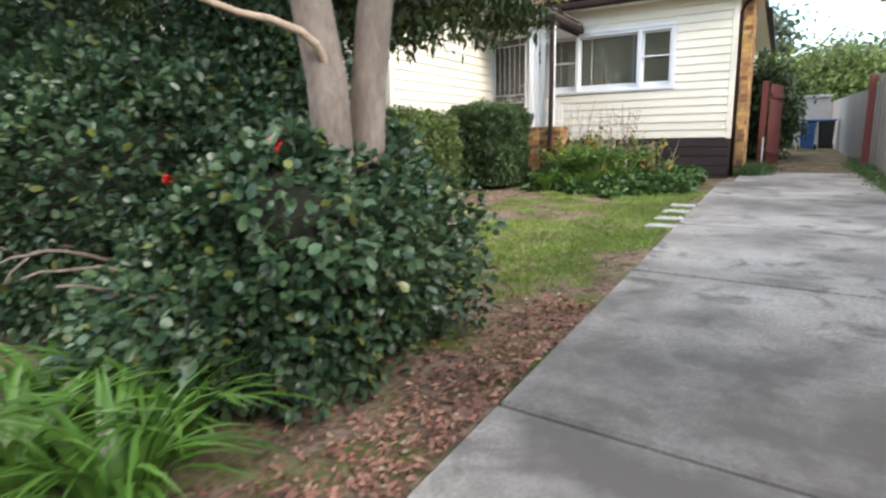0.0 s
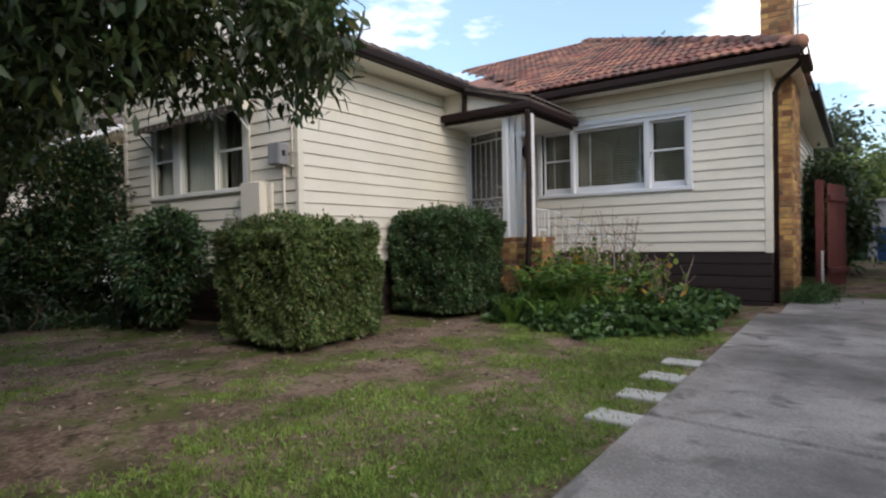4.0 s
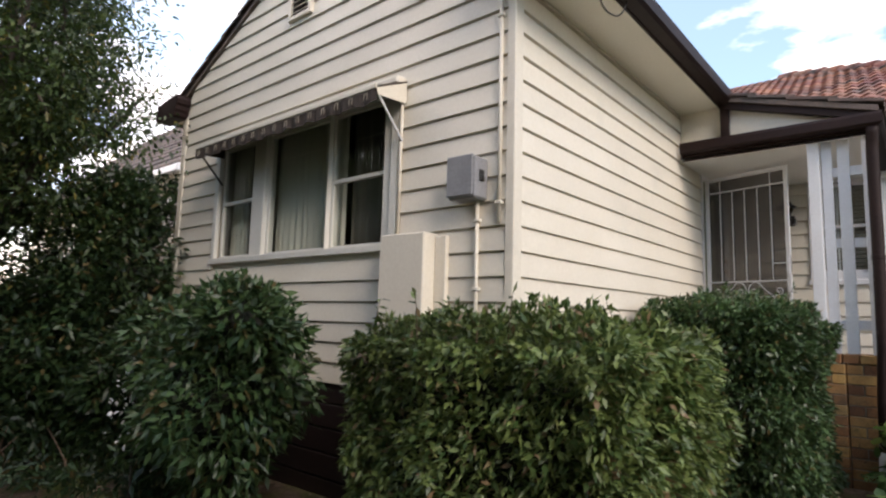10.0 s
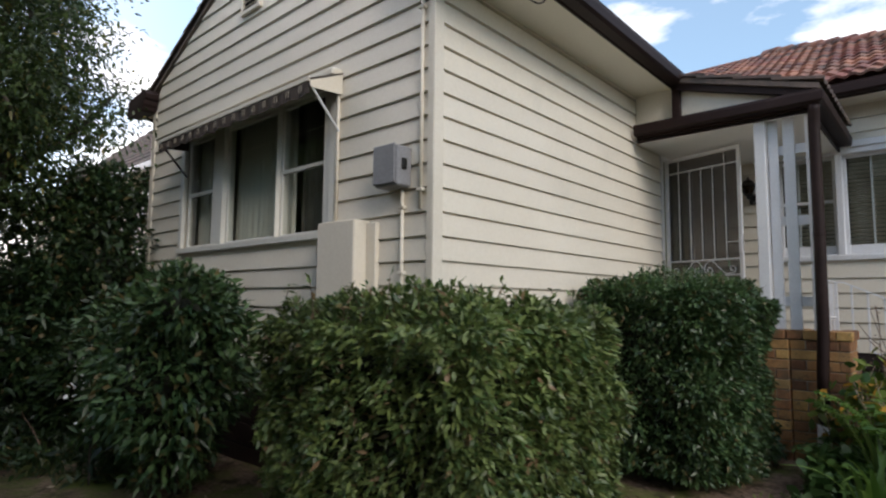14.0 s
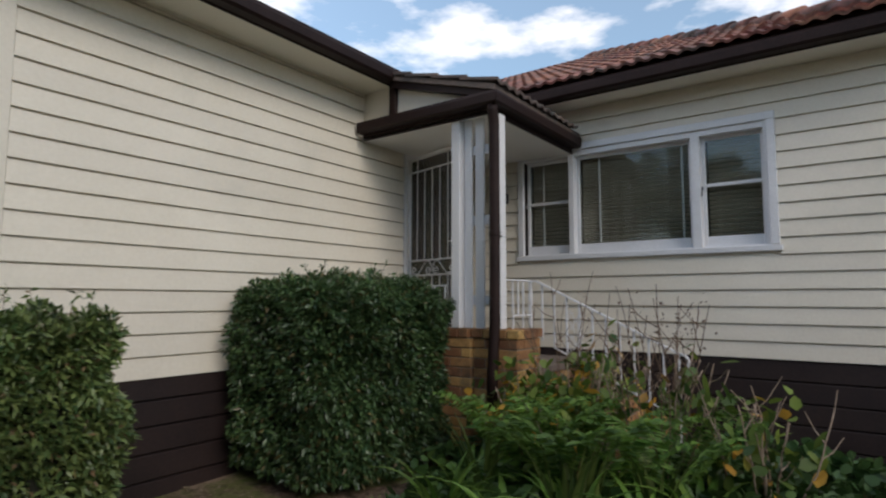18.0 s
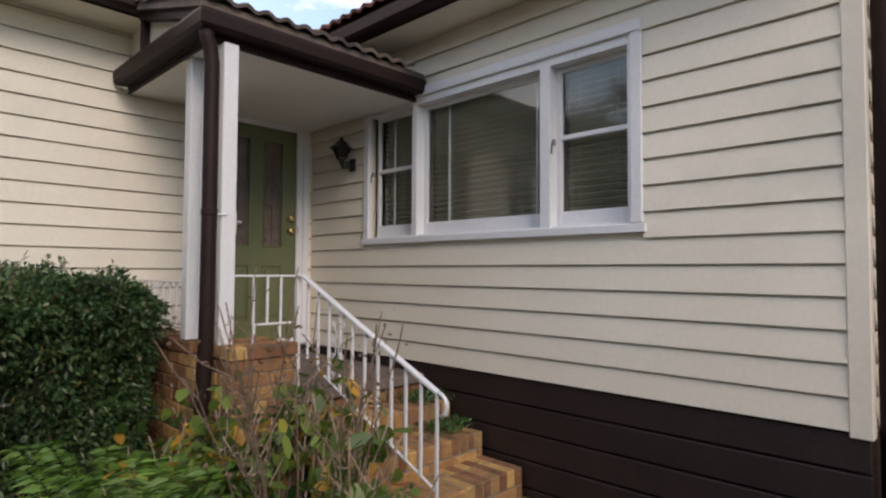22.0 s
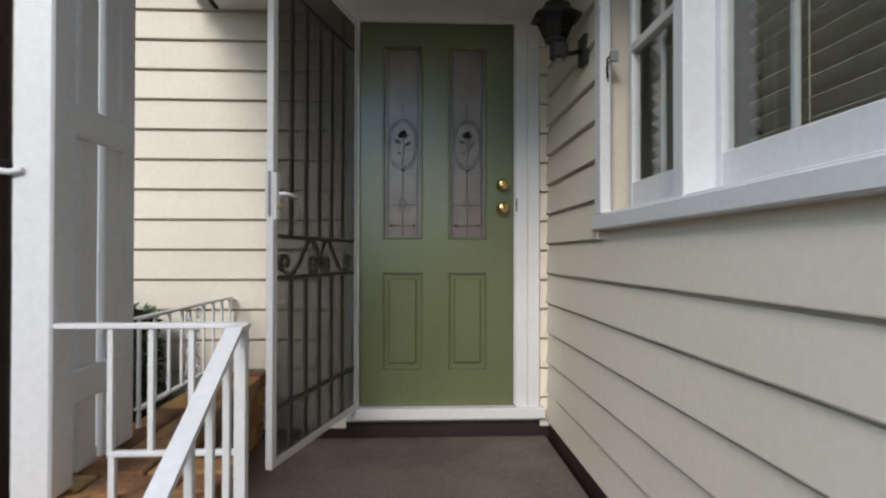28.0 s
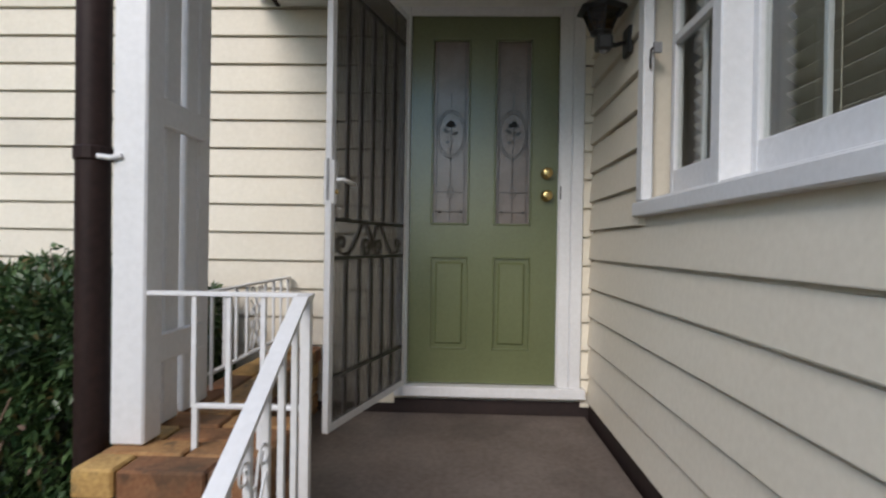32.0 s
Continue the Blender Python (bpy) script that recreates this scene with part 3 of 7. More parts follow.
def roof_wing():
    mb = Mb()
    y0, y1 = GY - 0.052, R_Y
    xe = 2.60
    ez = RIDGE_Z + 0.06 - SLOPE * xe
    for sgn in (-1, 1):
        drop = 0.075 if sgn < 0 else 0.0
        top, low = RIDGE_Z + 0.06 - drop, ez - drop
        x1 = RIDGE_X + sgn * xe
        vs = [(RIDGE_X, y0, top), (x1, y0, low), (x1, y1 if sgn < 0 else 12.6, low), (RIDGE_X, y1, top)]
        vs += [(x, y, z - 0.035) for x, y, z in vs]
        mb.add(vs, [(0, 1, 2, 3), (4, 7, 6, 5), (0, 4, 5, 1), (1, 5, 6, 2), (2, 6, 7, 3), (3, 7, 4, 0)])
    r = part("roof_wing", mb, TILE_OLD)
    tagged(r, "gabled roof of weathered terracotta tiles over the front wing", "roof", kind="structure")
    me = tile_mesh().mesh("tile", TILE_OLD)
    ang = math.atan(SLOPE)
    for sgn in (-1, 1):
        for j in range(8):
            for i in range(3):
                s = 0.345 * j - 0.05
                x = RIDGE_X + sgn * (xe - s * math.cos(ang))
                z = ez + s * math.sin(ang) + 0.012 - (0.075 if sgn < 0 else 0.0)
                y = y0 - 0.02 + 0.285 * i
                ob = part("tile", me, None, r)
                if sgn > 0:
                    ob.matrix_basis = Matrix.Translation((x, y, z)) @ Matrix.Rotation(radians(90), 4, "Z") @ Matrix.Rotation(ang, 4, "X")
                else:
                    ob.matrix_basis = Matrix.Translation((x, y + 0.285, z)) @ Matrix.Rotation(radians(-90), 4, "Z") @ Matrix.Rotation(ang, 4, "X")
    rest = Mb()
    for sgn in (-1, 1):
        for j in range(8):
            for i in range(3, 26):
                s = 0.345 * j - 0.05
                x, z, y = RIDGE_X + sgn * (xe - s * math.cos(ang)), ez + s * math.sin(ang) + 0.012 - (0.075 if sgn < 0 else 0.0), y0 - 0.02 + 0.285 * i
                if sgn > 0 and y > 12.1 + 0.35 * j:
                    continue
                k = len(rest.v)
                t = tile_mesh(n=6)
                rest.add(t.v, t.f)
                turn = Matrix.Rotation(ang, 4, "X")
                rest.moved(Matrix.Translation((x, y if sgn > 0 else y + 0.285, z)) @ Matrix.Rotation(radians(90 * sgn), 4, "Z") @ turn, k)
    tagged(part("rear_tiles", rest, TILES_OLD, r), kind="stuff")
    for i in range(24):
        c = Mb().tube([(RIDGE_X, y0 - 0.02 + 0.38 * i, RIDGE_Z + 0.10), (RIDGE_X, y0 + 0.40 + 0.38 * i, RIDGE_Z + 0.08)], 0.115, 10, 0.095)
        part("ridge_cap", c, TILE_OLD, r, smooth=True)
    # brown rake boards under the verge tiles
    for sgn in (-1, 1):
        vs = []
        for y in (y0 + 0.002, y0 + 0.016):
            for x, z in ((RIDGE_X, RIDGE_Z + 0.0), (RIDGE_X + sgn * 2.22, RIDGE_Z + 0.0 - SLOPE * 2.22), (RIDGE_X + sgn * 2.22, RIDGE_Z - 0.045 - SLOPE * 2.22), (RIDGE_X, RIDGE_Z - 0.045)):
                vs.append((x, y, z))
        part("rake_board", Mb().add(vs, [(0, 1, 2, 3), (7, 6, 5, 4), (0, 4, 5, 1), (1, 5, 6, 2), (2, 6, 7, 3), (3, 7, 4, 0)]), BROWN, r, "dark brown rake board")
    return r


roof_wing()

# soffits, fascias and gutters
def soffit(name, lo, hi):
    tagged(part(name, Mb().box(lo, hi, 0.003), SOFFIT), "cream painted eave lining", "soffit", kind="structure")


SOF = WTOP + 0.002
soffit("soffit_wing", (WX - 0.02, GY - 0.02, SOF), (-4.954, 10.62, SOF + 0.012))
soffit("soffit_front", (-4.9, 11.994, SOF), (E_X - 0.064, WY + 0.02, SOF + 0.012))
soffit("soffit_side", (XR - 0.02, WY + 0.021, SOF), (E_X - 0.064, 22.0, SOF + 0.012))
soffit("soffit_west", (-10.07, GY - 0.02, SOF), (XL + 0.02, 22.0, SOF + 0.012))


def gutter(name, a, b, out, z=SOF - 0.012, h=0.155):
    """A fascia board with a quad gutter on it, from a to b (plan points on the fascia's face); out: the outward direction."""
    ax, ay = a
    bx, by = b
    ox, oy = out
    prof = [(0, 0), (0.09, 0.0), (0.115, 0.02), (0.118, 0.09), (0.108, 0.118), (0.112, 0.125), (0.104, 0.128), (0.10, 0.10), (0.10, 0.03), (0.085, 0.018), (0.0, 0.018)]
    g = thing(name, (ax, ay, z), "dark brown fascia and metal gutter along the eave", "gutter", kind="structure")
    mb = Mb().prism(prof, (lambda d, s: (ax + ox * d, ay + oy * d, z + 0.010 + s), lambda d, s: (bx + ox * d, by + oy * d, z + 0.010 + s)))
    under("gutter_channel", mb, BROWN, g)
    lo = (min(ax, bx, ax - ox * 0.022, bx - ox * 0.022), min(ay, by, ay - oy * 0.022, by - oy * 0.022), z)
    hi = (max(ax, bx, ax - ox * 0.022, bx - ox * 0.022), max(ay, by, ay - oy * 0.022, by - oy * 0.022), z + h)
    under("fascia", Mb().box(lo, hi, 0.003), BROWN, g)
    return g


gutter("gutter_wing", (-4.93, GY - 0.20), (-4.93, 10.62), (1, 0))
gutter("gutter_front", (-4.85, 11.97), (E_X - 0.02, 11.97), (0, -1))
gutter("gutter_side", (E_X - 0.04, 11.95), (E_X - 0.04, 12.95), (1, 0))
gutter("gutter_side_rear", (E_X - 0.04, 14.35), (E_X - 0.04, 22.0), (1, 0))
gutter("gutter_west", (-10.10, GY - 0.18), (-10.10, 22.0), (-1, 0))
# boxed eave ends on the gable, cut to an ogee at the inner end
for flip, edge, inner, nm in ((1, -4.86, -5.55, "eave_box_east"), (-1, -10.16, -9.66, "eave_box_west")):
    prof = [(edge, -0.03), (edge, 0.165), (inner + flip * 0.04, 0.215), (inner, 0.16), (inner + flip * 0.010, 0.115), (inner + flip * 0.035, 0.095), (inner + flip * 0.045, 0.05), (inner + flip * 0.065, 0.025), (inner + flip * 0.075, -0.012), (inner + flip * 0.105, -0.03)]
    mb = Mb().prism(prof if flip > 0 else prof[::-1], (lambda a, b: (a, GY - 0.19, SOF + b), lambda a, b: (a, GY - 0.036, SOF + b)))
    tagged(part(nm, mb, BROWN), "dark brown boxed end of the eave", "eave end", kind="structure")

# ---- windows ----
def sash(parent, place, u0, u1, z0, z1, d=-0.02, meeting=None, paint=WHITE, foot=0.045):
    """A glazed sash with its own frame, and a meeting rail where it is double hung."""
    t = 0.035
    mb = Mb()
    for a, b, c, e in ((u0 - t, u0, z0 - foot, z1 + t), (u1, u1 + t, z0 - foot, z1 + t), (u0, u1, z0 - foot, z0), (u0, u1, z1, z1 + t)):
        p, q = place(a, d, c), place(b, d - 0.035, e)
        mb.box(p, q, 0.004)
    if meeting:
        mb.box(place(u0, d + 0.004, meeting - 0.016), place(u1, d - 0.03, meeting + 0.016), 0.003)
    sf = part("sash", mb, paint, parent)
    p, q = place(u0 - 0.004, d - 0.014, z0 - 0.004), place(u1 + 0.004, d - 0.018, z1 + 0.004)
    g = part("pane", Mb().box(p, q, 0), GLASS, sf)
    g.visible_shadow = False
    return sf


def window(name, label, place, outer, lights, zg, meet, sill_out=0.05, paint=WHITE, deep=-0.02, foot=0.045):
    """outer: trim outline; lights: glass spans; zg: glass foot and head."""
    u0, u1, z0, z1 = outer
    w = thing(name, place(u0, 0, z0), label, "window", kind="structure")
    aw = 0.075
    for nm, a, b, c, e, d0, d1 in (("architrave", u0, u0 + aw, z0 + 0.06, z1 - aw, 0, 0.042), ("architrave", u1 - aw, u1, z0 + 0.06, z1 - aw, 0, 0.042),
                                   ("head_trim", u0, u1, z1 - aw, z1, 0, 0.046), ("window_sill", u0 - 0.02, u1 + 0.02, z0, z0 + 0.055, -0.10, sill_out)):
        under(nm, Mb().box(place(a, d0, c), place(b, d1, e), 0.005), paint, w)
    fr = Mb()
    edges = [u0 + aw] + [v for s in lights for v in s] + [u1 - aw]
    t = 0.035
    for k, (a, b) in enumerate(zip(edges[::2], edges[1::2])):
        a2 = a if k == 0 else a + t
        b2 = b if k == len(lights) else b - t
        if b2 - a2 > 0.004:
            fr.box(place(a2, 0.022, z0 + 0.055), place(b2, -0.105, z1 - aw), 0.004)
    fr.box(place(u0 + aw, 0.020, zg[1] + t), place(u1 - aw, -0.09, z1 - aw), 0.003)
    fr.box(place(u0 + aw, 0.018, z0 + 0.055), place(u1 - aw, -0.09, zg[0] - foot), 0.003)
    under("frame", fr, paint, w)
    m = Matrix.Translation(w.location).inverted()
    for (a, b), mt in zip(lights, meet):
        s = sash(None, place, a, b, zg[0], zg[1], deep, mt, paint, foot)
        s.parent = w
        s.matrix_basis = m
    return w


window("window_1", "white timber three-light window with a wide fixed centre pane", at_front, W1, [(-4.355, -3.868), (-3.735, -2.575), (-2.42, -1.935)], (2.935, 3.89), [3.43, None, 3.44], deep=-0.064, foot=0.105)
window("window_2", "white timber three-light window under a brown awning", at_gable, W2, [(-8.87, -8.32), (-8.05, -7.195), (-7.12, -6.53)], (2.825, 3.90), [3.355, None, 3.355], paint=OFFWHITE)

# dim rooms behind the windows
for nm, lo, hi in (("room_front", (-5.2, WY + 0.13, 1.9), (-0.95, WY + 3.2, 4.4)), ("room_gable", (-9.4, GY + 0.13, 1.9), (-5.6, GY + 3.4, 4.4))):
    mb = Mb()
    x0, y0, z0 = lo
    x1, y1, z1 = hi
    vs = [(x, y, z) for x in (x0, x1) for y in (y0, y1) for z in (z0, z1)]
    mb.add(vs, [(0, 1, 3, 2), (4, 6, 7, 5), (2, 3, 7, 6), (0, 2, 6, 4), (1, 5, 7, 3)])
    tagged(part(nm, mb, ROOM), "dim room behind the window glass", "room", kind="structure")


def drape(x0, x1, y, z0, z1, waves, amp=0.03):
    mb, n = Mb(), int(waves * 10)
    for z in (z0, z1):
        for i in range(n + 1):
            u = i / n
            mb.v.append((x0 + (x1 - x0) * u, y + amp * math.sin(2 * math.pi * waves * u) + 0.3 * amp * math.sin(11 * u * waves), z))
    mb.f = [(i, i + 1, n + 2 + i, n + 1 + i) for i in range(n)]
    return mb


cu = thing("curtain", (-7.4, GY + 0.22, 2.7), "pale sheer curtain hung behind the gable window", "curtain")
under("curtain_cloth", drape(-8.12, -7.12, GY + 0.155, 2.6, 4.0, 11, 0.018), CURTAIN, cu, smooth=True)
under("curtain_cloth", drape(-9.0, -8.66, GY + 0.19, 2.6, 4.0, 4, 0.02), CURTAIN, cu, smooth=True)
# Nets added to bring the black side panes up to dark grey.
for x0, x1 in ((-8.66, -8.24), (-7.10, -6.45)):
    under("net", drape(x0, x1, GY + 0.21, 2.6, 4.0, 5, 0.012), DIM, cu, "dark grey net added behind a side pane", smooth=True)
under("rod", Mb().tube([(-9.1, GY + 0.17, 4.0), (-6.4, GY + 0.17, 4.0)], 0.012), WHITE, cu)

for x0, x1, hang in ((-4.35, -3.875, "narrow side light"), (-3.73, -2.58, "wide centre light"), (-2.41, -1.94, "narrow side light")):
    bl = thing("venetian_blind", ((x0 + x1) / 2, WY + 0.15, 2.75), "beige venetian blind behind a " + hang + " of the front window", "blind", "front window blinds")
    mb = Mb()
    for k in range(24):
        z = 2.86 + 0.0462 * k
        i = len(mb.v)
        mb.box((x0, -0.025, -0.0012), (x1, 0.025, 0.0012), 0)
        mb.moved(Matrix.Translation((0, WY + 0.155, z)) @ Matrix.Rotation(radians(-38 - 3 * math.sin(k)), 4, "X"), i)
    tagged(under("slats", mb, BLIND, bl), kind="stuff")
    under("headrail", Mb().box((x0 - 0.01, WY + 0.135, 3.975), (x1 + 0.01, WY + 0.18, 4.01), 0.004), BLIND, bl)
    for x in (x0 + 0.2 * (x1 - x0), x1 - 0.2 * (x1 - x0)):
        under("ladder_cord", Mb().tube([(x, WY + 0.132, 2.85), (x, WY + 0.132, 3.98)], 0.0016, 5), BLIND, bl)
cu2 = thing("net_curtain", (-3.1, WY + 0.32, 2.7), "net curtain darkened to show as unlit room behind the front window", "curtain")
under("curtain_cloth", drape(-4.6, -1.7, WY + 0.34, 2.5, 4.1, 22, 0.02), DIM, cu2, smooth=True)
for x in (-4.20, -3.52, -2.65):
    wx = thing("blind_cord_rail", (x, WY + 0.08, 2.85), "pale upright rail of the flywire screen inside the window", "window rail")
    under("rail", Mb().box((x - 0.009, WY + 0.108, 2.90), (x + 0.009, WY + 0.122, 3.95), 0.002), WHITE, wx)

for x in (-4.372, -2.44):
    ct = thing("window_catch", (x, WY - 0.02, 3.39), "small dark metal casement catch on the white sash", "window catch")
    under("plate", Mb().box((x - 0.007, WY - 0.012, 3.385), (x + 0.007, WY + 0.02, 3.425), 0.002), METALG, ct, "grey painted plate")
    under("lever", Mb().tube([(x, WY - 0.010, 3.405), (x + 0.002, WY - 0.022, 3.395), (x - 0.002, WY - 0.022, 3.350), (x - 0.006, WY - 0.018, 3.325)], 0.0045, 6), BLACK, ct, smooth=True)

# ---- front door ----
FX = WX + 0.012       # face of the door leaf
d1 = thing("door_1", (FX, 11.73, 1.80), "glossy green panelled front door with two leadlight panes, shut", "door", kind="structure")
DY0, DY1, DZ0, DZ1 = 11.326, 12.150, 1.868, 3.915
leaf = Mb()
gl = [(11.442, 11.657), (11.792, 12.002)]
gz0, gz1 = 2.75, 3.787
pz0, pz1 = 2.055, 2.575
X0, X1 = FX - 0.042, FX
def leafbox(y0, y1, z0, z1, x1=X1, b=0):
    leaf.box((X0, y0, z0), (x1, y1, z1), b)
for y0, y1 in ((DY0, gl[0][0]), (gl[0][1], gl[1][0]), (gl[1][1], DY1)):
    leafbox(y0, y1, DZ0, DZ1)
for y0, y1 in gl:
    leafbox(y0, y1, gz1, DZ1, X1)
    leafbox(y0, y1, pz1, gz0, X1)
    leafbox(y0, y1, DZ0, pz0, X1)
under("leaf", leaf, GREEN, d1)
LEAD = surface("lead_came", (0.035, 0.030, 0.028), (0.06, 0.05, 0.045), 0.5, 30, 90, 0.1)
OBSC = surface("obscure_glass", (0.10, 0.070, 0.056), (0.17, 0.128, 0.105), 0.20, 9, 160, 0.5, spec=0.8, coat=0.5)


def flower(mb, cy, cz, x):
    """Leadlight rose: blossom, stem and leaves as flat lead shapes."""
    def disc(y, z, ry, rz, n=14, x=x):
        mb.add([(x, y + ry * math.cos(2 * math.pi * k / n), z + rz * math.sin(2 * math.pi * k / n)) for k in range(n)], [tuple(range(n))])
    disc(cy, cz + 0.055, 0.022, 0.018)
    disc(cy - 0.016, cz + 0.048, 0.014, 0.012)
    disc(cy + 0.016, cz + 0.048, 0.014, 0.012)
    disc(cy, cz + 0.068, 0.014, 0.009)
    for dy, dz in ((-0.022, 0.012), (-0.020, -0.045), (0.022, 0.0), (-0.036, 0.022), (0.030, 0.006)):
        disc(cy + dy, cz + dz, 0.013, 0.008, 8)


for y0, y1 in gl:
    cy = (y0 + y1) / 2
    mo = Mb()
    for a, b, c, e in ((y0, y0 + 0.012, gz0, gz1), (y1 - 0.012, y1, gz0, gz1), (y0 + 0.012, y1 - 0.012, gz0, gz0 + 0.012), (y0 + 0.012, y1 - 0.012, gz1 - 0.012, gz1)):
        mo.box((X0 + 0.01, a, c), (X1 + 0.008, b, e), 0.004)
    under("glazing_bead", mo, GREEN, d1)
    pane = under("pane", Mb().box((X1 - 0.026, y0 - 0.004, gz0 - 0.004), (X1 - 0.020, y1 + 0.004, gz1 + 0.004), 0), OBSC, d1, "frosted leadlight pane with a rose")
    lm, xx = Mb(), X1 - 0.018
    r = 0.0022
    for dy in (-0.078, 0.078):
        lm.tube([(xx, cy + dy, gz0), (xx, cy + dy, gz1)], r, 5)
    lm.tube([(xx, cy, gz0), (xx, cy, gz0 + 0.36)], r, 5)
    lm.tube([(xx, cy, gz0 + 0.66), (xx, cy, gz0 + 0.74)], r, 5)
    lm.tube([(xx, cy - 0.085, gz0 + 0.075), (xx, cy + 0.085, gz0 + 0.075)], r, 5)
    lm.tube([(xx, cy - 0.078, gz0 + 0.185), (xx, cy + 0.078, gz0 + 0.185)], r, 5)
    for sgn in (-1, 1):
        lm.tube([(xx, cy + sgn * 0.085, gz0 + 0.29), (xx, cy + sgn * 0.066, gz0 + 0.29)], r, 5)
    oz = gz0 + 0.51
    for ro, rz in ((0.082, 0.135), (0.070, 0.120)):
        lm.tube([(xx, cy + ro * math.sin(2 * math.pi * k / 28), oz + rz * math.cos(2 * math.pi * k / 28)) for k in range(29)], 0.0024, 5)
    flower(lm, cy, oz, xx + 0.001)
    lm.tube([(xx, cy - 0.004, oz - 0.11), (xx, cy + 0.006, oz - 0.05), (xx, cy, oz + 0.05)], 0.0025, 5)
    for z in (gz0 + 0.37, gz0 + 0.075):
        for dy in ((0.0,) if z > gz0 + 0.2 else (-0.06, 0.06)):
            lm.lathe([(0.001, -0.012), (0.009, 0.0), (0.001, 0.012)], (xx, cy + dy, z), 6)
    lm.tube([(xx, cy + 0.018 * math.sin(2 * math.pi * k / 12), gz0 + 0.185 + 0.034 * math.cos(2 * math.pi * k / 12)) for k in range(13)], r, 5)
    under("leadwork", lm, LEAD, d1, "dark lead lines with a rose in an oval")
    pm = Mb().box((X0 + 0.004, y0 - 0.004, pz0 - 0.004), (X1 - 0.012, y1 + 0.004, pz1 + 0.004), 0)
    pm.box((X1 - 0.030, y0 + 0.028, pz0 + 0.028), (X1 - 0.002, y1 - 0.028, pz1 - 0.028), 0.012)
    for a, b, c, e in ((y0, y0 + 0.010, pz0, pz1), (y1 - 0.010, y1, pz0, pz1), (y0 + 0.01, y1 - 0.01, pz0, pz0 + 0.010), (y0 + 0.01, y1 - 0.01, pz1 - 0.010, pz1)):
        pm.box((X1 - 0.014, a, c), (X1 + 0.004, b, e), 0.004)
    under("panel", pm, GREEN, d1)


def turned_x(mb, c, prof, n=20):
    """A turned form whose axis runs along x from the door's face."""
    k = len(mb.v)
    mb.lathe(prof, (0, 0, 0), n)
    return mb.moved(Matrix.Translation(c) @ Matrix.Rotation(radians(90), 4, "Y"), k)


for z, label in ((3.042, "brass deadlock"), (2.918, "round brass door knob")):
    kn = Mb()
    turned_x(kn, (X1, 12.082, z), [(0.032, 0.0), (0.032, 0.006), (0.018, 0.010), (0.016, 0.026), (0.027, 0.034), (0.030, 0.048), (0.024, 0.056), (0.010, 0.058)])
    under("door_handle", kn, BRASS, d1, label, smooth=True)
# frame and sill of the door
fm = thing("door_frame", (WX, 11.73, 1.80), "white painted timber door frame and sill", "door frame", kind="structure")
for nm, lo, hi in (("jamb", (WX - 0.10, DY0 - 0.068, 1.80), (WX + 0.036, DY0 - 0.004, 3.99)), ("jamb", (WX - 0.10, DY1 + 0.004, 1.80), (WX + 0.036, DY1 + 0.066, 3.99)),
                   ("stop", (FX + 0.002, DY1 - 0.006, 1.87), (FX + 0.028, DY1 + 0.004, 3.91)), ("head", (WX - 0.10, DY0 - 0.004, 3.91), (WX + 0.034, DY1 + 0.004, 3.99)),
                   ("architrave", (WX + 0.0, DY1 + 0.066, 1.80), (WX + 0.046, DY1 + 0.13, 4.04)), ("sill", (WX - 0.10, DY0 - 0.068, 1.805), (WX + 0.075, DY1 + 0.155, 1.862))):
    under(nm, Mb().box(lo, hi, 0.004), WHITE, fm)
under("strike_plate", Mb().box((WX + 0.012, DY1 + 0.004, 2.90), (WX + 0.0375, DY1 + 0.012, 2.97), 0.002), BLACK, fm, "dark metal strike plate")

# ---- open screen door ----
MESHM, mn_, ml_, mb_ = mat_new("flywire")
mt_, mx_ = mn_.new("ShaderNodeBsdfTransparent"), mn_.new("ShaderNodeMixShader")
mb_.inputs["Base Color"].default_value = (0.060, 0.050, 0.045, 1)
mb_.inputs["Roughness"].default_value = 0.5
mx_.inputs[0].default_value = 0.60
ml_.new(mt_.outputs[0], mx_.inputs[1])
ml_.new(mb_.outputs[0], mx_.inputs[2])
ml_.new(mx_.outputs[0], mn_["Material Output"].inputs["Surface"])

sd = thing("screen_door", (-5.295, 11.300, 1.862), "white steel security screen door with dark mesh, swung open", "screen door")
SW, SH = 0.865, 2.03
# local x runs from the hinge to the free edge; local y is the outside face
sd.rotation_euler = (0, 0, radians(-15.2))
t = 0.036
for nm, lo, hi in (("stile", (0, -0.014, 0), (t, 0.014, SH)), ("stile", (SW - t, -0.014, 0), (SW, 0.014, SH)), ("rail", (t, -0.013, 0), (SW - t, 0.013, t)), ("rail", (t, -0.013, SH - t), (SW - t, 0.013, SH))):
    part(nm, Mb().box(lo, hi, 0.003), WHITE, sd)
def sbar(pts, r=0.0055, nm="bar"):
    part(nm, Mb().tube([(x, -0.006, z) for x, z in pts], r, 6), WHITE, sd)
    part("bar_back", Mb().tube([(x, 0.006, z) for x, z in pts], r * 1.05, 6), BLACK, sd, "dark inner face of the bar")
for z in (0.715, 0.875, SH - 0.17):
    sbar([(t, z), (SW - t, z)], 0.0085)
sbar([(t, 0.22), (SW - t, 0.22)], 0.010)
xs = [t + (SW - 2 * t) * k / 6 for k in range(1, 6)]
for k, x in enumerate(xs):
    sbar([(x, 0.875), (x, SH - 0.17 if 0 < k < 4 else SH - t)])
    sbar([(x, t), (x, 0.715)])
sbar([(SW - t, 1.05), (xs[4], 1.05)])
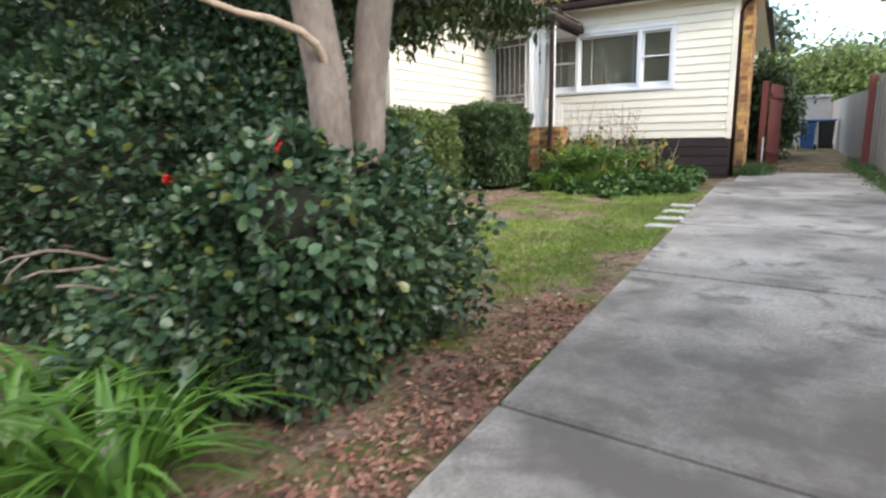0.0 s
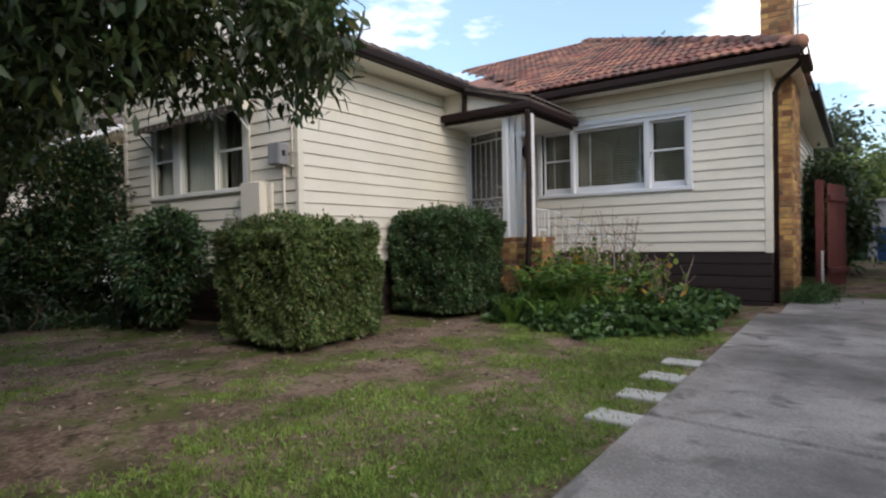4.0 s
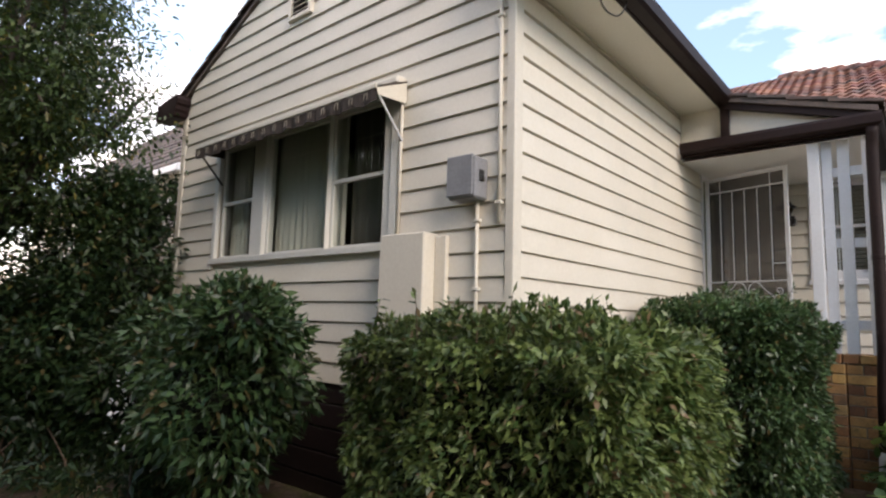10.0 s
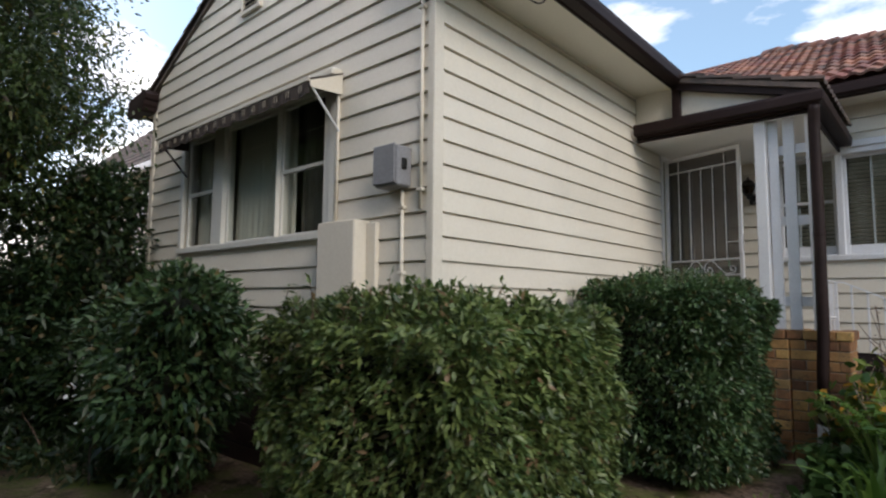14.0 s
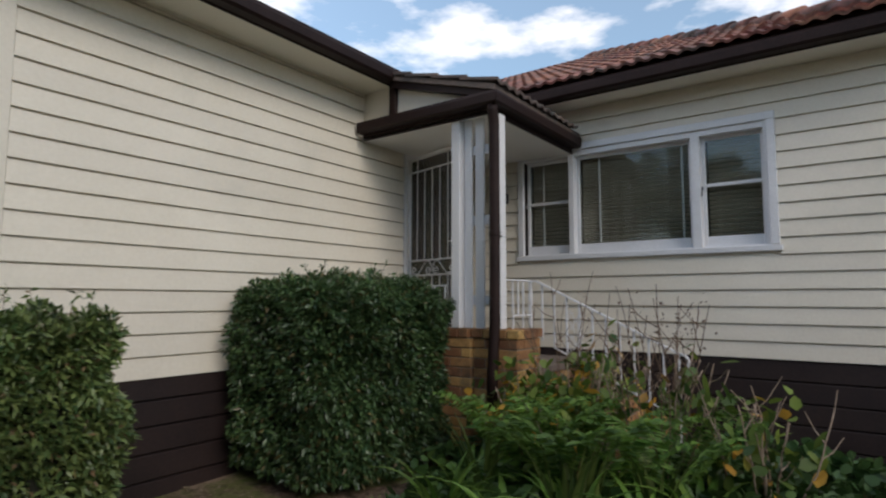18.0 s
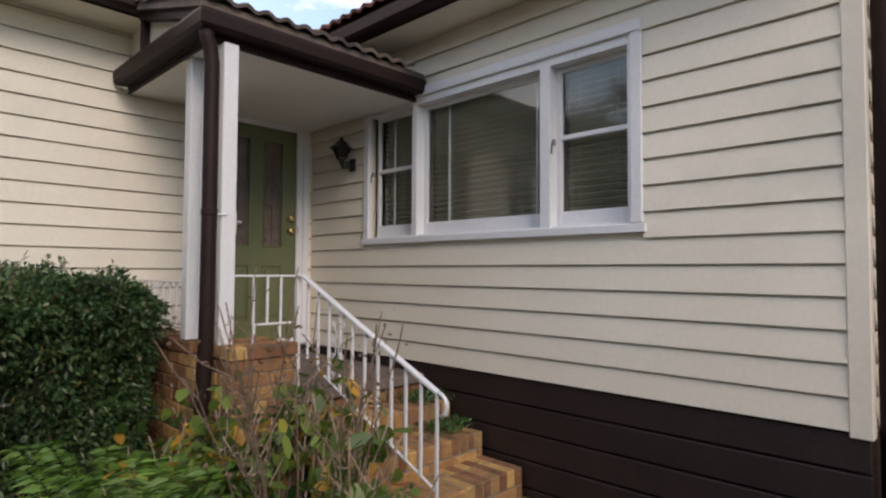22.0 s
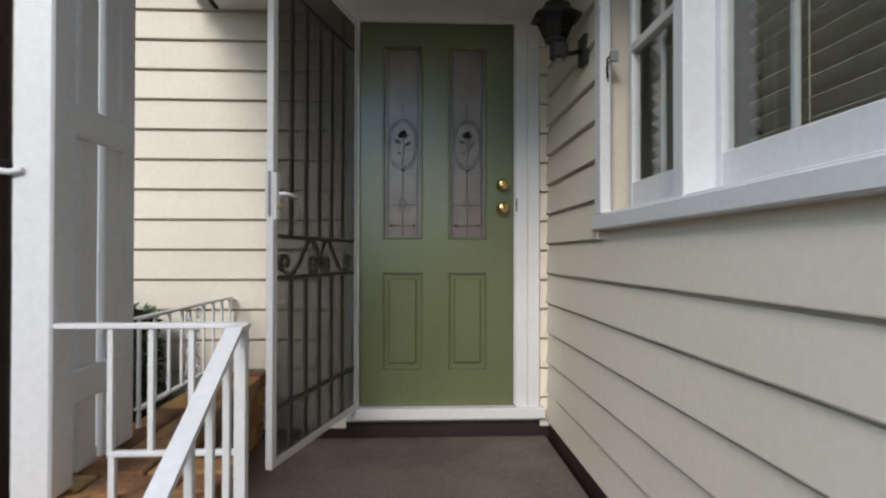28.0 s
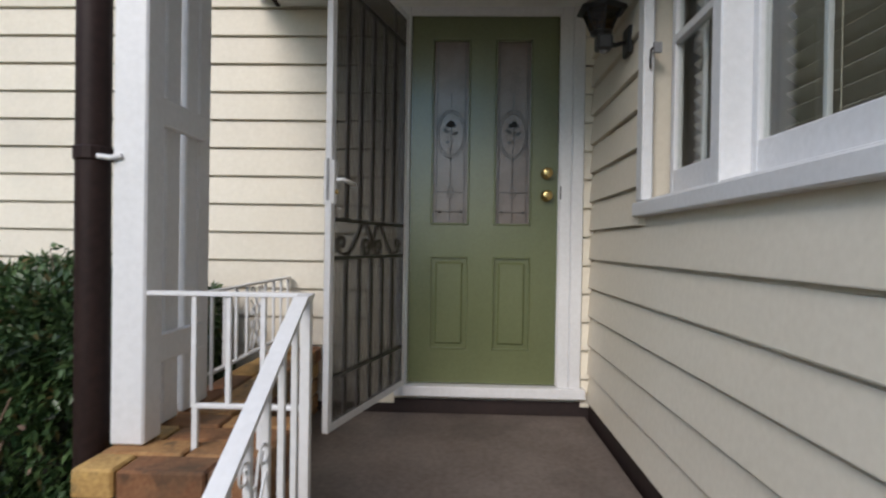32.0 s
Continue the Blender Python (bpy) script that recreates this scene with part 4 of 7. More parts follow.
def scroll(cx, cz, r0, turns, start, sgn):
    pts = []
    for k in range(22):
        a = start + sgn * 2 * math.pi * turns * k / 21
        r = r0 * (1 - 0.72 * k / 21)
        pts.append((cx + r * math.cos(a), cz + r * math.sin(a)))
    return pts
mid = SW / 2
for s in (-1, 1):
    out = [(mid + s * 0.100, 0.866), (mid + s * 0.125, 0.848), (mid + s * 0.16, 0.808), (mid + s * 0.21, 0.757), (mid + s * 0.25, 0.730), (mid + s * 0.30, 0.732)]
    sbar(out + scroll(mid + s * 0.315, 0.775, 0.042, 1.1, -math.pi / 2, s)[2:], 0.0055, "scroll")
    inn = [(mid + s * 0.100, 0.866), (mid + s * 0.070, 0.866), (mid + s * 0.034, 0.842), (mid + s * 0.012, 0.798), (mid + s * 0.016, 0.758)]
    sbar(inn + scroll(mid + s * 0.066, 0.768, 0.043, 1.15, -math.pi / 2 - s * 0.6, s), 0.0055, "scroll")
ms = part("mesh_panel", Mb().box((t, 0.0115, t), (SW - t, 0.0125, SH - t), 0), MESHM, sd, "dark flywire mesh")
lk = Mb().box((SW - 0.034, 0.010, 0.935), (SW - 0.006, 0.024, 1.115), 0.004)
lk.box((SW - 0.034, -0.024, 0.935), (SW - 0.006, -0.010, 1.115), 0.004)
lk2 = Mb().tube([(SW - 0.018, 0.030, 1.035), (SW - 0.018, 0.055, 1.035), (SW - 0.05, 0.06, 1.032), (SW - 0.12, 0.058, 1.025)], 0.008, 8)
lock = part("lock", lk, WHITE, sd, "white lock case")
part("lever", lk2, WHITE, lock, smooth=True)
part("key_cylinder", Mb().tube([(SW - 0.022, 0.022, 0.985), (SW - 0.022, 0.036, 0.985)], 0.009, 10), BRASS, lock, "dark brass key cylinder", smooth=True)
part("strike", Mb().box((SW, -0.006, 0.95), (SW + 0.003, 0.006, 1.12), 0.001), METALG, lock, "grey metal latch plate on the edge")

# ---- bricks ----
def eased(pts, n=6):
    """A smooth line through the points."""
    p = [Vector(q) for q in pts]
    p = [p[0] * 2 - p[1]] + p + [p[-1] * 2 - p[-2]]
    out = []
    for i in range(1, len(p) - 2):
        a, b, c, d = p[i - 1:i + 3]
        for k in range(n):
            t = k / n
            out.append(tuple(0.5 * ((2 * b) + (c - a) * t + (2 * a - 5 * b + 4 * c - d) * t * t + (3 * b - a - 3 * c + d) * t ** 3)))
    return out + [tuple(p[-2])]


def brick_box(parent, lo, hi, faces, course=0.086, length=0.24, joint=0.010, name="brick", core=True, skip=None):
    """Bricks on the named faces (x-, x+, y-, y+) of a block, over a mortar core."""
    x0, y0, z0 = lo
    x1, y1, z1 = hi
    if core:
        under("mortar", Mb().box((x0 + 0.008, y0 + 0.008, z0), (x1 - 0.008, y1 - 0.008, z1 - 0.006), 0), MORTAR, parent)
    cache = {}
    n = max(1, round((z1 - z0) / course))
    ch = (z1 - z0) / n
    for f in faces:
        a0, a1 = (y0, y1) if f[0] == "x" else (x0, x1)
        for k in range(n):
            z = z0 + ch * k
            a = a0 - (length / 2 if k % 2 else 0)
            while a < a1 - 0.02:
                b0, b1 = max(a, a0), min(a + length, a1)
                a += length
                if b1 - b0 < 0.03:
                    continue
                w = round(b1 - b0 - joint, 3)
                key = (f[0], w)
                if key not in cache:
                    d = 0.05
                    mb = Mb()
                    if f[0] == "x":
                        mb.box((-d, -w / 2, 0), (d, w / 2, ch - joint), 0.004)
                    else:
                        mb.box((-w / 2, -d, 0), (w / 2, d, ch - joint), 0.004)
                    cache[key] = mb.mesh(name, BRICK)
                out = random.uniform(-0.0015, 0.0025)
                m = (b0 + b1) / 2
                p = {"x-": (x0 + 0.05 - out, m, z), "x+": (x1 - 0.05 + out, m, z), "y-": (m, y0 + 0.05 - out, z), "y+": (m, y1 - 0.05 + out, z)}[f]
                if skip and skip(*p):
                    continue
                ob = part(name, cache[key], None, parent)
                ob.location = Vector(p) - parent.location


def brick_top(parent, lo, hi, z, along="x", name="brick", w=0.115, l=0.235, h=0.076):
    """A capping of bricks laid flat."""
    cache = {}
    u0, u1, v0, v1 = (lo[0], hi[0], lo[1], hi[1]) if along == "x" else (lo[1], hi[1], lo[0], hi[0])
    rows = max(1, round((v1 - v0) / w))
    ww = (v1 - v0) / rows
    for r in range(rows):
        u = u0 - (l / 2 if r % 2 else 0)
        while u < u1 - 0.02:
            a, b = max(u, u0), min(u + l, u1)
            u += l
            if b - a < 0.03:
                continue
            ln = round(b - a - 0.008, 3)
            if ln not in cache:
                s = (ln / 2, ww / 2 - 0.004) if along == "x" else (ww / 2 - 0.004, ln / 2)
                cache[ln] = Mb().box((-s[0], -s[1], -h), (s[0], s[1], 0), 0.006).mesh(name, BRICK)
            c = ((a + b) / 2, v0 + ww * (r + 0.5)) if along == "x" else (v0 + ww * (r + 0.5), (a + b) / 2)
            ob = part(name, cache[ln], None, parent)
            ob.location = Vector((c[0], c[1], z + random.uniform(-0.003, 0.002))) - parent.location


# ---- porch ----
PZ = 1.705
porch = thing("porch", (-4.5, 11.5, 1.0), "small raised porch with a concrete floor and tan brick base", "porch", kind="structure")
under("porch_floor", Mb().box((WX + 0.03, 10.70, PZ - 0.075), (-3.645, WY - 0.032, PZ), 0.010), PORCHC, porch, "worn brown concrete porch floor")
under("base", Mb().box((WX + 0.03, 10.72, 0.9), (-3.72, WY - 0.05, PZ - 0.076), 0), MORTAR, porch)
brick_box(porch, (-4.6, 11.0, 1.0), (-3.69, WY - 0.04, PZ - 0.078), ["x+"], core=False)
# dwarf wall and front pier
pier = thing("brick_pier", (-3.9, 10.8, 0.95), "tan brick pier and dwarf wall at the front of the porch", "brick wall", kind="structure")
brick_box(pier, (-4.02, 10.65, 0.95), (-3.58, 11.08, 1.985), ["x+", "y-", "y+"])
brick_box(pier, (WX + 0.035, 10.61, 0.95), (-4.02, 10.83, 1.985), ["y-", "y+"])
brick_top(pier, (-4.04, 10.635), (-3.56, 11.10), 2.06, "y")
brick_top(pier, (WX + 0.035, 10.595), (-4.045, 10.85), 2.06, "x")

steps = thing("front_steps", (-3.2, 11.7, 0.98), "three worn tan brick steps with moss, up to the porch", "steps", kind="structure")
SY0, SY1 = 11.16, WY - 0.05
tread = [(-3.70, -3.338, 1.535), (-3.40, -3.015, 1.367), (-3.08, -2.66, 1.195)]
for x0, x1, z in tread:
    under("mortar", Mb().box((x0 - 0.3, SY0 + 0.01, 0.9), (x1 - 0.012, SY1, z - 0.006), 0), MORTAR, steps)
    n = 14
    w = (SY1 - SY0) / n
    me = Mb().box((-0.24, -w / 2 + 0.004, -0.112), (0, w / 2 - 0.004, 0), 0.010).mesh("brick", BRICK)
    for k in range(n):
        ob = part("brick", me, None, steps)
        ob.location = Vector((x1 + random.uniform(-0.006, 0.004), SY0 + w * (k + 0.5), z + random.uniform(-0.003, 0.002))) - steps.location
    brick_box(steps, (x0, SY0, z - 0.112 - 0.172), (x1 - 0.004, SY1, z - 0.116), ["x+", "y-"], core=False)
    m3 = Mb().box((-0.12, -w / 2 + 0.004, -0.05), (0, w / 2 - 0.004, 0), 0.006).mesh("brick", BRICK)
    for k in range(n):
        ob = part("brick", m3, None, steps)
        ob.location = Vector((x1 - 0.248, SY0 + w * (k + 0.5), z - 0.001)) - steps.location

# posts, slatted screen and downpipe
post = thing("porch_post", (-3.78, 10.73, 2.06), "white painted square timber porch post", "post")
under("shaft", Mb().box((-3.825, 10.638, 2.062), (-3.727, 10.736, 3.955), 0.006), WHITE, post)
scr = thing("slatted_screen", (-4.05, 10.66, 2.06), "white painted timber screen of upright slats beside the porch", "screen")
under("end_post", Mb().box((-4.225, 10.602, 2.064), (-4.133, 10.694, 3.955), 0.006), WHITE, scr)
for x0, x1 in ((-4.125, -4.045), (-4.007, -3.915)):
    under("slat", Mb().box((x0, 10.672, 2.064), (x1, 10.693, 3.955), 0.004), WHITE, scr)
for z in (2.27, 2.985, 3.63):
    under("cross_rail", Mb().box((-4.131, 10.695, z), (-3.827, 10.720, z + 0.085), 0.003), WHITE, scr)
pipe = thing("downpipe", (-3.81, 10.55, 1.0), "dark brown painted downpipe strapped to the porch post", "downpipe")
run = [(-3.735, 10.525, 4.0), (-3.737, 10.530, 3.95), (-3.742, 10.555, 3.89), (-3.746, 10.570, 3.80), (-3.746, 10.572, 2.95), (-3.752, 10.572, 2.10), (-3.77, 10.562, 1.70), (-3.775, 10.550, 1.27)]
under("pipe", Mb().tube(run, 0.046, 14), BROWN, pipe, smooth=True)
under("strap", Mb().lathe([(0.048, 0.0), (0.051, 0.004), (0.051, 0.036), (0.048, 0.04)], (-3.746, 10.572, 2.86), 14), BROWN, pipe)
under("clip", Mb().tube([(-3.712, 10.605, 2.87), (-3.717, 10.64, 2.866), (-3.722, 10.668, 2.872)], 0.008, 8), WHITE, pipe, "white metal clip")
under("outlet", Mb().tube([(-3.775, 10.550, 1.30), (-3.776, 10.545, 1.17), (-3.78, 10.50, 1.08), (-3.79, 10.42, 1.02)], 0.051, 14), WHITE, pipe, "white plastic outlet at the foot", smooth=True)

# porch roof
pr = thing("porch_roof", (-4.3, 11.4, 3.95), "low porch roof with dark brown fascia and gutter", "porch roof", kind="structure")
under("ceiling_lining", Mb().box((WX + 0.03, 10.57, 3.955), (-3.78, WY - 0.03, 3.967), 0), LINING, pr)
mb = Mb()
vs = [(x, y, z + h) for h in (0, 0.05) for y in (10.47, WY - 0.02) for x, z in ((-4.86, 4.46), (-3.68, 4.11))]
mb.add(vs, [(0, 1, 3, 2), (4, 6, 7, 5), (0, 4, 5, 1), (1, 5, 7, 3), (3, 7, 6, 2), (2, 6, 4, 0)])
under("sheet", mb, TILE_OLD, pr)
me = tile_mesh().mesh("tile", TILE_OLD)
ang = math.atan2(0.36, 1.26)
for j in range(4):
    for i in range(6):
        s = 0.33 * j - 0.03
        ob = part("tile", me, None, pr)
        ob.matrix_basis = Matrix.Translation(-pr.location) @ Matrix.Translation((-3.68 - s * math.cos(ang), 10.45 + 0.285 * i, 4.145 + s * math.sin(ang))) @ Matrix.Rotation(radians(90), 4, "Z") @ Matrix.Rotation(ang, 4, "X")
inf = Mb().prism([(-4.86, 4.10), (-3.78, 4.10), (-4.86, 4.43)], (lambda a, b: (a, 10.575, b), lambda a, b: (a, 10.595, b)))
under("gable_infill", inf, CREAM, pr, "cream triangular infill board")
vb = Mb().prism([(-4.88, 4.40), (-3.70, 4.05), (-3.68, 4.14), (-4.86, 4.50)], (lambda a, b: (a, 10.50, b), lambda a, b: (a, 10.57, b)))
under("verge_board", vb, BROWN, pr)
under("corner_block", Mb().box((-4.93, 10.53, 4.10), (-4.85, 10.63, 4.47), 0.004), BROWN, pr)
under("end_panel", Mb().box((WX + 0.03, 10.60, 4.10), (-4.93, 10.62, 4.45), 0.002), CREAM, pr)
prof = [(0, 0), (0.09, 0.0), (0.112, 0.018), (0.115, 0.085), (0.107, 0.112), (0.098, 0.112), (0.098, 0.03), (0.082, 0.016), (0.0, 0.016)]
under("gutter_channel", Mb().prism(prof, (lambda d, s: (WX + 0.06, 10.57 - d, 3.995 + s), lambda d, s: (-3.77 + d, 10.57 - d, 3.995 + s))), BROWN, pr)
under("gutter_channel", Mb().prism(prof, (lambda d, s: (-3.77 + d, 10.57 - d, 3.995 + s), lambda d, s: (-3.77 + d, WY - 0.03, 3.995 + s))), BROWN, pr)
under("fascia", Mb().box((WX + 0.05, 10.57, 3.945), (-3.77, 10.592, 4.10), 0.003), BROWN, pr)
under("fascia", Mb().box((-3.792, 10.593, 3.945), (-3.77, WY - 0.03, 4.10), 0.003), BROWN, pr)


# ---- white steel railings ----
def bar(pts, r, parent, nm, n=8):
    return under(nm, Mb().tube(pts, r, n), WHITE, parent, smooth=n > 6)


def ornament(parent, cx, cy, z0, z1, ax):
    """A panel of S scrolls between two balusters; ax: 0 along x, 1 along y."""
    h = (z1 - z0)
    def at(u, z):
        return (cx + u, cy, z) if ax == 0 else (cx, cy + u, z)
    for s in (-1, 1):
        for zc, r0, e in ((z0 + h * 0.86, 0.030, 1), (z0 + h * 0.60, 0.024, -1), (z0 + h * 0.40, 0.024, 1), (z0 + h * 0.14, 0.030, -1)):
            pts = []
            for i in range(18):
                a = math.pi / 2 * (1 + s) + s * e * -2 * math.pi * 1.2 * i / 17
                r = r0 * (1 - 0.68 * i / 17)
                pts.append(at(s * (0.026 + r0) + r * math.cos(a) , zc + r * math.sin(a)))
            tail = at(s * 0.006, zc - e * h * 0.16)
            bar([tail] + pts, 0.0035, parent, "scroll", 5)
        arc = [at(s * (0.080 - 0.068 * math.sin(math.pi * i / 12)), z0 + h * (0.22 + 0.56 * i / 12)) for i in range(13)]
        bar(arc, 0.0035, parent, "scroll", 5)


bal = thing("balustrade", (-4.8, 10.66, 2.06), "white painted steel balustrade with scrolls on the dwarf wall", "railing")
BX0, BX1, BZ0, BZ1 = WX + 0.05, -4.32, 2.125, 2.45
under("top_rail", Mb().box((BX0, 10.645, BZ1 - 0.010), (BX1, 10.675, BZ1), 0.002), WHITE, bal)
under("bottom_rail", Mb().box((BX0, 10.648, BZ0), (BX1, 10.672, BZ0 + 0.010), 0.002), WHITE, bal)
k = 0
for i in range(9):
    x = BX0 + 0.012 + (BX1 - BX0 - 0.024) * i / 8
    if i == 4:
        continue
    under("baluster", Mb().box((x - 0.006, 10.654, BZ0 if i not in (0, 8) else 2.064), (x + 0.006, 10.666, BZ1 - 0.006), 0.001), WHITE, bal)
ornament(bal, BX0 + 0.012 + (BX1 - BX0 - 0.024) * 4 / 8, 10.66, BZ0, BZ1, 0)

hr = thing("handrail", (-3.1, 11.22, 1.2), "white painted steel handrail with balusters beside the steps", "railing")
RL, RC, RB = Vector((-3.745, 11.190, 2.492)), Vector((-3.67, 11.192, 2.488)), Vector((-2.43, 11.235, 1.885))
under("return_rail", Mb().box((-3.761, 10.738, 2.484), (-3.729, 11.197, 2.497), 0.002), WHITE, hr)
under("return_foot_rail", Mb().box((-3.754, 10.870, 2.168), (-3.734, 11.185, 2.182), 0.003), WHITE, hr)
for y in (10.870, 10.968, 11.066):
    under("baluster", Mb().box((-3.751, y - 0.007, 2.17), (-3.737, y + 0.007, 2.487), 0.001), WHITE, hr)
for y in (10.875, 11.06):
    under("foot", Mb().box((-3.752, y - 0.008, 2.05), (-3.736, y + 0.008, 2.17), 0.001), WHITE, hr)
dv = (RB - RC).normalized()
rail = Mb()
vs = []
for p, d in ((RL, Vector((1, 0, 0))), (RC, (dv + Vector((1, 0, 0))).normalized()), (RB, dv)):
    nrm = Vector((-d.z, 0, d.x))
    for a, b in ((-0.019, -0.007), (0.019, -0.007), (0.019, 0.006), (-0.019, 0.006)):
        vs.append(tuple(p + Vector((0, a, 0)) + nrm * b))
fs = [(0, 1, 2, 3), (11, 10, 9, 8)]
for o in (0, 4):
    fs += [(o + k, o + 4 + k, o + 4 + (k + 1) % 4, o + (k + 1) % 4) for k in range(4)]
rail.add(vs, fs)
under("handrail_top", rail, WHITE, hr)
curl = [tuple(RB)] + [(-2.44 + 0.055 * math.sin(a) + 0.02, 11.235, 1.82 + 0.06 * math.cos(a)) for a in (0.4, 0.9, 1.5, 2.2, 2.9)]
under("curl", Mb().tube(curl, 0.012, 8), WHITE, hr, smooth=True)
foot = lambda p: p + Vector((0, 0, -0.52))
bar([tuple(foot(RC + dv * 0.18)), tuple(foot(RB))], 0.008, hr, "foot_rail", 6)
for i in range(12):
    x = RL.x + 0.012 + (RB.x - RL.x - 0.02) * i / 11
    p = RL.lerp(RC, (x - RL.x) / (RC.x - RL.x)) if x < RC.x else RC.lerp(RB, (x - RC.x) / (RB.x - RC.x))
    z = p.z - (0.52 if 0 < i < 11 else 0.80)
    if i == 0:
        z = 1.70
    w = 0.008 if i else 0.014
    under("baluster", Mb().box((x - w, p.y - w, z), (x + w, p.y + w, p.z - 0.005), 0.001), WHITE, hr)
pm_ = RC.lerp(RB, 0.30)
ornament(hr, pm_.x, pm_.y, pm_.z - 0.50, pm_.z - 0.06, 0)

# ---- wall lamp ----
lampm = thing("wall_lamp", (-4.63, WY - 0.02, 3.46), "dark bronze carriage lamp with amber glass on the wall", "wall lamp")
lampc = (-4.67, 12.21)
under("backplate", Mb().box((-4.685, WY - 0.045, 3.46), (-4.595, WY - 0.022, 3.58), 0.006), BLACK, lampm)
under("arm", Mb().tube([(-4.64, WY - 0.04, 3.52), (-4.635, 12.26, 3.505), (-4.61, 12.215, 3.510), (-4.64, 12.205, 3.535), (-4.66, 12.205, 3.555)], 0.010, 8), BLACK, lampm, smooth=True)
AMBER = glassy("amber_glass", (0.34, 0.24, 0.11), 0.1)
under("lantern_glass", Mb().lathe([(0.040, 0.0), (0.080, 0.092)], (*lampc, 3.572), 6), AMBER, lampm)
under("roof", Mb().lathe([(0.112, 0.0), (0.108, 0.012), (0.092, 0.022), (0.062, 0.044), (0.058, 0.062), (0.030, 0.078), (0.012, 0.092), (0.018, 0.104), (0.002, 0.118)], (*lampc, 3.662), 6), BLACK, lampm, smooth=True)
under("cup", Mb().lathe([(0.012, -0.050), (0.024, -0.03), (0.018, -0.014), (0.048, 0.0), (0.046, 0.012)], (*lampc, 3.564), 12), BLACK, lampm, smooth=True)
under("finial", Mb().box((-4.632, 12.170, 3.468), (-4.568, 12.238, 3.536), 0.010), BLACK, lampm)
under("finial", Mb().lathe([(0.020, 0.0), (0.012, -0.008), (0.002, -0.014)], (-4.60, 12.204, 3.470), 10), METALG, lampm, "grey metal boss under the lamp", smooth=True)
for k in range(6):
    a = 2 * math.pi * k / 6
    under("cage_bar", Mb().tube([(lampc[0] + 0.042 * math.cos(a), lampc[1] + 0.042 * math.sin(a), 3.570), (lampc[0] + 0.084 * math.cos(a), lampc[1] + 0.084 * math.sin(a), 3.667)], 0.005, 5), BLACK, lampm)

# ---- fittings on the gable wall ----
aw = thing("awning", (-7.6, GY, 3.95), "narrow brown canvas awning with a pale trim over the gable window", "awning")
AX0, AX1, AY, AZ, AO = -8.84, -6.27, GY - 0.03, 3.99, 0.30
vs = [(x, y, z) for x in (AX0, AX1) for y, z in ((AY, AZ), (AY - AO, AZ - 0.13), (AY - AO, AZ - 0.142), (AY, AZ - 0.012))]
under("canvas", Mb().add(vs, [(0, 1, 5, 4), (1, 2, 6, 5), (2, 3, 7, 6), (3, 0, 4, 7), (3, 2, 1, 0), (4, 5, 6, 7)]), AWNING, aw)
for x in (AX0 + 0.002, AX1 - 0.006):
    under("side_flap", Mb().prism([(AY, AZ - 0.014), (AY - AO + 0.004, AZ - 0.144), (AY - AO + 0.02, AZ - 0.19), (AY, AZ - 0.17)], (lambda a, b: (x, a, b), lambda a, b: (x + 0.004, a, b))), CREAM if x > -7 else AWNING, aw)
FADED = surface("faded_canvas", (0.24, 0.21, 0.16), (0.38, 0.33, 0.26), 0.9, 9, 80, 0.2)
vmb = Mb()
n = 60
for i in range(n + 1):
    x = AX0 + (AX1 - AX0) * i / n
    w = 0.01 * math.sin(i * 1.9)
    vmb.v += [(x, AY - AO - 0.001 + w * 0.4, AZ - 0.14), (x, AY - AO - 0.002 + w, AZ - 0.235 - 0.022 * abs(math.sin(math.pi * i / 6)))]
vmb.f = [(2 * i, 2 * i + 1, 2 * i + 3, 2 * i + 2) for i in range(n)]
under("valance", vmb, AWNING, aw)
for i in range(16):
    x = AX0 + 0.09 + (AX1 - AX0 - 0.18) * i / 15
    mk = Mb().box((x - 0.026, AY - AO - 0.014, AZ - 0.222), (x - 0.019, AY - AO - 0.011, AZ - 0.172), 0).box((x + 0.006, AY - AO - 0.014, AZ - 0.222), (x + 0.013, AY - AO - 0.011, AZ - 0.172), 0)
    mk.box((x - 0.019, AY - AO - 0.014, AZ - 0.179), (x + 0.006, AY - AO - 0.011, AZ - 0.172), 0)
    under("trim_mark", mk, FADED, aw, "faded pale mark on the valance")
for x in (AX0 + 0.02, AX1 - 0.02):
    under("arm", Mb().tube([(x, AY - AO + 0.01, AZ - 0.15), (x, AY - 0.01, AZ - 0.45)], 0.010, 8), WHITE if x > -7 else BROWN, aw)

under("front_rail", Mb().box((AX0, AY - AO - 0.008, AZ - 0.152), (AX1, AY - AO + 0.014, AZ - 0.112), 0.006), CREAM, aw, "cream front rail of the awning")
under("head_box", Mb().box((AX0 + 0.01, AY - 0.09, AZ - 0.035), (AX1 - 0.01, AY + 0.005, AZ + 0.03), 0.015), CREAM, aw, "cream head box of the awning")
vent = thing("gable_vent", (-7.53, GY - 0.03, 4.96), "cream painted louvred timber gable vent", "vent")
VX0, VX1, VZ0, VZ1 = -7.815, -7.48, 4.94, 5.48
for lo, hi in (((VX0, VZ0), (VX0 + 0.04, VZ1)), ((VX1 - 0.04, VZ0), (VX1, VZ1)), ((VX0 + 0.04, VZ0), (VX1 - 0.04, VZ0 + 0.04)), ((VX0 + 0.04, VZ1 - 0.04), (VX1 - 0.04, VZ1))):
    under("vent_frame", Mb().box((lo[0], GY - 0.062, lo[1]), (hi[0], GY - 0.005, hi[1]), 0.004), CREAM, vent)
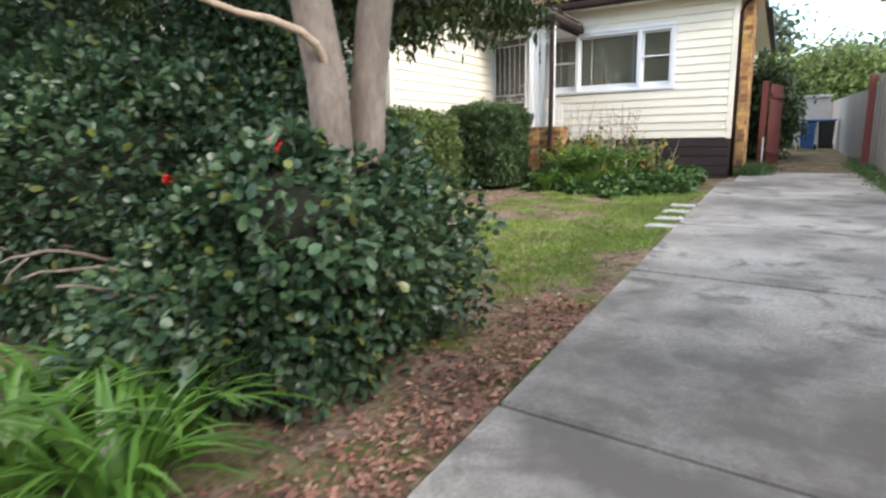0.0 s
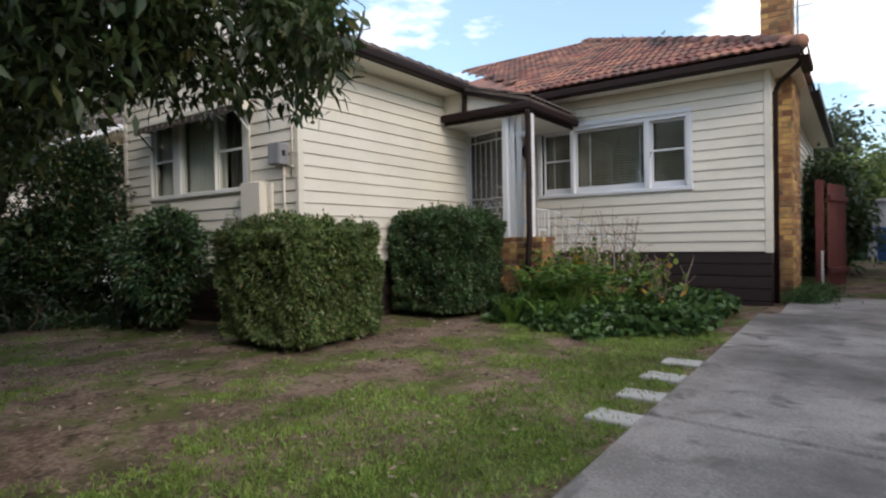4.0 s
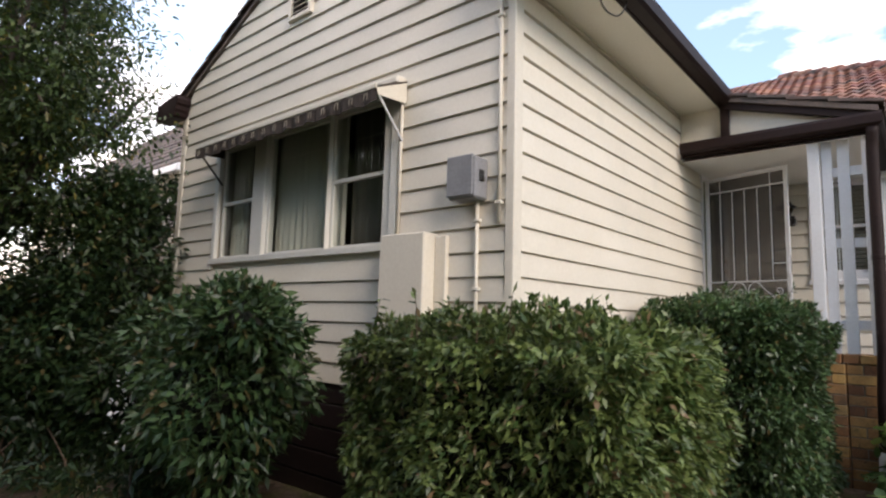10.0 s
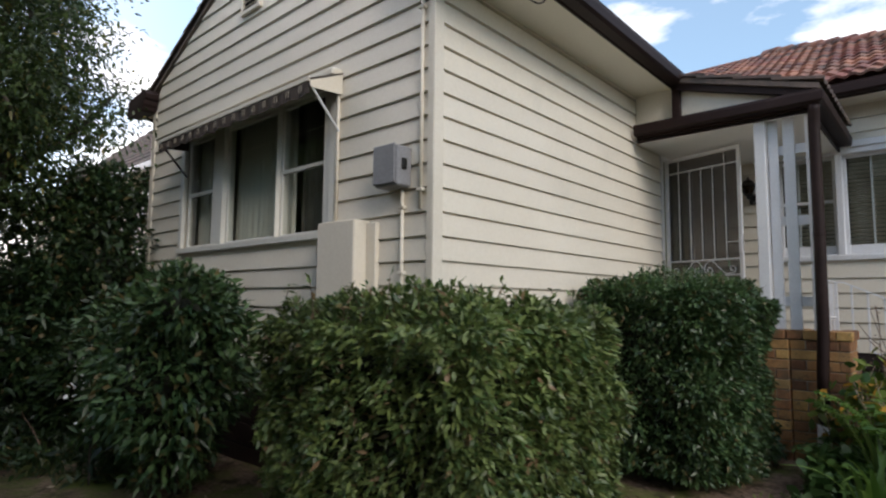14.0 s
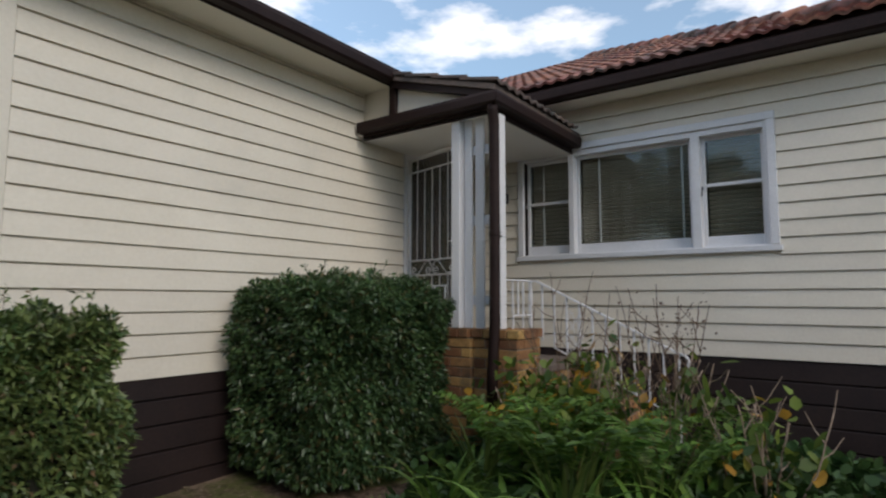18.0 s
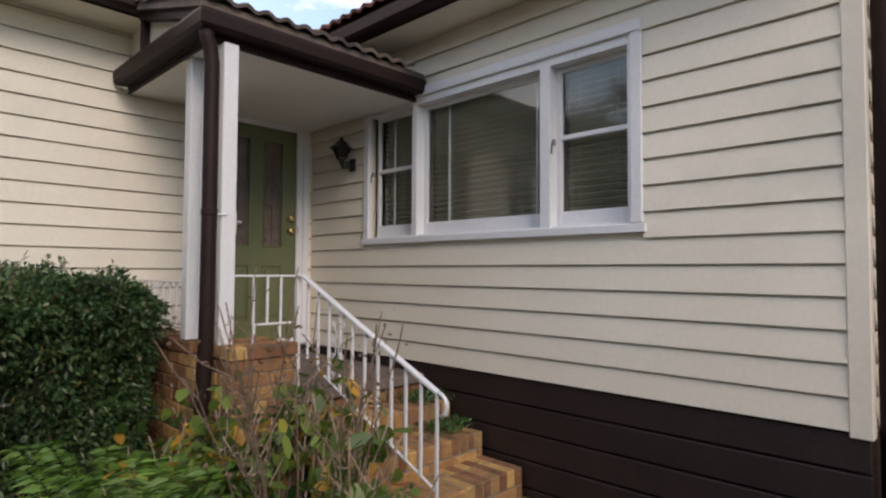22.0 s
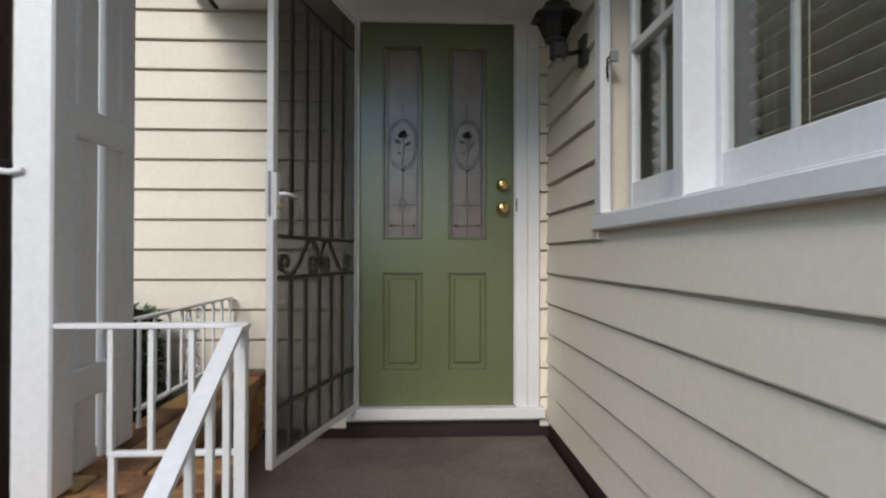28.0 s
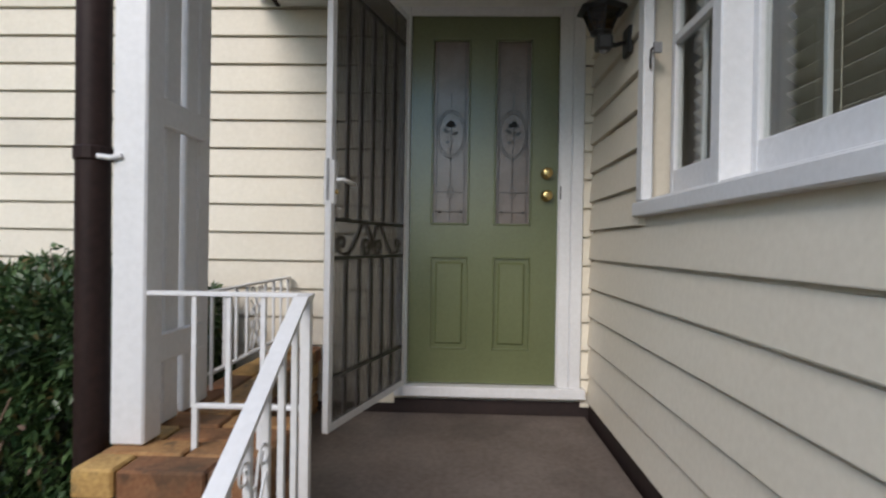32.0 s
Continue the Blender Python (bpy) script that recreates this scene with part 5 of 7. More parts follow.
under("backing", Mb().box((VX0 + 0.04, GY - 0.036, VZ0 + 0.04), (VX1 - 0.04, GY - 0.029, VZ1 - 0.04), 0), PLINTH, vent)
for k in range(8):
    z = VZ0 + 0.075 + 0.052 * k
    m = Mb().box((VX0 + 0.04, -0.024, -0.004), (VX1 - 0.04, 0.010, 0.004), 0.001)
    m.moved(Matrix.Translation((0, GY - 0.042, z)) @ Matrix.Rotation(radians(38), 4, "X"))
    under("slat", m, CREAM, vent)

mbx = thing("meter_box", (-5.70, GY - 0.03, 3.10), "grey painted steel electricity meter box on the wall", "meter box")
under("case", Mb().box((-5.748, GY - 0.155, 3.02), (-5.53, GY - 0.02, 3.285), 0.010), METALG, mbx)
under("lid", Mb().box((-5.753, GY - 0.168, 3.035), (-5.545, GY - 0.156, 3.295), 0.005), METALG, mbx)
under("latch", Mb().box((-5.529, GY - 0.12, 3.13), (-5.515, GY - 0.08, 3.20), 0.003), BLACK, mbx, "black latch")
cd = thing("conduit", (-5.64, GY - 0.04, 2.0), "cream painted electrical conduits on the gable wall", "conduit")
for nm, x, z0, z1 in (("pipe", -5.595, 1.9, 3.02), ("pipe", -5.43, 2.87, 4.34), ("pipe", -6.30, 2.84, 4.02)):
    under(nm, Mb().tube([(x, GY - 0.042, z0), (x, GY - 0.042, z1)], 0.013, 8), CREAM, cd, smooth=True)
for x, z in ((-5.595, 2.88), (-5.595, 2.45), (-5.43, 2.98), (-5.43, 4.2), (-6.30, 3.96)):
    under("saddle", Mb().box((x - 0.026, GY - 0.06, z), (x + 0.026, GY - 0.022, z + 0.022), 0.004), CREAM, cd)
under("lead_in", Mb().tube(eased([(-5.43, GY - 0.042, 4.33), (-5.425, GY - 0.045, 4.36), (-5.38, GY - 0.06, 4.355), (-5.32, GY - 0.065, 4.38), (-5.26, GY - 0.06, 4.425)]), 0.007, 6), BLACK, cd, "black cable into the eave", smooth=True)
hb = thing("wall_cabinet", (-6.2, GY - 0.03, 1.80), "cream painted flat service cabinet against the gable wall", "cabinet")
under("case", Mb().box((-6.345, GY - 0.17, 1.80), (-5.93, GY - 0.02, 2.835), 0.008), CREAM, hb)
under("side_board", Mb().box((-5.928, GY - 0.06, 1.80), (-5.835, GY - 0.02, 2.815), 0.005), CREAM, hb)
ins = thing("cable_mount", (-6.06, GY - 0.03, 4.80), "black service cable mount with a looped cable", "cable mount")
under("block", Mb().box((-6.13, GY - 0.11, 4.68), (-5.96, GY - 0.02, 4.83), 0.03), BLACK, ins)
lp = [(-6.07, GY - 0.10, 4.70), (-6.20, GY - 0.13, 4.61), (-6.32, GY - 0.14, 4.64), (-6.43, GY - 0.15, 4.78), (-6.45, GY - 0.16, 4.95), (-6.40, GY - 0.20, 5.12), (-6.42, GY - 0.30, 5.24)]
under("cable", Mb().tube(eased(lp), 0.009, 6), BLACK, ins, smooth=True)
lc = thing("service_cable", (-6.42, GY - 0.3, 5.2), "black overhead service cable running to the street", "cable")
under("cable", Mb().tube([(-6.3, GY - 0.02, 5.12), (-6.42, GY - 0.30, 5.22), (-6.9, 4.0, 6.0), (-7.6, -2.0, 7.0), (-8.5, -12.0, 8.2)], 0.008, 6), BLACK, lc, smooth=True)
lc = thing("service_cable", (-4.9, 8.1, 4.7), "black overhead cable tied to the wing gutter", "cable")
under("bracket", Mb().tube(eased([(-4.90, 8.06, 4.56), (-4.82, 8.06, 4.64), (-4.79, 8.09, 4.78), (-4.79, 8.13, 4.97)]), 0.020, 10), BLACK, lc, "curved black conduit bracket", smooth=True)
under("overhead_line", Mb().tube(eased([(-4.79, 8.13, 4.96), (-4.80, 8.10, 5.06), (-4.95, 7.6, 5.2), (-5.3, 6.0, 5.75), (-6.5, 0, 7.2)]), 0.007, 6), BLACK, lc, smooth=True)
under("soffit_loop", Mb().tube(eased([(-5.02, 7.98, 4.46), (-4.99, 8.02, 4.36), (-4.95, 8.10, 4.33), (-4.92, 8.15, 4.37), (-4.90, 8.18, 4.46)]), 0.006, 6), BLACK, lc, smooth=True)

# ---- chimney ----
ch = thing("chimney", (-0.54, 13.6, 0.95), "tall tan brick chimney with a darker stack", "chimney", kind="structure")
brick_box(ch, (XR - 0.01, 12.98, 0.98), (-0.50, 14.30, 4.46), ["y-", "x+"])
brick_box(ch, (-0.93, 13.0, 4.46), (-0.52, 13.75, 7.2), ["y-", "x+"])
cp = thing("corner_downpipe", (XR + 0.10, 12.55, 1.0), "dark brown downpipe at the house corner", "downpipe")
under("pipe", Mb().tube([(E_X - 0.02, 12.2, 4.50), (E_X - 0.06, 12.25, 4.42), (XR + 0.13, 12.42, 4.24), (XR + 0.075, 12.45, 4.12), (XR + 0.075, 12.45, 1.02)], 0.037, 12), BROWN, cp, smooth=True)
an = thing("aerial", (-0.30, 13.3, 6.2), "thin metal television aerial strapped to the chimney", "aerial")
under("mast", Mb().tube([(-0.44, 13.2, 4.9), (-0.44, 13.2, 6.9)], 0.016, 8), METALG, an)
for k in range(3):
    under("rod", Mb().tube([(-0.64, 13.2, 5.55 + 0.4 * k), (-0.24, 13.2, 5.55 + 0.4 * k)], 0.008, 6), METALG, an)

# ---- planting helpers ----
rng = np.random.default_rng(7)


def unit(a):
    return a / np.maximum(np.linalg.norm(a, axis=1, keepdims=True), 1e-9)


def leaf_mesh(name, pos, out, mat, length, width, droop=0.3, spread=0.8, round_tip=False, fold=0.25, vary=0.35):
    """Many single leaves as one mesh: pos where each is fixed, out the way it points before droop and chance."""
    n = len(pos)
    d = unit(out + rng.normal(0, spread, (n, 3)) - np.array([0, 0, droop]))
    side = unit(np.cross(d, unit(rng.normal(0, 0.7, (n, 3)) + np.array([0, 0, 1.0]))))
    nor = np.cross(side, d)
    L = length * rng.uniform(1 - vary, 1 + vary, (n, 1))
    W = width * rng.uniform(1 - vary, 1 + vary, (n, 1))
    if round_tip:
        spec = ((0, 0), (0.30, 0.42), (0.72, 0.5), (1.0, 0.0), (0.72, -0.5), (0.30, -0.42))
        quads = ((0, 1, 2, 3), (0, 3, 4, 5))
    else:
        spec = ((0, 0), (0.42, 0.5), (1.0, 0.0), (0.42, -0.5))
        quads = ((0, 1, 2), (0, 2, 3))
    k = len(spec)
    v = np.empty((n, k, 3))
    for i, (a, b) in enumerate(spec):
        v[:, i] = pos + d * L * a + side * W * b + nor * (abs(b) * fold * W) - np.array([0, 0, 1.0]) * (L * a * a * 0.12)
    q = len(quads[0])
    f = (np.arange(n)[:, None, None] * k + np.array(quads)[None]).reshape(-1, q)
    me = bpy.data.meshes.new(name)
    me.vertices.add(n * k)
    me.vertices.foreach_set("co", v.reshape(-1))
    me.loops.add(f.size)
    me.loops.foreach_set("vertex_index", f.reshape(-1).astype(np.int32))
    me.polygons.add(len(f))
    me.polygons.foreach_set("loop_start", (np.arange(len(f)) * q).astype(np.int32))
    me.materials.append(mat)
    me.update()
    me.validate()
    return me


def lumpy(p, amount, scale):
    """Noise offsets for points, to make an outline uneven."""
    return np.array([noise.noise((a * scale, b * scale, c * scale)) for a, b, c in p])[:, None] * amount


def shell(n, centre, half, power=2.6, depth=0.25, rough=0.12, scale=2.2, low=0.0):
    """Points and outward directions in the outer layer of a lumpy rounded block that stands on the ground."""
    u = unit(rng.normal(0, 1, (n, 3)))
    u[:, 2] = np.where(u[:, 2] < -0.75, -u[:, 2], u[:, 2])
    r = 1.0 / (np.abs(u) ** power).sum(1, keepdims=True) ** (1 / power)
    p = u * r
    k = 1 - depth * rng.random((n, 1)) ** 1.6
    q = p * k * np.array(half)
    o = unit(np.sign(u) * np.abs(p) ** (power - 1) / np.array(half))
    w = q + np.array(centre)
    w = w + o * lumpy(w, rough, scale) + o * lumpy(w, rough * 0.5, scale * 3.3)
    keep = w[:, 2] > low
    return w[keep], o[keep]


def block_shell(n, lo, hi, depth=0.20, rough=0.13, soft=0.09):
    """Points and outward directions in the outer layer of a clipped block with softened edges; no points underneath."""
    lo, hi = np.array(lo), np.array(hi)
    s = hi - lo
    area = np.array([s[1] * s[2], s[1] * s[2], s[0] * s[2], s[0] * s[2], s[0] * s[1]])
    face = rng.choice(5, n, p=area / area.sum())
    p = lo + rng.random((n, 3)) * s
    o = np.zeros((n, 3))
    for k, (ax, sg) in enumerate(((0, -1), (0, 1), (1, -1), (1, 1), (2, 1))):
        m = face == k
        p[m, ax] = hi[ax] if sg > 0 else lo[ax]
        o[m, ax] = sg
    mid = (lo + hi) / 2
    q = (p - mid) / (s / 2)
    near = np.sort(np.abs(q), 1)[:, 1:2]
    p = mid + (p - mid) * (1 - soft * np.clip((near - 0.70) / 0.30, 0, 1) ** 2)
    p = p + o * lumpy(p, rough, 2.4) + o * lumpy(p, rough * 0.8, 7.0)
    p = p - o * depth * rng.random((n, 1)) ** 2.0
    low = np.array([ground_z(b) for b in p[:, 1]]) + 0.05
    thin = (p[:, 2] - low) / 0.22 + rng.uniform(-0.1, 0.9, n) > 0.3
    keep = (p[:, 2] > low) & thin
    return p[keep], unit(o + (p - mid) / s * 0.6)[keep]


def clipped(name, label, blocks, n, mat, length, width, group):
    """A clipped hedge of one or more blocks: leaves, a near-black core for inner shade, stems and stray shoots."""
    c = [(a + b) / 2 for a, b in zip(*blocks[0])]
    z0 = ground_z(c[1])
    t = thing(name, (c[0], c[1], z0), label, "hedge", group)
    ps, os_, inner, shoots = [], [], Mb(), []
    for lo, hi in blocks:
        p, o = block_shell(n // len(blocks), lo, hi)
        ps.append(p)
        os_.append(o)
        h = [0.42 * (b - a) - 0.05 for a, b in zip(lo, hi)]
        m = [(a + b) / 2 for a, b in zip(lo, hi)]
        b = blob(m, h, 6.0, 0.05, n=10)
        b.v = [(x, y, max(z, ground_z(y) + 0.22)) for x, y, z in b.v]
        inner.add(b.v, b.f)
        for k in range(16):
            x, y = random.uniform(lo[0] + 0.1, hi[0] - 0.05), random.uniform(lo[1], hi[1] - 0.1)
            dx, dy, L = random.uniform(-0.06, 0.06), random.uniform(-0.06, 0.06), random.uniform(0.03, 0.15)
            shoots.append([(x, y, hi[2] - 0.12), (x + dx * 0.5, y + dy * 0.5, hi[2] + L * 0.4), (x + dx, y + dy, hi[2] + L)])
    sp = np.array([np.array(s[1]) * (1 - u) + np.array(s[2]) * u for s in shoots for u in (0, 0.3, 0.5, 0.7, 0.85, 1.0)])
    ps.append(sp)
    os_.append(np.tile(np.array([[0, 0, 0.6]]), (len(sp), 1)))
    me = leaf_mesh("foliage", np.vstack(ps), np.vstack(os_), mat, length, width, 0.25, 0.75)
    f = part("foliage", me, None, t)
    f.matrix_basis = Matrix.Translation(-t.location)
    under("shade_core", inner, INNER, t)
    for s in shoots:
        under("shoot", Mb().tube(s, 0.0028, 4, 0.0012), TWIG, t)
    for k in range(12):
        x, y = random.uniform(blocks[0][0][0] + 0.25, blocks[0][1][0] - 0.2), random.uniform(blocks[0][0][1] + 0.1, blocks[0][1][1] - 0.2)
        under("stem", Mb().tube([(x, y, z0 - 0.05), (x + random.uniform(-0.04, 0.04), y, z0 + 0.3), (x + random.uniform(-0.15, 0.15), y, z0 + 0.75)], 0.013, 6, 0.007), DARKBARK, t, smooth=True)
    return t


def blob(centre, half, power=2.6, rough=0.1, scale=2.2, n=20):
    """A near-black closed core that stands for the shade among a shrub's inner twigs."""
    mb = Mb()
    for i in range(n + 1):
        ph = math.pi * i / n - math.pi / 2
        for j in range(2 * n):
            th = math.pi * j / n
            u = np.array([math.cos(ph) * math.cos(th), math.cos(ph) * math.sin(th), math.sin(ph)])
            p = u / (np.abs(u) ** power).sum() ** (1 / power) * np.array(half) + np.array(centre)
            p = p + u * noise.noise(tuple(p * scale)) * rough
            mb.v.append(tuple(p))
    m = 2 * n
    mb.f = [(i * m + j, i * m + (j + 1) % m, (i + 1) * m + (j + 1) % m, (i + 1) * m + j) for i in range(n) for j in range(m)]
    return mb


HEDGE = leafy("hedge_leaf", (0.036, 0.078, 0.022), (0.20, 0.26, 0.082), 0.40, 0.2, odd=(0.22, 0.15, 0.08))
HEDGE2 = leafy("nandina_leaf", (0.016, 0.045, 0.017), (0.088, 0.148, 0.052), 0.36, 0.2, odd=(0.13, 0.10, 0.04))
SHRUB = leafy("glossy_leaf", (0.012, 0.036, 0.018), (0.070, 0.122, 0.060), 0.36, 0.2, odd=(0.13, 0.15, 0.04))
WILLOW = leafy("narrow_leaf", (0.022, 0.040, 0.014), (0.065, 0.095, 0.030), 0.45, 0.3, odd=(0.14, 0.13, 0.04))
TREEL = leafy("tree_leaf", (0.020, 0.042, 0.016), (0.075, 0.115, 0.030), 0.42, 0.35, odd=(0.20, 0.17, 0.04))
STRAP = leafy("strap_leaf", (0.055, 0.13, 0.02), (0.16, 0.27, 0.052), 0.35, 0.3)
FERN = leafy("fern_leaflet", (0.05, 0.13, 0.02), (0.17, 0.29, 0.052), 0.5, 0.3)
AGAP = leafy("agapanthus_leaf", (0.040, 0.11, 0.016), (0.105, 0.22, 0.038), 0.35, 0.3)
IRIS = leafy("sword_leaf", (0.045, 0.085, 0.02), (0.115, 0.16, 0.04), 0.45, 0.25, odd=(0.26, 0.21, 0.09))
COVER = leafy("cover_leaf", (0.026, 0.066, 0.018), (0.085, 0.16, 0.042), 0.45, 0.2)
HYDR = leafy("broad_leaf", (0.028, 0.075, 0.016), (0.22, 0.29, 0.05), 0.45, 0.3, odd=(0.62, 0.34, 0.05), share=0.17)
LITTER = leafy("dead_leaf", (0.11, 0.045, 0.032), (0.36, 0.18, 0.125), 0.8, 0.05, odd=(0.34, 0.27, 0.17))
GRASS = leafy("grass_blade", (0.12, 0.19, 0.034), (0.27, 0.38, 0.078), 0.6, 0.2, odd=(0.20, 0.16, 0.08))
# Darker twin of nandina_leaf: the trees' shade is put into its colour.
SHADE = leafy("shade_darkened_leaf", (0.010, 0.028, 0.011), (0.048, 0.085, 0.028), 0.42, 0.2, odd=(0.13, 0.10, 0.04))
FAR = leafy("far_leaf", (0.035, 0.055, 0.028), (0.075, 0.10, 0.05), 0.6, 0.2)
FARLIGHT = leafy("far_light_leaf", (0.075, 0.115, 0.030), (0.14, 0.19, 0.05), 0.6, 0.3)
# Near-black core: the shade between inner twigs is put into the colour.
INNER = surface("shade_core", (0.010, 0.012, 0.007), (0.022, 0.022, 0.013), 1.0, 9, 60, 0.8)


def shrub(name, label, blocks, n, mat, length, width, round_tip=False, group="", depth=0.3, rough=0.14, droop=0.3, spread=0.8, power=2.8, stems=5, category="shrub"):
    """A shrub of one or more rounded blocks (centre, half): leaves, a dark shade core and stems."""
    c0 = blocks[0][0]
    z0 = ground_z(c0[1])
    t = thing(name, (c0[0], c0[1], z0), label, category, group)
    vol = [h[0] * h[2] + h[1] * h[2] + h[0] * h[1] for _, h in blocks]
    ps, os_ = [], []
    inner = Mb()
    for (c, h), v in zip(blocks, vol):
        p, o = shell(int(n * v / sum(vol)), c, h, power, depth, rough, low=ground_z(c[1]) + 0.02)
        ps.append(p)
        os_.append(o)
        b = blob(c, [k * (1 - depth) for k in h], power, rough * 0.7, n=10)
        b.v = [(x, y, max(z, ground_z(y) + 0.18)) for x, y, z in b.v]
        inner.add(b.v, b.f)
    me = leaf_mesh("foliage", np.vstack(ps), np.vstack(os_), mat, length, width, droop, spread, round_tip)
    f = part("foliage", me, None, t)
    f.matrix_basis = Matrix.Translation(-t.location)
    under("shade_core", inner, INNER, t)
    for k in range(stems):
        a = 2 * math.pi * k / max(1, stems)
        x, y = c0[0] + 0.18 * math.cos(a), c0[1] + 0.15 * math.sin(a)
        under("stem", Mb().tube([(x, y, z0 - 0.05), (x + 0.05 * math.cos(a), y + 0.05 * math.sin(a), z0 + 0.25), (x + 0.22 * math.cos(a), y + 0.2 * math.sin(a), z0 + 0.6)], 0.014, 6, 0.008), DARKBARK, t, smooth=True)
    return t


clipped("clipped_hedge", "dense clipped green shrub round the house corner", [((-5.70, 6.48, 0.93), (-4.24, 7.40, 2.24)), ((-5.26, 6.95, 0.93), (-4.24, 7.80, 2.24))], 96000, HEDGE, 0.050, 0.020, "front shrubs")
clipped("clipped_shrub", "dense dark green shrub beside the porch wall", [((-5.24, 9.02, 0.98), (-4.20, 10.40, 2.46)), ((-4.95, 9.25, 0.98), (-4.12, 10.44, 2.38))], 84000, HEDGE2, 0.050, 0.020, "front shrubs")
shrub("rounded_shrub", "loose rounded green shrub under the gable window", [((-7.30, 6.74, 1.80), (0.72, 0.48, 0.58)), ((-7.50, 6.75, 1.32), (0.66, 0.42, 0.46)), ((-6.95, 6.70, 2.16), (0.42, 0.36, 0.26))], 12000, HEDGE2, 0.085, 0.034, group="front shrubs", rough=0.24, depth=0.4, power=2.1)

# large shrub and tree at the front
shrub("glossy_shrub", "large glossy green shrub with round leaves beside the driveway",
      [((-2.05, 1.95, 1.28), (0.86, 0.92, 0.66)), ((-3.4, 1.9, 1.55), (1.2, 1.0, 0.9)), ((-1.95, 1.35, 1.12), (0.72, 0.52, 0.42)), ((-1.66, 1.46, 1.50), (0.42, 0.36, 0.52))], 52000, SHRUB, 0.054, 0.034, True, rough=0.26, depth=0.35, droop=0.05, stems=7, power=2.4)
shrub("glossy_shrub", "tall glossy green shrub at the front boundary", [((-4.6, 1.6, 1.9), (1.3, 1.0, 1.25)), ((-6.4, 1.4, 1.8), (1.3, 1.0, 1.2)), ((-3.1, 2.6, 2.0), (0.9, 0.7, 0.85))], 38000, SHRUB, 0.062, 0.036, True, rough=0.34, depth=0.5, droop=0.1, stems=6, power=2.2)


def limb(a, b, bend, n=8, seed=0):
    """Points of a wandering limb from a to b."""
    r = random.Random(seed)
    a, b = Vector(a), Vector(b)
    off = Vector((r.uniform(-1, 1), r.uniform(-1, 1), r.uniform(-0.4, 0.8))) * bend
    return [tuple(a.lerp(b, i / n) + off * math.sin(math.pi * i / n) + Vector((r.uniform(-1, 1), r.uniform(-1, 1), r.uniform(-1, 1))) * bend * 0.12) for i in range(n + 1)]


def leaves_along(tips, n, spread, mat, length, width, droop, scatter=0.8):
    pts = np.array(tips)
    p = pts[rng.integers(0, len(pts), n)] + rng.normal(0, 1, (n, 3)) * np.array(spread)
    p = p[~((p[:, 0] < -3.02) & (p[:, 1] > 4.2) & (p[:, 2] < 4.4)) & ~((p[:, 1] + 0.53 * p[:, 0] > 3.93) & (p[:, 2] < 4.3)) & ~((p[:, 1] > 4.1) & (p[:, 2] < 2.78))]
    return leaf_mesh("crown", p, rng.normal(0, 0.5, (len(p), 3)), mat, length, width, droop, scatter)


ft = thing("front_tree", (-1.62, 1.9, ground_z(1.9)), "twin-trunked tree with smooth pale bark and drooping narrow leaves", "tree")
trunks = [((-1.60, 1.69, 0.7), (-1.56, 1.635, 2.15), (-1.82, 1.50, 5.2), 0.096, 0.074), ((-1.60, 1.83, 0.7), (-1.515, 1.865, 2.15), (-1.16, 2.04, 5.4), 0.092, 0.066)]
for k, (a, m_, b, r0, r1) in enumerate(trunks):
    under("trunk", Mb().tube(limb(a, m_, 0.015, 6, k) + limb(m_, b, 0.05, 10, k + 7)[1:], r0, 14, r1), BARK, ft, smooth=True)
tips = []
# Last six high limbs, mostly out of view, are added to shade the lawn.
ends = [(-3.0, 4.4, 4.4), (-2.5, 4.9, 4.2), (-3.6, 3.6, 4.4), (-3.6, 2.6, 4.9), (-2.2, 3.6, 4.6), (-1.0, 3.4, 4.9), (-4.8, 2.4, 4.5), (-2.8, 1.2, 5.1), (-1.2, 1.0, 5.2), (-5.0, 3.0, 4.6), (-2.9, 4.8, 4.5), (-0.5, 2.2, 5.3), (-3.4, 0.4, 5.0), (-5.8, 1.6, 4.7), (-2.6, 4.0, 4.2), (-4.0, 3.2, 4.0), (-5.4, 3.8, 5.6), (-6.6, 2.9, 5.5), (-4.3, 4.5, 5.7), (-6.9, 4.0, 5.8), (-2.2, 4.3, 5.6), (-5.6, 4.9, 6.0)]
for k, e in enumerate(ends):
    s = (-1.76, 1.55, 3.6 + 0.1 * (k % 8)) if k % 2 else (-1.33, 1.96, 3.5 + 0.12 * (k % 8))
    pts = limb(s, e, 0.3, 9, 20 + k)
    under("limb", Mb().tube(pts, 0.035, 7, 0.010), BARK, ft, smooth=True)
    for j in range(14):
        q = Vector(pts[3 + j % 7])
        h = Vector((random.uniform(-0.7, 0.7), random.uniform(-0.7, 0.7), 0))
        dr = random.uniform(0.5, 1.25) if j % 3 else random.uniform(-0.6, 0.2)
        for i in range(9):
            u = i / 8
            tips.append((q.x + h.x * math.sqrt(u), q.y + h.y * math.sqrt(u), q.z + 0.1 * u - dr * u * u))
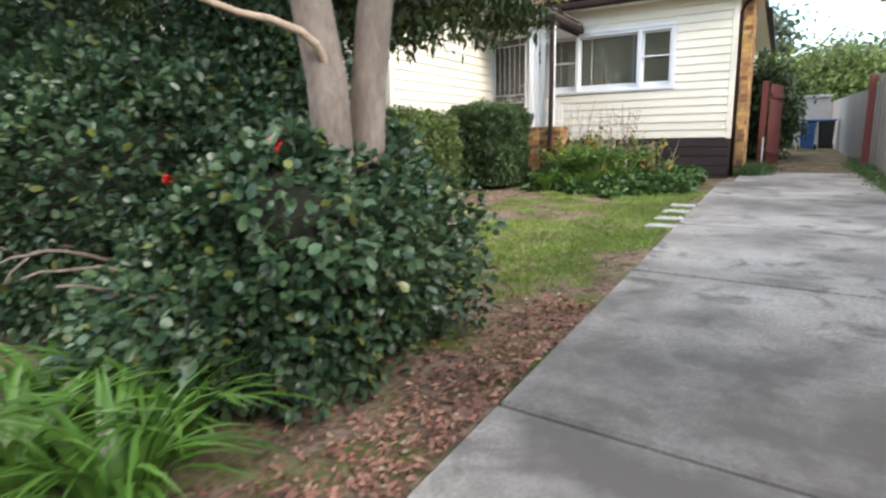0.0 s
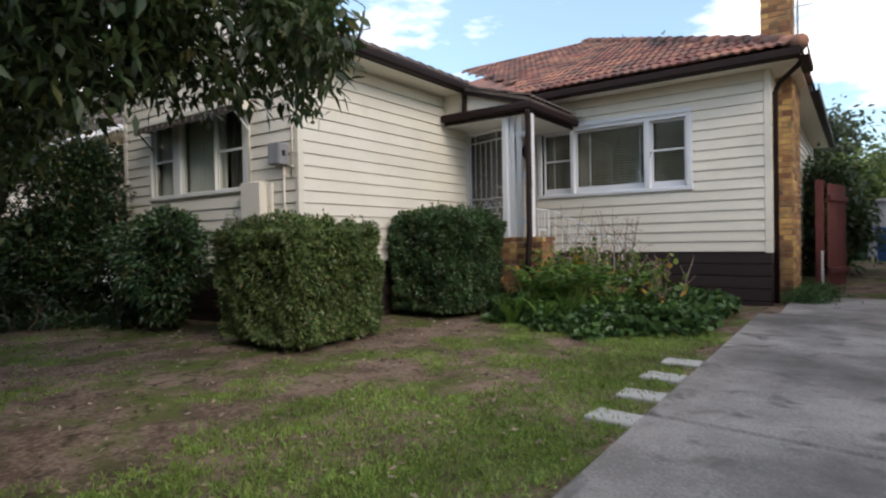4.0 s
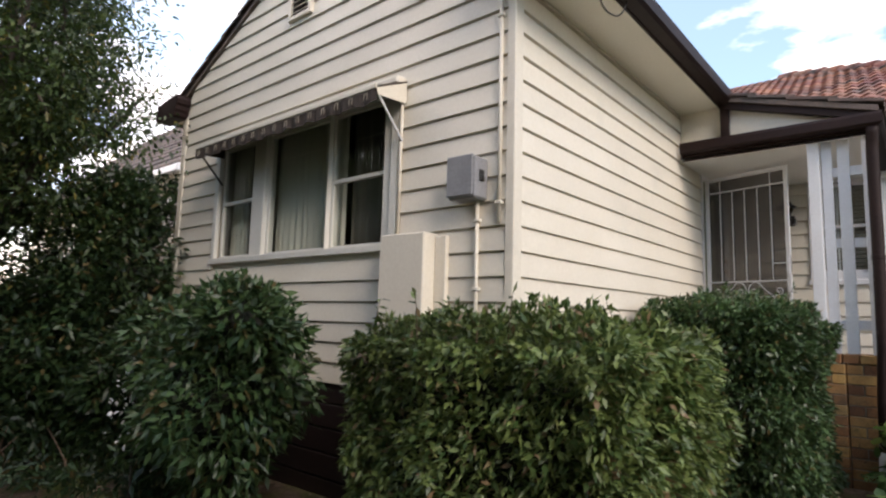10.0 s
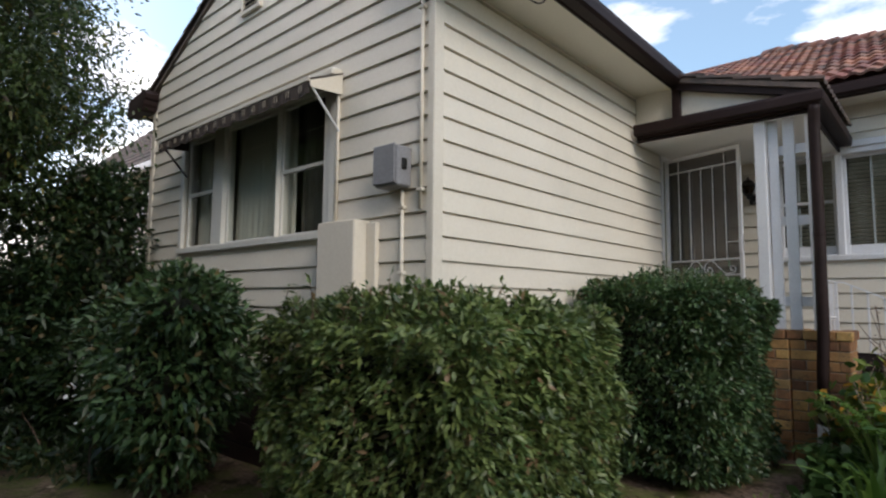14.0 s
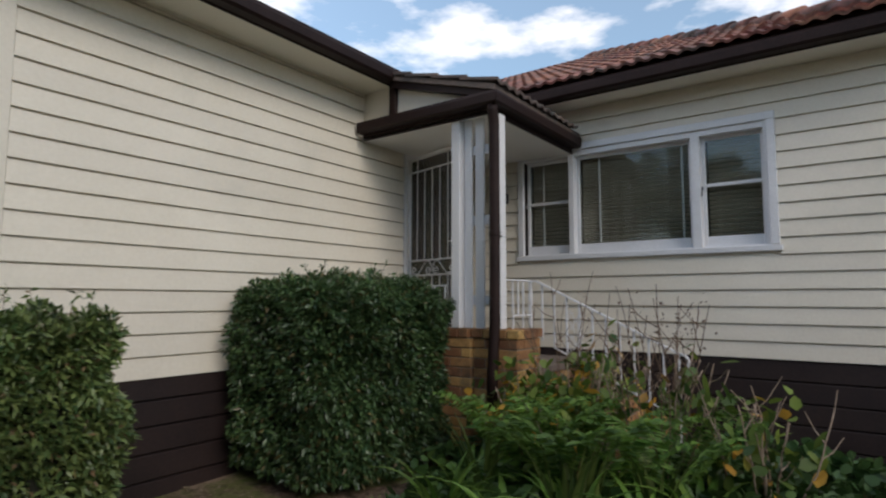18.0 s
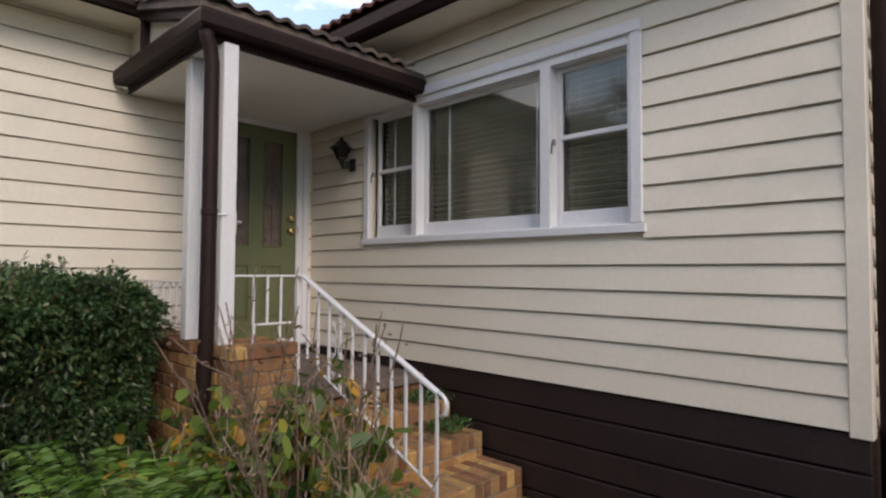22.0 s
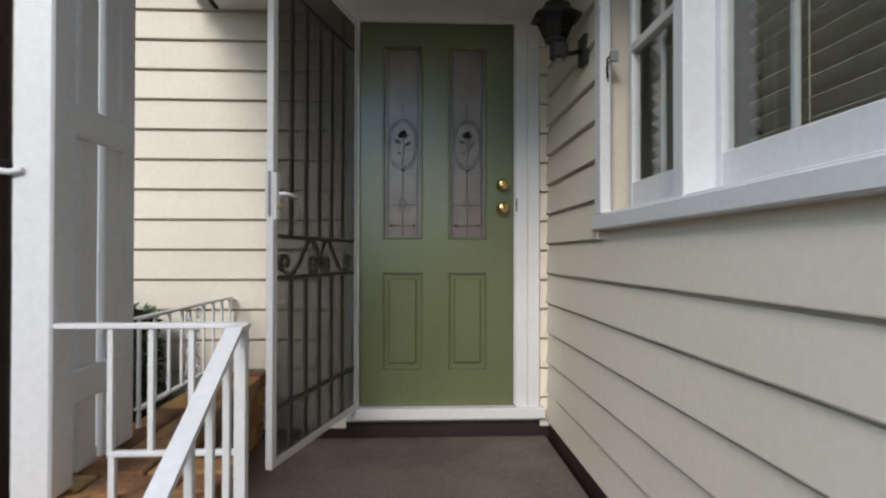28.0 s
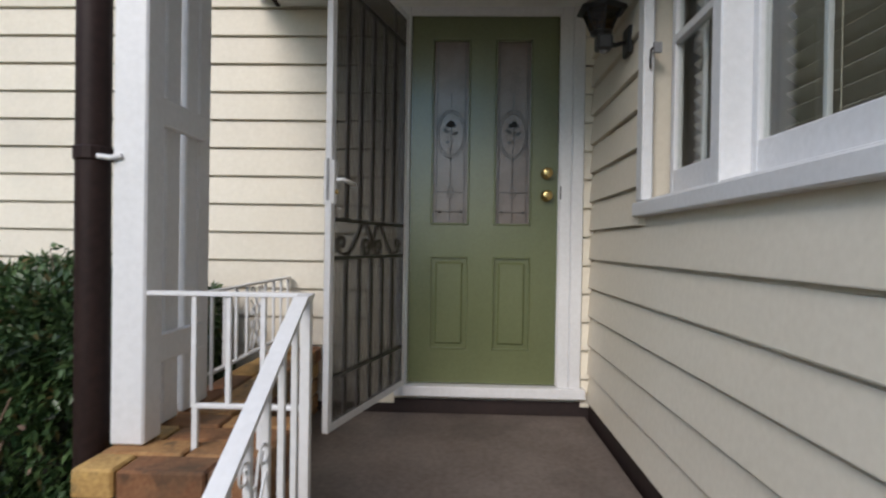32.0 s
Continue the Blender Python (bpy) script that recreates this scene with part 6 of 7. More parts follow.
low = [(-2.15, 4.96, 4.1, 1.20), (-2.25, 5.00, 4.2, 1.20), (-2.35, 5.03, 4.1, 0.95), (-2.08, 4.88, 4.2, 1.25), (-2.5, 4.2, 4.1, 1.2), (-3.1, 4.2, 4.1, 1.1), (-2.2, 3.4, 4.2, 1.35), (-3.0, 3.7, 4.2, 1.3), (-1.5, 3.0, 4.3, 1.1), (-3.4, 3.4, 4.1, 1.3), (-4.0, 3.3, 4.2, 1.4), (-2.6, 3.0, 4.2, 1.4), (-3.3, 2.9, 4.2, 1.5), (-3.6, 3.3, 4.2, 1.9), (-3.9, 3.6, 4.2, 1.7), (-3.2, 3.1, 4.2, 1.8), (-4.3, 3.2, 4.3, 1.9), (-3.0, 3.5, 4.2, 1.6), (-4.6, 3.6, 4.3, 1.7), (-3.4, 2.7, 4.2, 1.9), (-4.1, 2.9, 4.2, 1.9), (-2.6, 4.12, 4.2, 1.35), (-2.8, 4.2, 4.2, 1.3), (-2.4, 4.0, 4.2, 1.35), (-2.9, 4.02, 4.2, 1.35), (-2.5, 4.25, 4.2, 1.3), (-2.7, 3.9, 4.3, 1.5)]
for x, y, z, dr in low:
    pts = [(x + random.uniform(-0.05, 0.05) * i, y + random.uniform(-0.04, 0.06) * i, z - dr * i / 8) for i in range(9)]
    under("hanging_twig", Mb().tube(pts, 0.007, 5, 0.003), TWIG, ft)
    tips += pts * 4
tips = [q for q in tips if q[2] > 5.0 or (not (q[1] > 4.3 and (q[0] < -3.1 or q[2] < 2.80)) and q[2] > 2.32)]
cr = part("crown", leaves_along(tips, 124000, (0.13, 0.13, 0.12), WILLOW, 0.088, 0.035, 0.9), None, ft, "drooping narrow green leaves")
cr.matrix_basis = Matrix.Translation(-ft.location)
under("broken_limb", Mb().tube([(-1.54, 1.63, 2.13), (-1.528, 1.605, 2.20), (-1.505, 1.52, 2.285), (-1.51, 1.44, 2.325), (-1.56, 1.34, 2.36), (-1.62, 1.24, 2.375), (-1.74, 1.10, 2.44), (-1.80, 0.98, 2.43)], 0.022, 8, 0.010), PALE_TWIG, ft, "pale dead limb", smooth=True)
for k in range(10):
    a = (-2.0 - 0.28 * k, 1.15 + 0.04 * k, 1.25 + 0.05 * (k % 4))
    tw = thing("bare_branch", a, "bare pale branch sticking out of the shrub", "branch")
    pts = limb(a, (a[0] + random.uniform(-0.3, 0.3), a[1] - 0.45, a[2] + random.uniform(-0.1, 0.5)), 0.1, 7, 60 + k)
    under("wood", Mb().tube(pts, 0.011, 6, 0.005), BARK, tw, smooth=True)
fl = thing("red_flower", (-1.46, 1.25, 1.88), "single red flower among the shrub leaves", "flower")
RED = surface("red_petal", (0.36, 0.018, 0.015), (0.50, 0.04, 0.03), 0.5, 20, 90, 0.1)
for c in ((-1.46, 1.22, 1.90), (-1.93, 1.10, 1.77)):
    p = np.tile(np.array([c]), (14, 1))
    o = part("petals", leaf_mesh("petals", p, np.tile(np.array([[0.2, -0.8, 0.2]]), (14, 1)), RED, 0.036, 0.028, 0.0, 0.6, True), None, fl)
    o.matrix_basis = Matrix.Translation(-fl.location)


def strappy(name, label, centre, n, length, width, mat, lean=0.9, spread=0.12, category="plant", group="", lift=1.0):
    """A clump of arching strap leaves."""
    t = thing(name, (*centre, ground_z(centre[1])), label, category, group)
    mb = Mb()
    for i in range(n):
        a = random.uniform(0, 2 * math.pi)
        r = spread * math.sqrt(random.random())
        L = length * random.uniform(0.65, 1.1)
        w = width * random.uniform(0.75, 1.15)
        x0, y0 = centre[0] + r * math.cos(a), centre[1] + r * math.sin(a)
        a += random.uniform(-0.5, 0.5)
        ca, sa = math.cos(a), math.sin(a)
        ln = lean * random.uniform(0.4, 1.1)
        m = 7
        b = len(mb.v)
        for j in range(m + 1):
            u = j / m
            d = L * ln * u * u * 0.75
            z = ground_z(y0) - 0.02 + L * lift * (u - 0.42 * ln * u * u * u)
            ww = w * (1 - u ** 3) * (0.6 + 0.8 * u * (1 - u) * 2) / 2 + 0.0008
            mb.v += [(x0 + ca * d - sa * ww, y0 + sa * d + ca * ww, z + 0.15 * ww), (x0 + ca * d, y0 + sa * d, z - 0.1 * w), (x0 + ca * d + sa * ww, y0 + sa * d - ca * ww, z + 0.15 * ww)]
        for j in range(m):
            q = b + 3 * j
            mb.f += [(q, q + 1, q + 4, q + 3), (q + 1, q + 2, q + 5, q + 4)]
    under("leaves", mb, mat, t, smooth=True)
    return t


for c in ((-1.72, 0.82), (-2.05, 0.95), (-1.55, 0.55), (-2.35, 0.75), (-1.95, 0.45)):
    strappy("agapanthus", "bright green strappy clump in front of the shrub", c, 64, 0.52, 0.035, AGAP, 1.45, 0.13, group="strappy clumps")
for k in range(9):
    c = (-3.35 + 1.15 * random.random(), 9.45 + 1.0 * random.random())
    strappy("sword_leaf_clump", "tall green sword-leaved clump in the garden bed", c, 24, 0.70, 0.030, IRIS, 0.50, 0.09, group="garden bed clumps")
for c in ((-3.35, 9.25), (-2.85, 9.15), (-3.3, 9.5), (-2.2, 9.5), (-2.0, 9.9), (-2.55, 9.35)):
    strappy("sword_leaf_clump", "arching bright green sword-leaved clump in the garden bed", c, 18, 0.55, 0.050, STRAP, 1.0, 0.08, group="garden bed clumps")
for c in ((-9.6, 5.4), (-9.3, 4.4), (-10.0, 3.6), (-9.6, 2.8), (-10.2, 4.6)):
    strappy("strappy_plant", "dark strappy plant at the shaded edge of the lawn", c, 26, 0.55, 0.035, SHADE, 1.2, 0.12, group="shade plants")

# ground cover in the garden bed
gc = thing("ground_cover", (-2.3, 9.9, ground_z(9.9)), "low leafy ground cover spreading from the garden bed", "ground cover")
n = 9000
x = rng.uniform(-3.75, -1.0, n)
y = rng.uniform(8.55, 11.6, n)
edge = 9.25 - 0.62 * np.exp(-((x + 2.2) / 0.75) ** 2) + np.array([0.18 * noise.noise((a * 2.3, 0, 4)) for a in x])
far = np.where(x < -2.6, 10.4, 11.5)
keep = (y > edge) & (y < far)
x, y = x[keep], y[keep]
h = np.array([0.17 + 0.13 * noise.noise((a * 1.9, b * 1.9, 2.0)) for a, b in zip(x, y)]) * np.clip((y - edge[keep]) * 3.5 + 0.25, 0.2, 1.2)
z = np.array([ground_z(b) for b in y]) + h * rng.uniform(0.35, 1.1, len(x))
p = np.stack([x, y, z], 1)
for x0, x1 in ((-4.0, -3.0), (-3.0, -2.4), (-2.4, -1.8), (-1.8, -0.9)):
    q = p[(p[:, 0] >= x0) & (p[:, 0] < x1)]
    o = part("leaf_patch", leaf_mesh("leaf_patch", q, np.tile(np.array([[0, -0.35, 0.35]]), (len(q), 1)), COVER, 0.085, 0.075, 0.1, 0.55, True, 0.12), None, gc)
    o.matrix_basis = Matrix.Translation(-gc.location)

# dry seed stalks and hydrangea stems by the steps
def stalks(name, label, centre, n, height, reach, leaves, mat, leaf, wood=PALE_TWIG, thick=0.0072, lean=0.0):
    t = thing(name, (*centre, ground_z(centre[1])), label, "plant")
    tipsl = []
    for k in range(n):
        a = 2 * math.pi * random.random()
        r = reach * math.sqrt(random.random())
        b0 = (centre[0] + 0.25 * r * math.cos(a), centre[1] + 0.25 * r * math.sin(a), ground_z(centre[1]) - 0.03)
        e = (centre[0] + r * math.cos(a) + lean, centre[1] + r * math.sin(a), ground_z(centre[1]) + height * random.uniform(0.7, 1.0))
        pts = limb(b0, e, 0.07, 8, int(1000 * random.random()))
        under("stem", Mb().tube(pts, thick, 6, thick * 0.5), wood, t, smooth=True)
        for j in range(3):
            q = Vector(pts[4 + j + (k % 2)])
            f = q + Vector((random.uniform(-0.16, 0.16), random.uniform(-0.16, 0.16), random.uniform(0.08, 0.26)))
            under("side_stem", Mb().tube([tuple(q), tuple(q.lerp(f, 0.5) + Vector((0, 0, -0.02))), tuple(f)], 0.0042, 5, 0.0025), wood, t)
            tipsl += [tuple(f), tuple(q)]
    if leaves:
        pt = np.array(tipsl)
        p = pt[rng.integers(0, len(pt), leaves)] + rng.normal(0, 0.04, (leaves, 3))
        o = part("leaves", leaf_mesh("leaves", p, rng.normal(0, 0.6, (leaves, 3)), mat, leaf, leaf * 0.62, 0.5, 0.6, True, 0.15), None, t)
        o.matrix_basis = Matrix.Translation(-t.location)
    return t


stalks("dry_seed_stalks", "tall dry brown seed stalks rising from the bed", (-3.12, 10.55), 7, 1.72, 0.38, 70, TWIG, 0.02, TWIG, 0.005)
stalks("dry_seed_stalks", "dry branching seed stalks with pale heads", (-2.35, 10.35), 10, 1.45, 0.45, 260, TWIG, 0.022, TWIG, 0.005)
stalks("hydrangea", "nearly bare hydrangea with a few yellowing leaves", (-2.45, 10.55), 13, 1.05, 0.5, 125, HYDR, 0.10)
stalks("hydrangea", "hydrangea with yellow green leaves beside the base boards", (-1.75, 10.35), 9, 0.85, 0.36, 90, HYDR, 0.10)
stalks("hydrangea", "leafy hydrangea beside the downpipe", (-3.0, 10.15), 12, 0.68, 0.5, 260, HYDR, 0.095)
stalks("hydrangea", "broad-leaved hydrangea with yellow and orange leaves beside the pier", (-3.12, 10.45), 13, 0.95, 0.5, 260, HYDR, 0.105)
stalks("hydrangea", "broad-leaved green hydrangea in front of the brick pier", (-3.42, 10.32), 8, 0.60, 0.34, 150, HYDR, 0.095)
stalks("hydrangea", "leggy hydrangea with pale stems and yellowing leaves beside the steps", (-2.95, 10.74), 12, 1.08, 0.46, 115, HYDR, 0.10, PALE_TWIG, 0.009)
fe = thing("fern", (-3.40, 10.05, ground_z(10)), "soft green fern fronds under the downpipe", "fern")
p, o = [], []
for k in range(22):
    a = random.uniform(0, 2 * math.pi)
    L = random.uniform(0.45, 0.75)
    for j in range(26):
        u = 0.15 + 0.85 * j / 25
        d = L * u
        q = (-3.4 + d * 0.75 * math.cos(a), 10.0 + d * 0.75 * math.sin(a), ground_z(10) + L * (1.15 * u - 0.75 * u * u))
        for s in (-1, 1):
            p.append(q)
            o.append((-s * math.sin(a) + 0.3 * math.cos(a), s * math.cos(a) + 0.3 * math.sin(a), 0.05))
ob = part("fronds", leaf_mesh("fronds", np.array(p), np.array(o) * 3, COVER, 0.075, 0.018, 0.1, 0.15), None, fe)
ob.matrix_basis = Matrix.Translation(-fe.location)
wf = thing("white_flowers", (-7.8, 6.4, ground_z(6.4)), "small white flowering plant beside the rounded shrub", "plant")
PETAL = surface("white_petal", (0.75, 0.73, 0.72), (0.85, 0.83, 0.82), 0.6, 20, 90, 0.1)
p = np.array([[-7.8, 6.38, 1.62]]) + rng.normal(0, 1, (90, 3)) * np.array([0.10, 0.08, 0.16])
o = part("blossom", leaf_mesh("blossom", p, rng.normal(0, 1, (90, 3)), PETAL, 0.035, 0.028, 0.0, 0.8, True), None, wf)
o.matrix_basis = Matrix.Translation(-wf.location)
tagged(o, kind="stuff")
under("stem", Mb().tube([(-7.8, 6.4, 0.85), (-7.79, 6.39, 1.3), (-7.8, 6.38, 1.65)], 0.008, 6), DARKBARK, wf)

def fern(centre, n, label, L0=0.45, L1=0.75, mat=COVER):
    """A clump of arching fronds, each with two rows of leaflets."""
    zf = ground_z(centre[1])
    t = thing("fern", (*centre, zf), label, "fern", "bed ferns")
    p, o = [], []
    for k in range(n):
        a = random.uniform(0, 2 * math.pi)
        L = random.uniform(L0, L1)
        for j in range(30):
            u = 0.12 + 0.88 * j / 29
            q = (centre[0] + L * u * 0.6 * math.cos(a), centre[1] + L * u * 0.6 * math.sin(a), zf + L * (1.35 * u - 0.62 * u * u))
            for s in (-1, 1):
                p.append(q)
                o.append((-s * math.sin(a) + 0.3 * math.cos(a), s * math.cos(a) + 0.3 * math.sin(a), 0.05))
    ob = part("fronds", leaf_mesh("fronds", np.array(p), np.array(o) * 3, mat, 0.080, 0.028, 0.1, 0.12), None, t)
    ob.matrix_basis = Matrix.Translation(-t.location)
    return t


for c, n in (((-3.12, 9.88), 22), ((-2.78, 9.82), 20), ((-2.5, 10.0), 16), ((-3.3, 10.08), 16), ((-2.25, 10.1), 14)):
    fern(c, n, "bright green upright fern in the garden bed", 0.68, 1.02, FERN)
ug = thing("undergrowth", (-9.6, 5.0, ground_z(5)), "dark low undergrowth and dead sticks in the shade of the trees", "undergrowth", kind="stuff")
n = 26000
x = rng.uniform(-12.5, -7.6, n)
y = rng.uniform(0.5, 7.3, n)
rim = -8.7 + 0.9 * np.array([noise.noise((b * 0.8, 3.0, 1.0)) for b in y]) + 0.75 * np.clip(y - 5.2, 0, 2)
keep = (x < rim) & ~((x > -8.2) & (y > 6.6))
x, y = x[keep], y[keep]
hh = np.clip(np.array([0.22 + 0.35 * noise.noise((a * 1.3, b * 1.3, 5.0)) for a, b in zip(x, y)]), 0.04, 0.6)
p = np.stack([x, y, np.array([ground_z(b) for b in y]) + hh * rng.random(len(x))], 1)
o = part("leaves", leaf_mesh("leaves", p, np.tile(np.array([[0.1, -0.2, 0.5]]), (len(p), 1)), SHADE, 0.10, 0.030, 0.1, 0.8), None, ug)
o.matrix_basis = Matrix.Translation(-ug.location)
tagged(o, kind="stuff")
sm = Mb()
for k in range(70):
    q = (random.uniform(-10.8, -8.5), random.uniform(3.2, 6.4))
    z = ground_z(q[1])
    d = (random.uniform(-0.4, 0.4), random.uniform(-0.4, 0.4), random.uniform(0.15, 0.7))
    sm.tube(limb((*q, z), (q[0] + d[0], q[1] + d[1], z + d[2]), 0.08, 5, 900 + k), 0.008, 5, 0.003)
tagged(under("dead_sticks", sm, TWIG, ug), kind="stuff")

# ---- left boundary: trees and shrubs ----
def tree(name, label, base, height, crown, n, mat, leaf, trunk_r=0.13, limbs=9, bark=DARKBARK, clear=1.6, droop=0.3, lump=0.32, width=0.42):
    """A branching tree: tapered trunk, limbs, and a crown of leaf clumps with gaps. crown: centre and half sizes."""
    z0 = ground_z(base[1])
    t = thing(name, (base[0], base[1], z0), label, "tree")
    c, h = crown
    top = (c[0], c[1], c[2] + 0.3 * h[2])
    under("trunk", Mb().tube(limb((base[0], base[1], z0 - 0.1), top, 0.25, 10, len(label)), trunk_r, 10, trunk_r * 0.3), bark, t, smooth=True)
    clumps = []
    for k in range(limbs):
        u = unit(rng.normal(0, 1, (1, 3)))[0]
        u[2] = u[2] * 0.9 + 0.05
        e = np.array(c) + u * np.array(h) * rng.uniform(0.72, 1.0)
        s = Vector((base[0], base[1], z0)).lerp(Vector(top), 0.35 + 0.5 * random.random())
        pts = limb(s, e, 0.25, 7, 300 + k)
        under("limb", Mb().tube(pts, trunk_r * 0.4, 6, 0.012), bark, t, smooth=True)
        clumps += [np.array(pts[j]) for j in (4, 5, 6, 7)]
    extra = np.array(c) + unit(rng.normal(0, 1, (limbs * 4, 3))) * np.array(h) * rng.uniform(0.45, 1.0, (limbs * 4, 1))
    cl = np.vstack([np.array(clumps), extra])
    pick = rng.integers(0, len(cl), n)
    off = rng.normal(0, 1, (n, 3)) * lump * np.array([1, 1, 0.75])
    p = cl[pick] + off
    o = part("crown", leaf_mesh("crown", p, unit(off) * 0.6, mat, leaf, leaf * width, droop, 0.7), None, t)
    o.matrix_basis = Matrix.Translation(-t.location)
    return t


tree("side_tree", "dark leafy tree with sunlit top beside the gable", (-10.7, 6.0), 7.0, ((-10.65, 6.0, 4.9), (1.45, 1.4, 2.6)), 46000, TREEL, 0.075, 0.17, 28, lump=0.19)
tree("side_tree", "dark spreading tree along the boundary", (-11.2, 3.6), 7.5, ((-11.0, 3.6, 4.7), (1.9, 1.9, 2.6)), 30000, TREEL, 0.085, 0.19, 26, lump=0.21)
tree("side_tree", "dark spreading tree near the front boundary", (-9.6, 1.0), 7.5, ((-9.4, 0.8, 4.8), (2.2, 1.7, 2.8)), 52000, TREEL, 0.13, 0.15, 18, lump=0.42)
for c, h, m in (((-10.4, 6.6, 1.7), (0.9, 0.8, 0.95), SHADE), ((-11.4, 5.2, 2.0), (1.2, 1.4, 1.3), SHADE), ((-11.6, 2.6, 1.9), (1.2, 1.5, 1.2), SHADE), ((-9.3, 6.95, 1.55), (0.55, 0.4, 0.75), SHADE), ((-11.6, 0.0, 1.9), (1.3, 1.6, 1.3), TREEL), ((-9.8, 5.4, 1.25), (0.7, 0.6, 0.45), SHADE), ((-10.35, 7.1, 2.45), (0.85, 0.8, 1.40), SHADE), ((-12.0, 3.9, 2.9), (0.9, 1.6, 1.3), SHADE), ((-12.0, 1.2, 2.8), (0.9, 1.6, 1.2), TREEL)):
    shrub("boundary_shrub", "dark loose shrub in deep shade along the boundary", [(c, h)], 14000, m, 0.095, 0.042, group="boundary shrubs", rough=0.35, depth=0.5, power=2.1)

ms_ = thing("step_weeds", (-3.05, 12.1, 1.37), "green moss and weeds growing on the brick steps", "weeds", kind="stuff")
n = 1500
k3 = rng.integers(0, 3, n)
ctr = np.array([[-3.22, 12.12, 1.39], [-3.5, 12.15, 1.55], [-3.28, 11.4, 1.385]])[k3]
p = ctr + rng.normal(0, 1, (n, 3)) * np.array([0.07, 0.11, 0.0]) + np.array([0, 0, 1.0]) * (0.0 + 0.03 * rng.random((n, 1)))
p[:, 1] = np.minimum(p[:, 1], 12.29)
o = part("leaves", leaf_mesh("leaves", p, np.tile(np.array([[0.2, 0, 0.6]]), (n, 1)), COVER, 0.05, 0.013, 0.0, 0.7), None, ms_)
o.matrix_basis = Matrix.Translation(-ms_.location)
tagged(o, kind="stuff")

# ---- lawn ----
lawn = thing("grass", (-3.0, 5.0, ground_z(5)), "thin patchy grass over dry soil", "grass", kind="stuff")
nc = 21000
x = np.concatenate([rng.uniform(-9.5, -0.82, 15000), rng.uniform(-3.6, -0.82, 6000)])
y = rng.uniform(2.2, 9.6, nc)
m = np.array([noise.noise((a * 0.7, b * 0.7, 9.0)) + 0.7 * noise.noise((a * 2.1, b * 2.1, 3.0)) for a, b in zip(x, y)])
m += 0.52 * np.exp(-((x + 1.55) / 0.95) ** 2) - 0.10 * np.clip((-2.6 - x), 0, 1) + 0.45 * np.exp(-((x + 1.9) / 1.1) ** 2 - ((y - 6.3) / 1.6) ** 2) - 0.75 * np.clip((4.4 - y) / 1.6, 0, 1) - 0.16 - 0.05 * np.clip(-3.5 - x, 0, 5)
keep = (m + rng.uniform(-0.3, 0.2, nc) > 0.0) & ~((x < -5.3) & (y > 7.4)) & ~((x < -4.1) & (y > 6.6))
c = np.stack([x, y], 1)[keep]
rep_ = rng.integers(6, 16, len(c))
xy = np.repeat(c, rep_, 0) + rng.normal(0, 0.028, (rep_.sum(), 2))
p = np.column_stack([xy, np.array([ground_z(b) for b in xy[:, 1]]) - 0.014])
o = part("blades", leaf_mesh("blades", p, np.tile(np.array([[0, 0, 1.1]]), (len(p), 1)), GRASS, 0.042, 0.0065, -0.1, 0.8, False, 0.1, 0.5), None, lawn)
o.matrix_basis = Matrix.Translation(-lawn.location)
tagged(o, kind="stuff")
lit = thing("leaf_litter", (-1.2, 1.6, ground_z(1.6)), "fallen reddish brown leaves at the driveway edge", "leaf litter", kind="stuff")
def fallen(t, nm, x, y, mat, length, width):
    p = np.stack([x, y, np.array([ground_z(b) for b in y]) + 0.004 + 0.012 * rng.random(len(x))], 1)
    flat = np.stack([rng.normal(0, 1, len(p)), rng.normal(0, 1, len(p)), np.zeros(len(p))], 1) * 3
    o = part(nm, leaf_mesh(nm, p, flat, mat, length, width, 0.0, 0.5, False, 0.2), None, t)
    o.matrix_basis = Matrix.Translation(-t.location)
    tagged(o, kind="stuff")


fallen(lit, "leaves", -0.80 - np.abs(rng.normal(0, 0.25, 3800)), -0.6 + 3.8 * rng.random(3800) ** 1.5, LITTER, 0.042, 0.019)
DEBRIS = leafy("dry_leaf", (0.15, 0.105, 0.07), (0.36, 0.29, 0.205), 0.9, 0.05)
db = thing("lawn_debris", (-3.5, 6.0, ground_z(6)), "pale dry leaves and twigs scattered over the lawn", "leaf litter", kind="stuff")
fallen(db, "leaves", rng.uniform(-8.5, -0.9, 1500), rng.uniform(2.6, 9.0, 1500), DEBRIS, 0.05, 0.022)
wd = thing("verge_weeds", (-0.3, 13.2, ground_z(13)), "green weeds at the foot of the chimney and fence", "weeds", kind="stuff")
n = 5000
x = np.concatenate([rng.normal(-0.35, 0.18, n), rng.normal(1.62, 0.10, n)])
y = np.concatenate([rng.uniform(12.45, 14.2, n), rng.uniform(9.5, 16, n)])
p = np.stack([x, y, np.array([ground_z(b) for b in y]) + 0.02 + 0.16 * rng.random(len(x)) ** 2], 1)
o = part("leaves", leaf_mesh("leaves", p, np.tile(np.array([[0, 0, 0.8]]), (len(p), 1)), COVER, 0.06, 0.016, 0.0, 0.7), None, wd)
o.matrix_basis = Matrix.Translation(-wd.location)
tagged(o, kind="stuff")

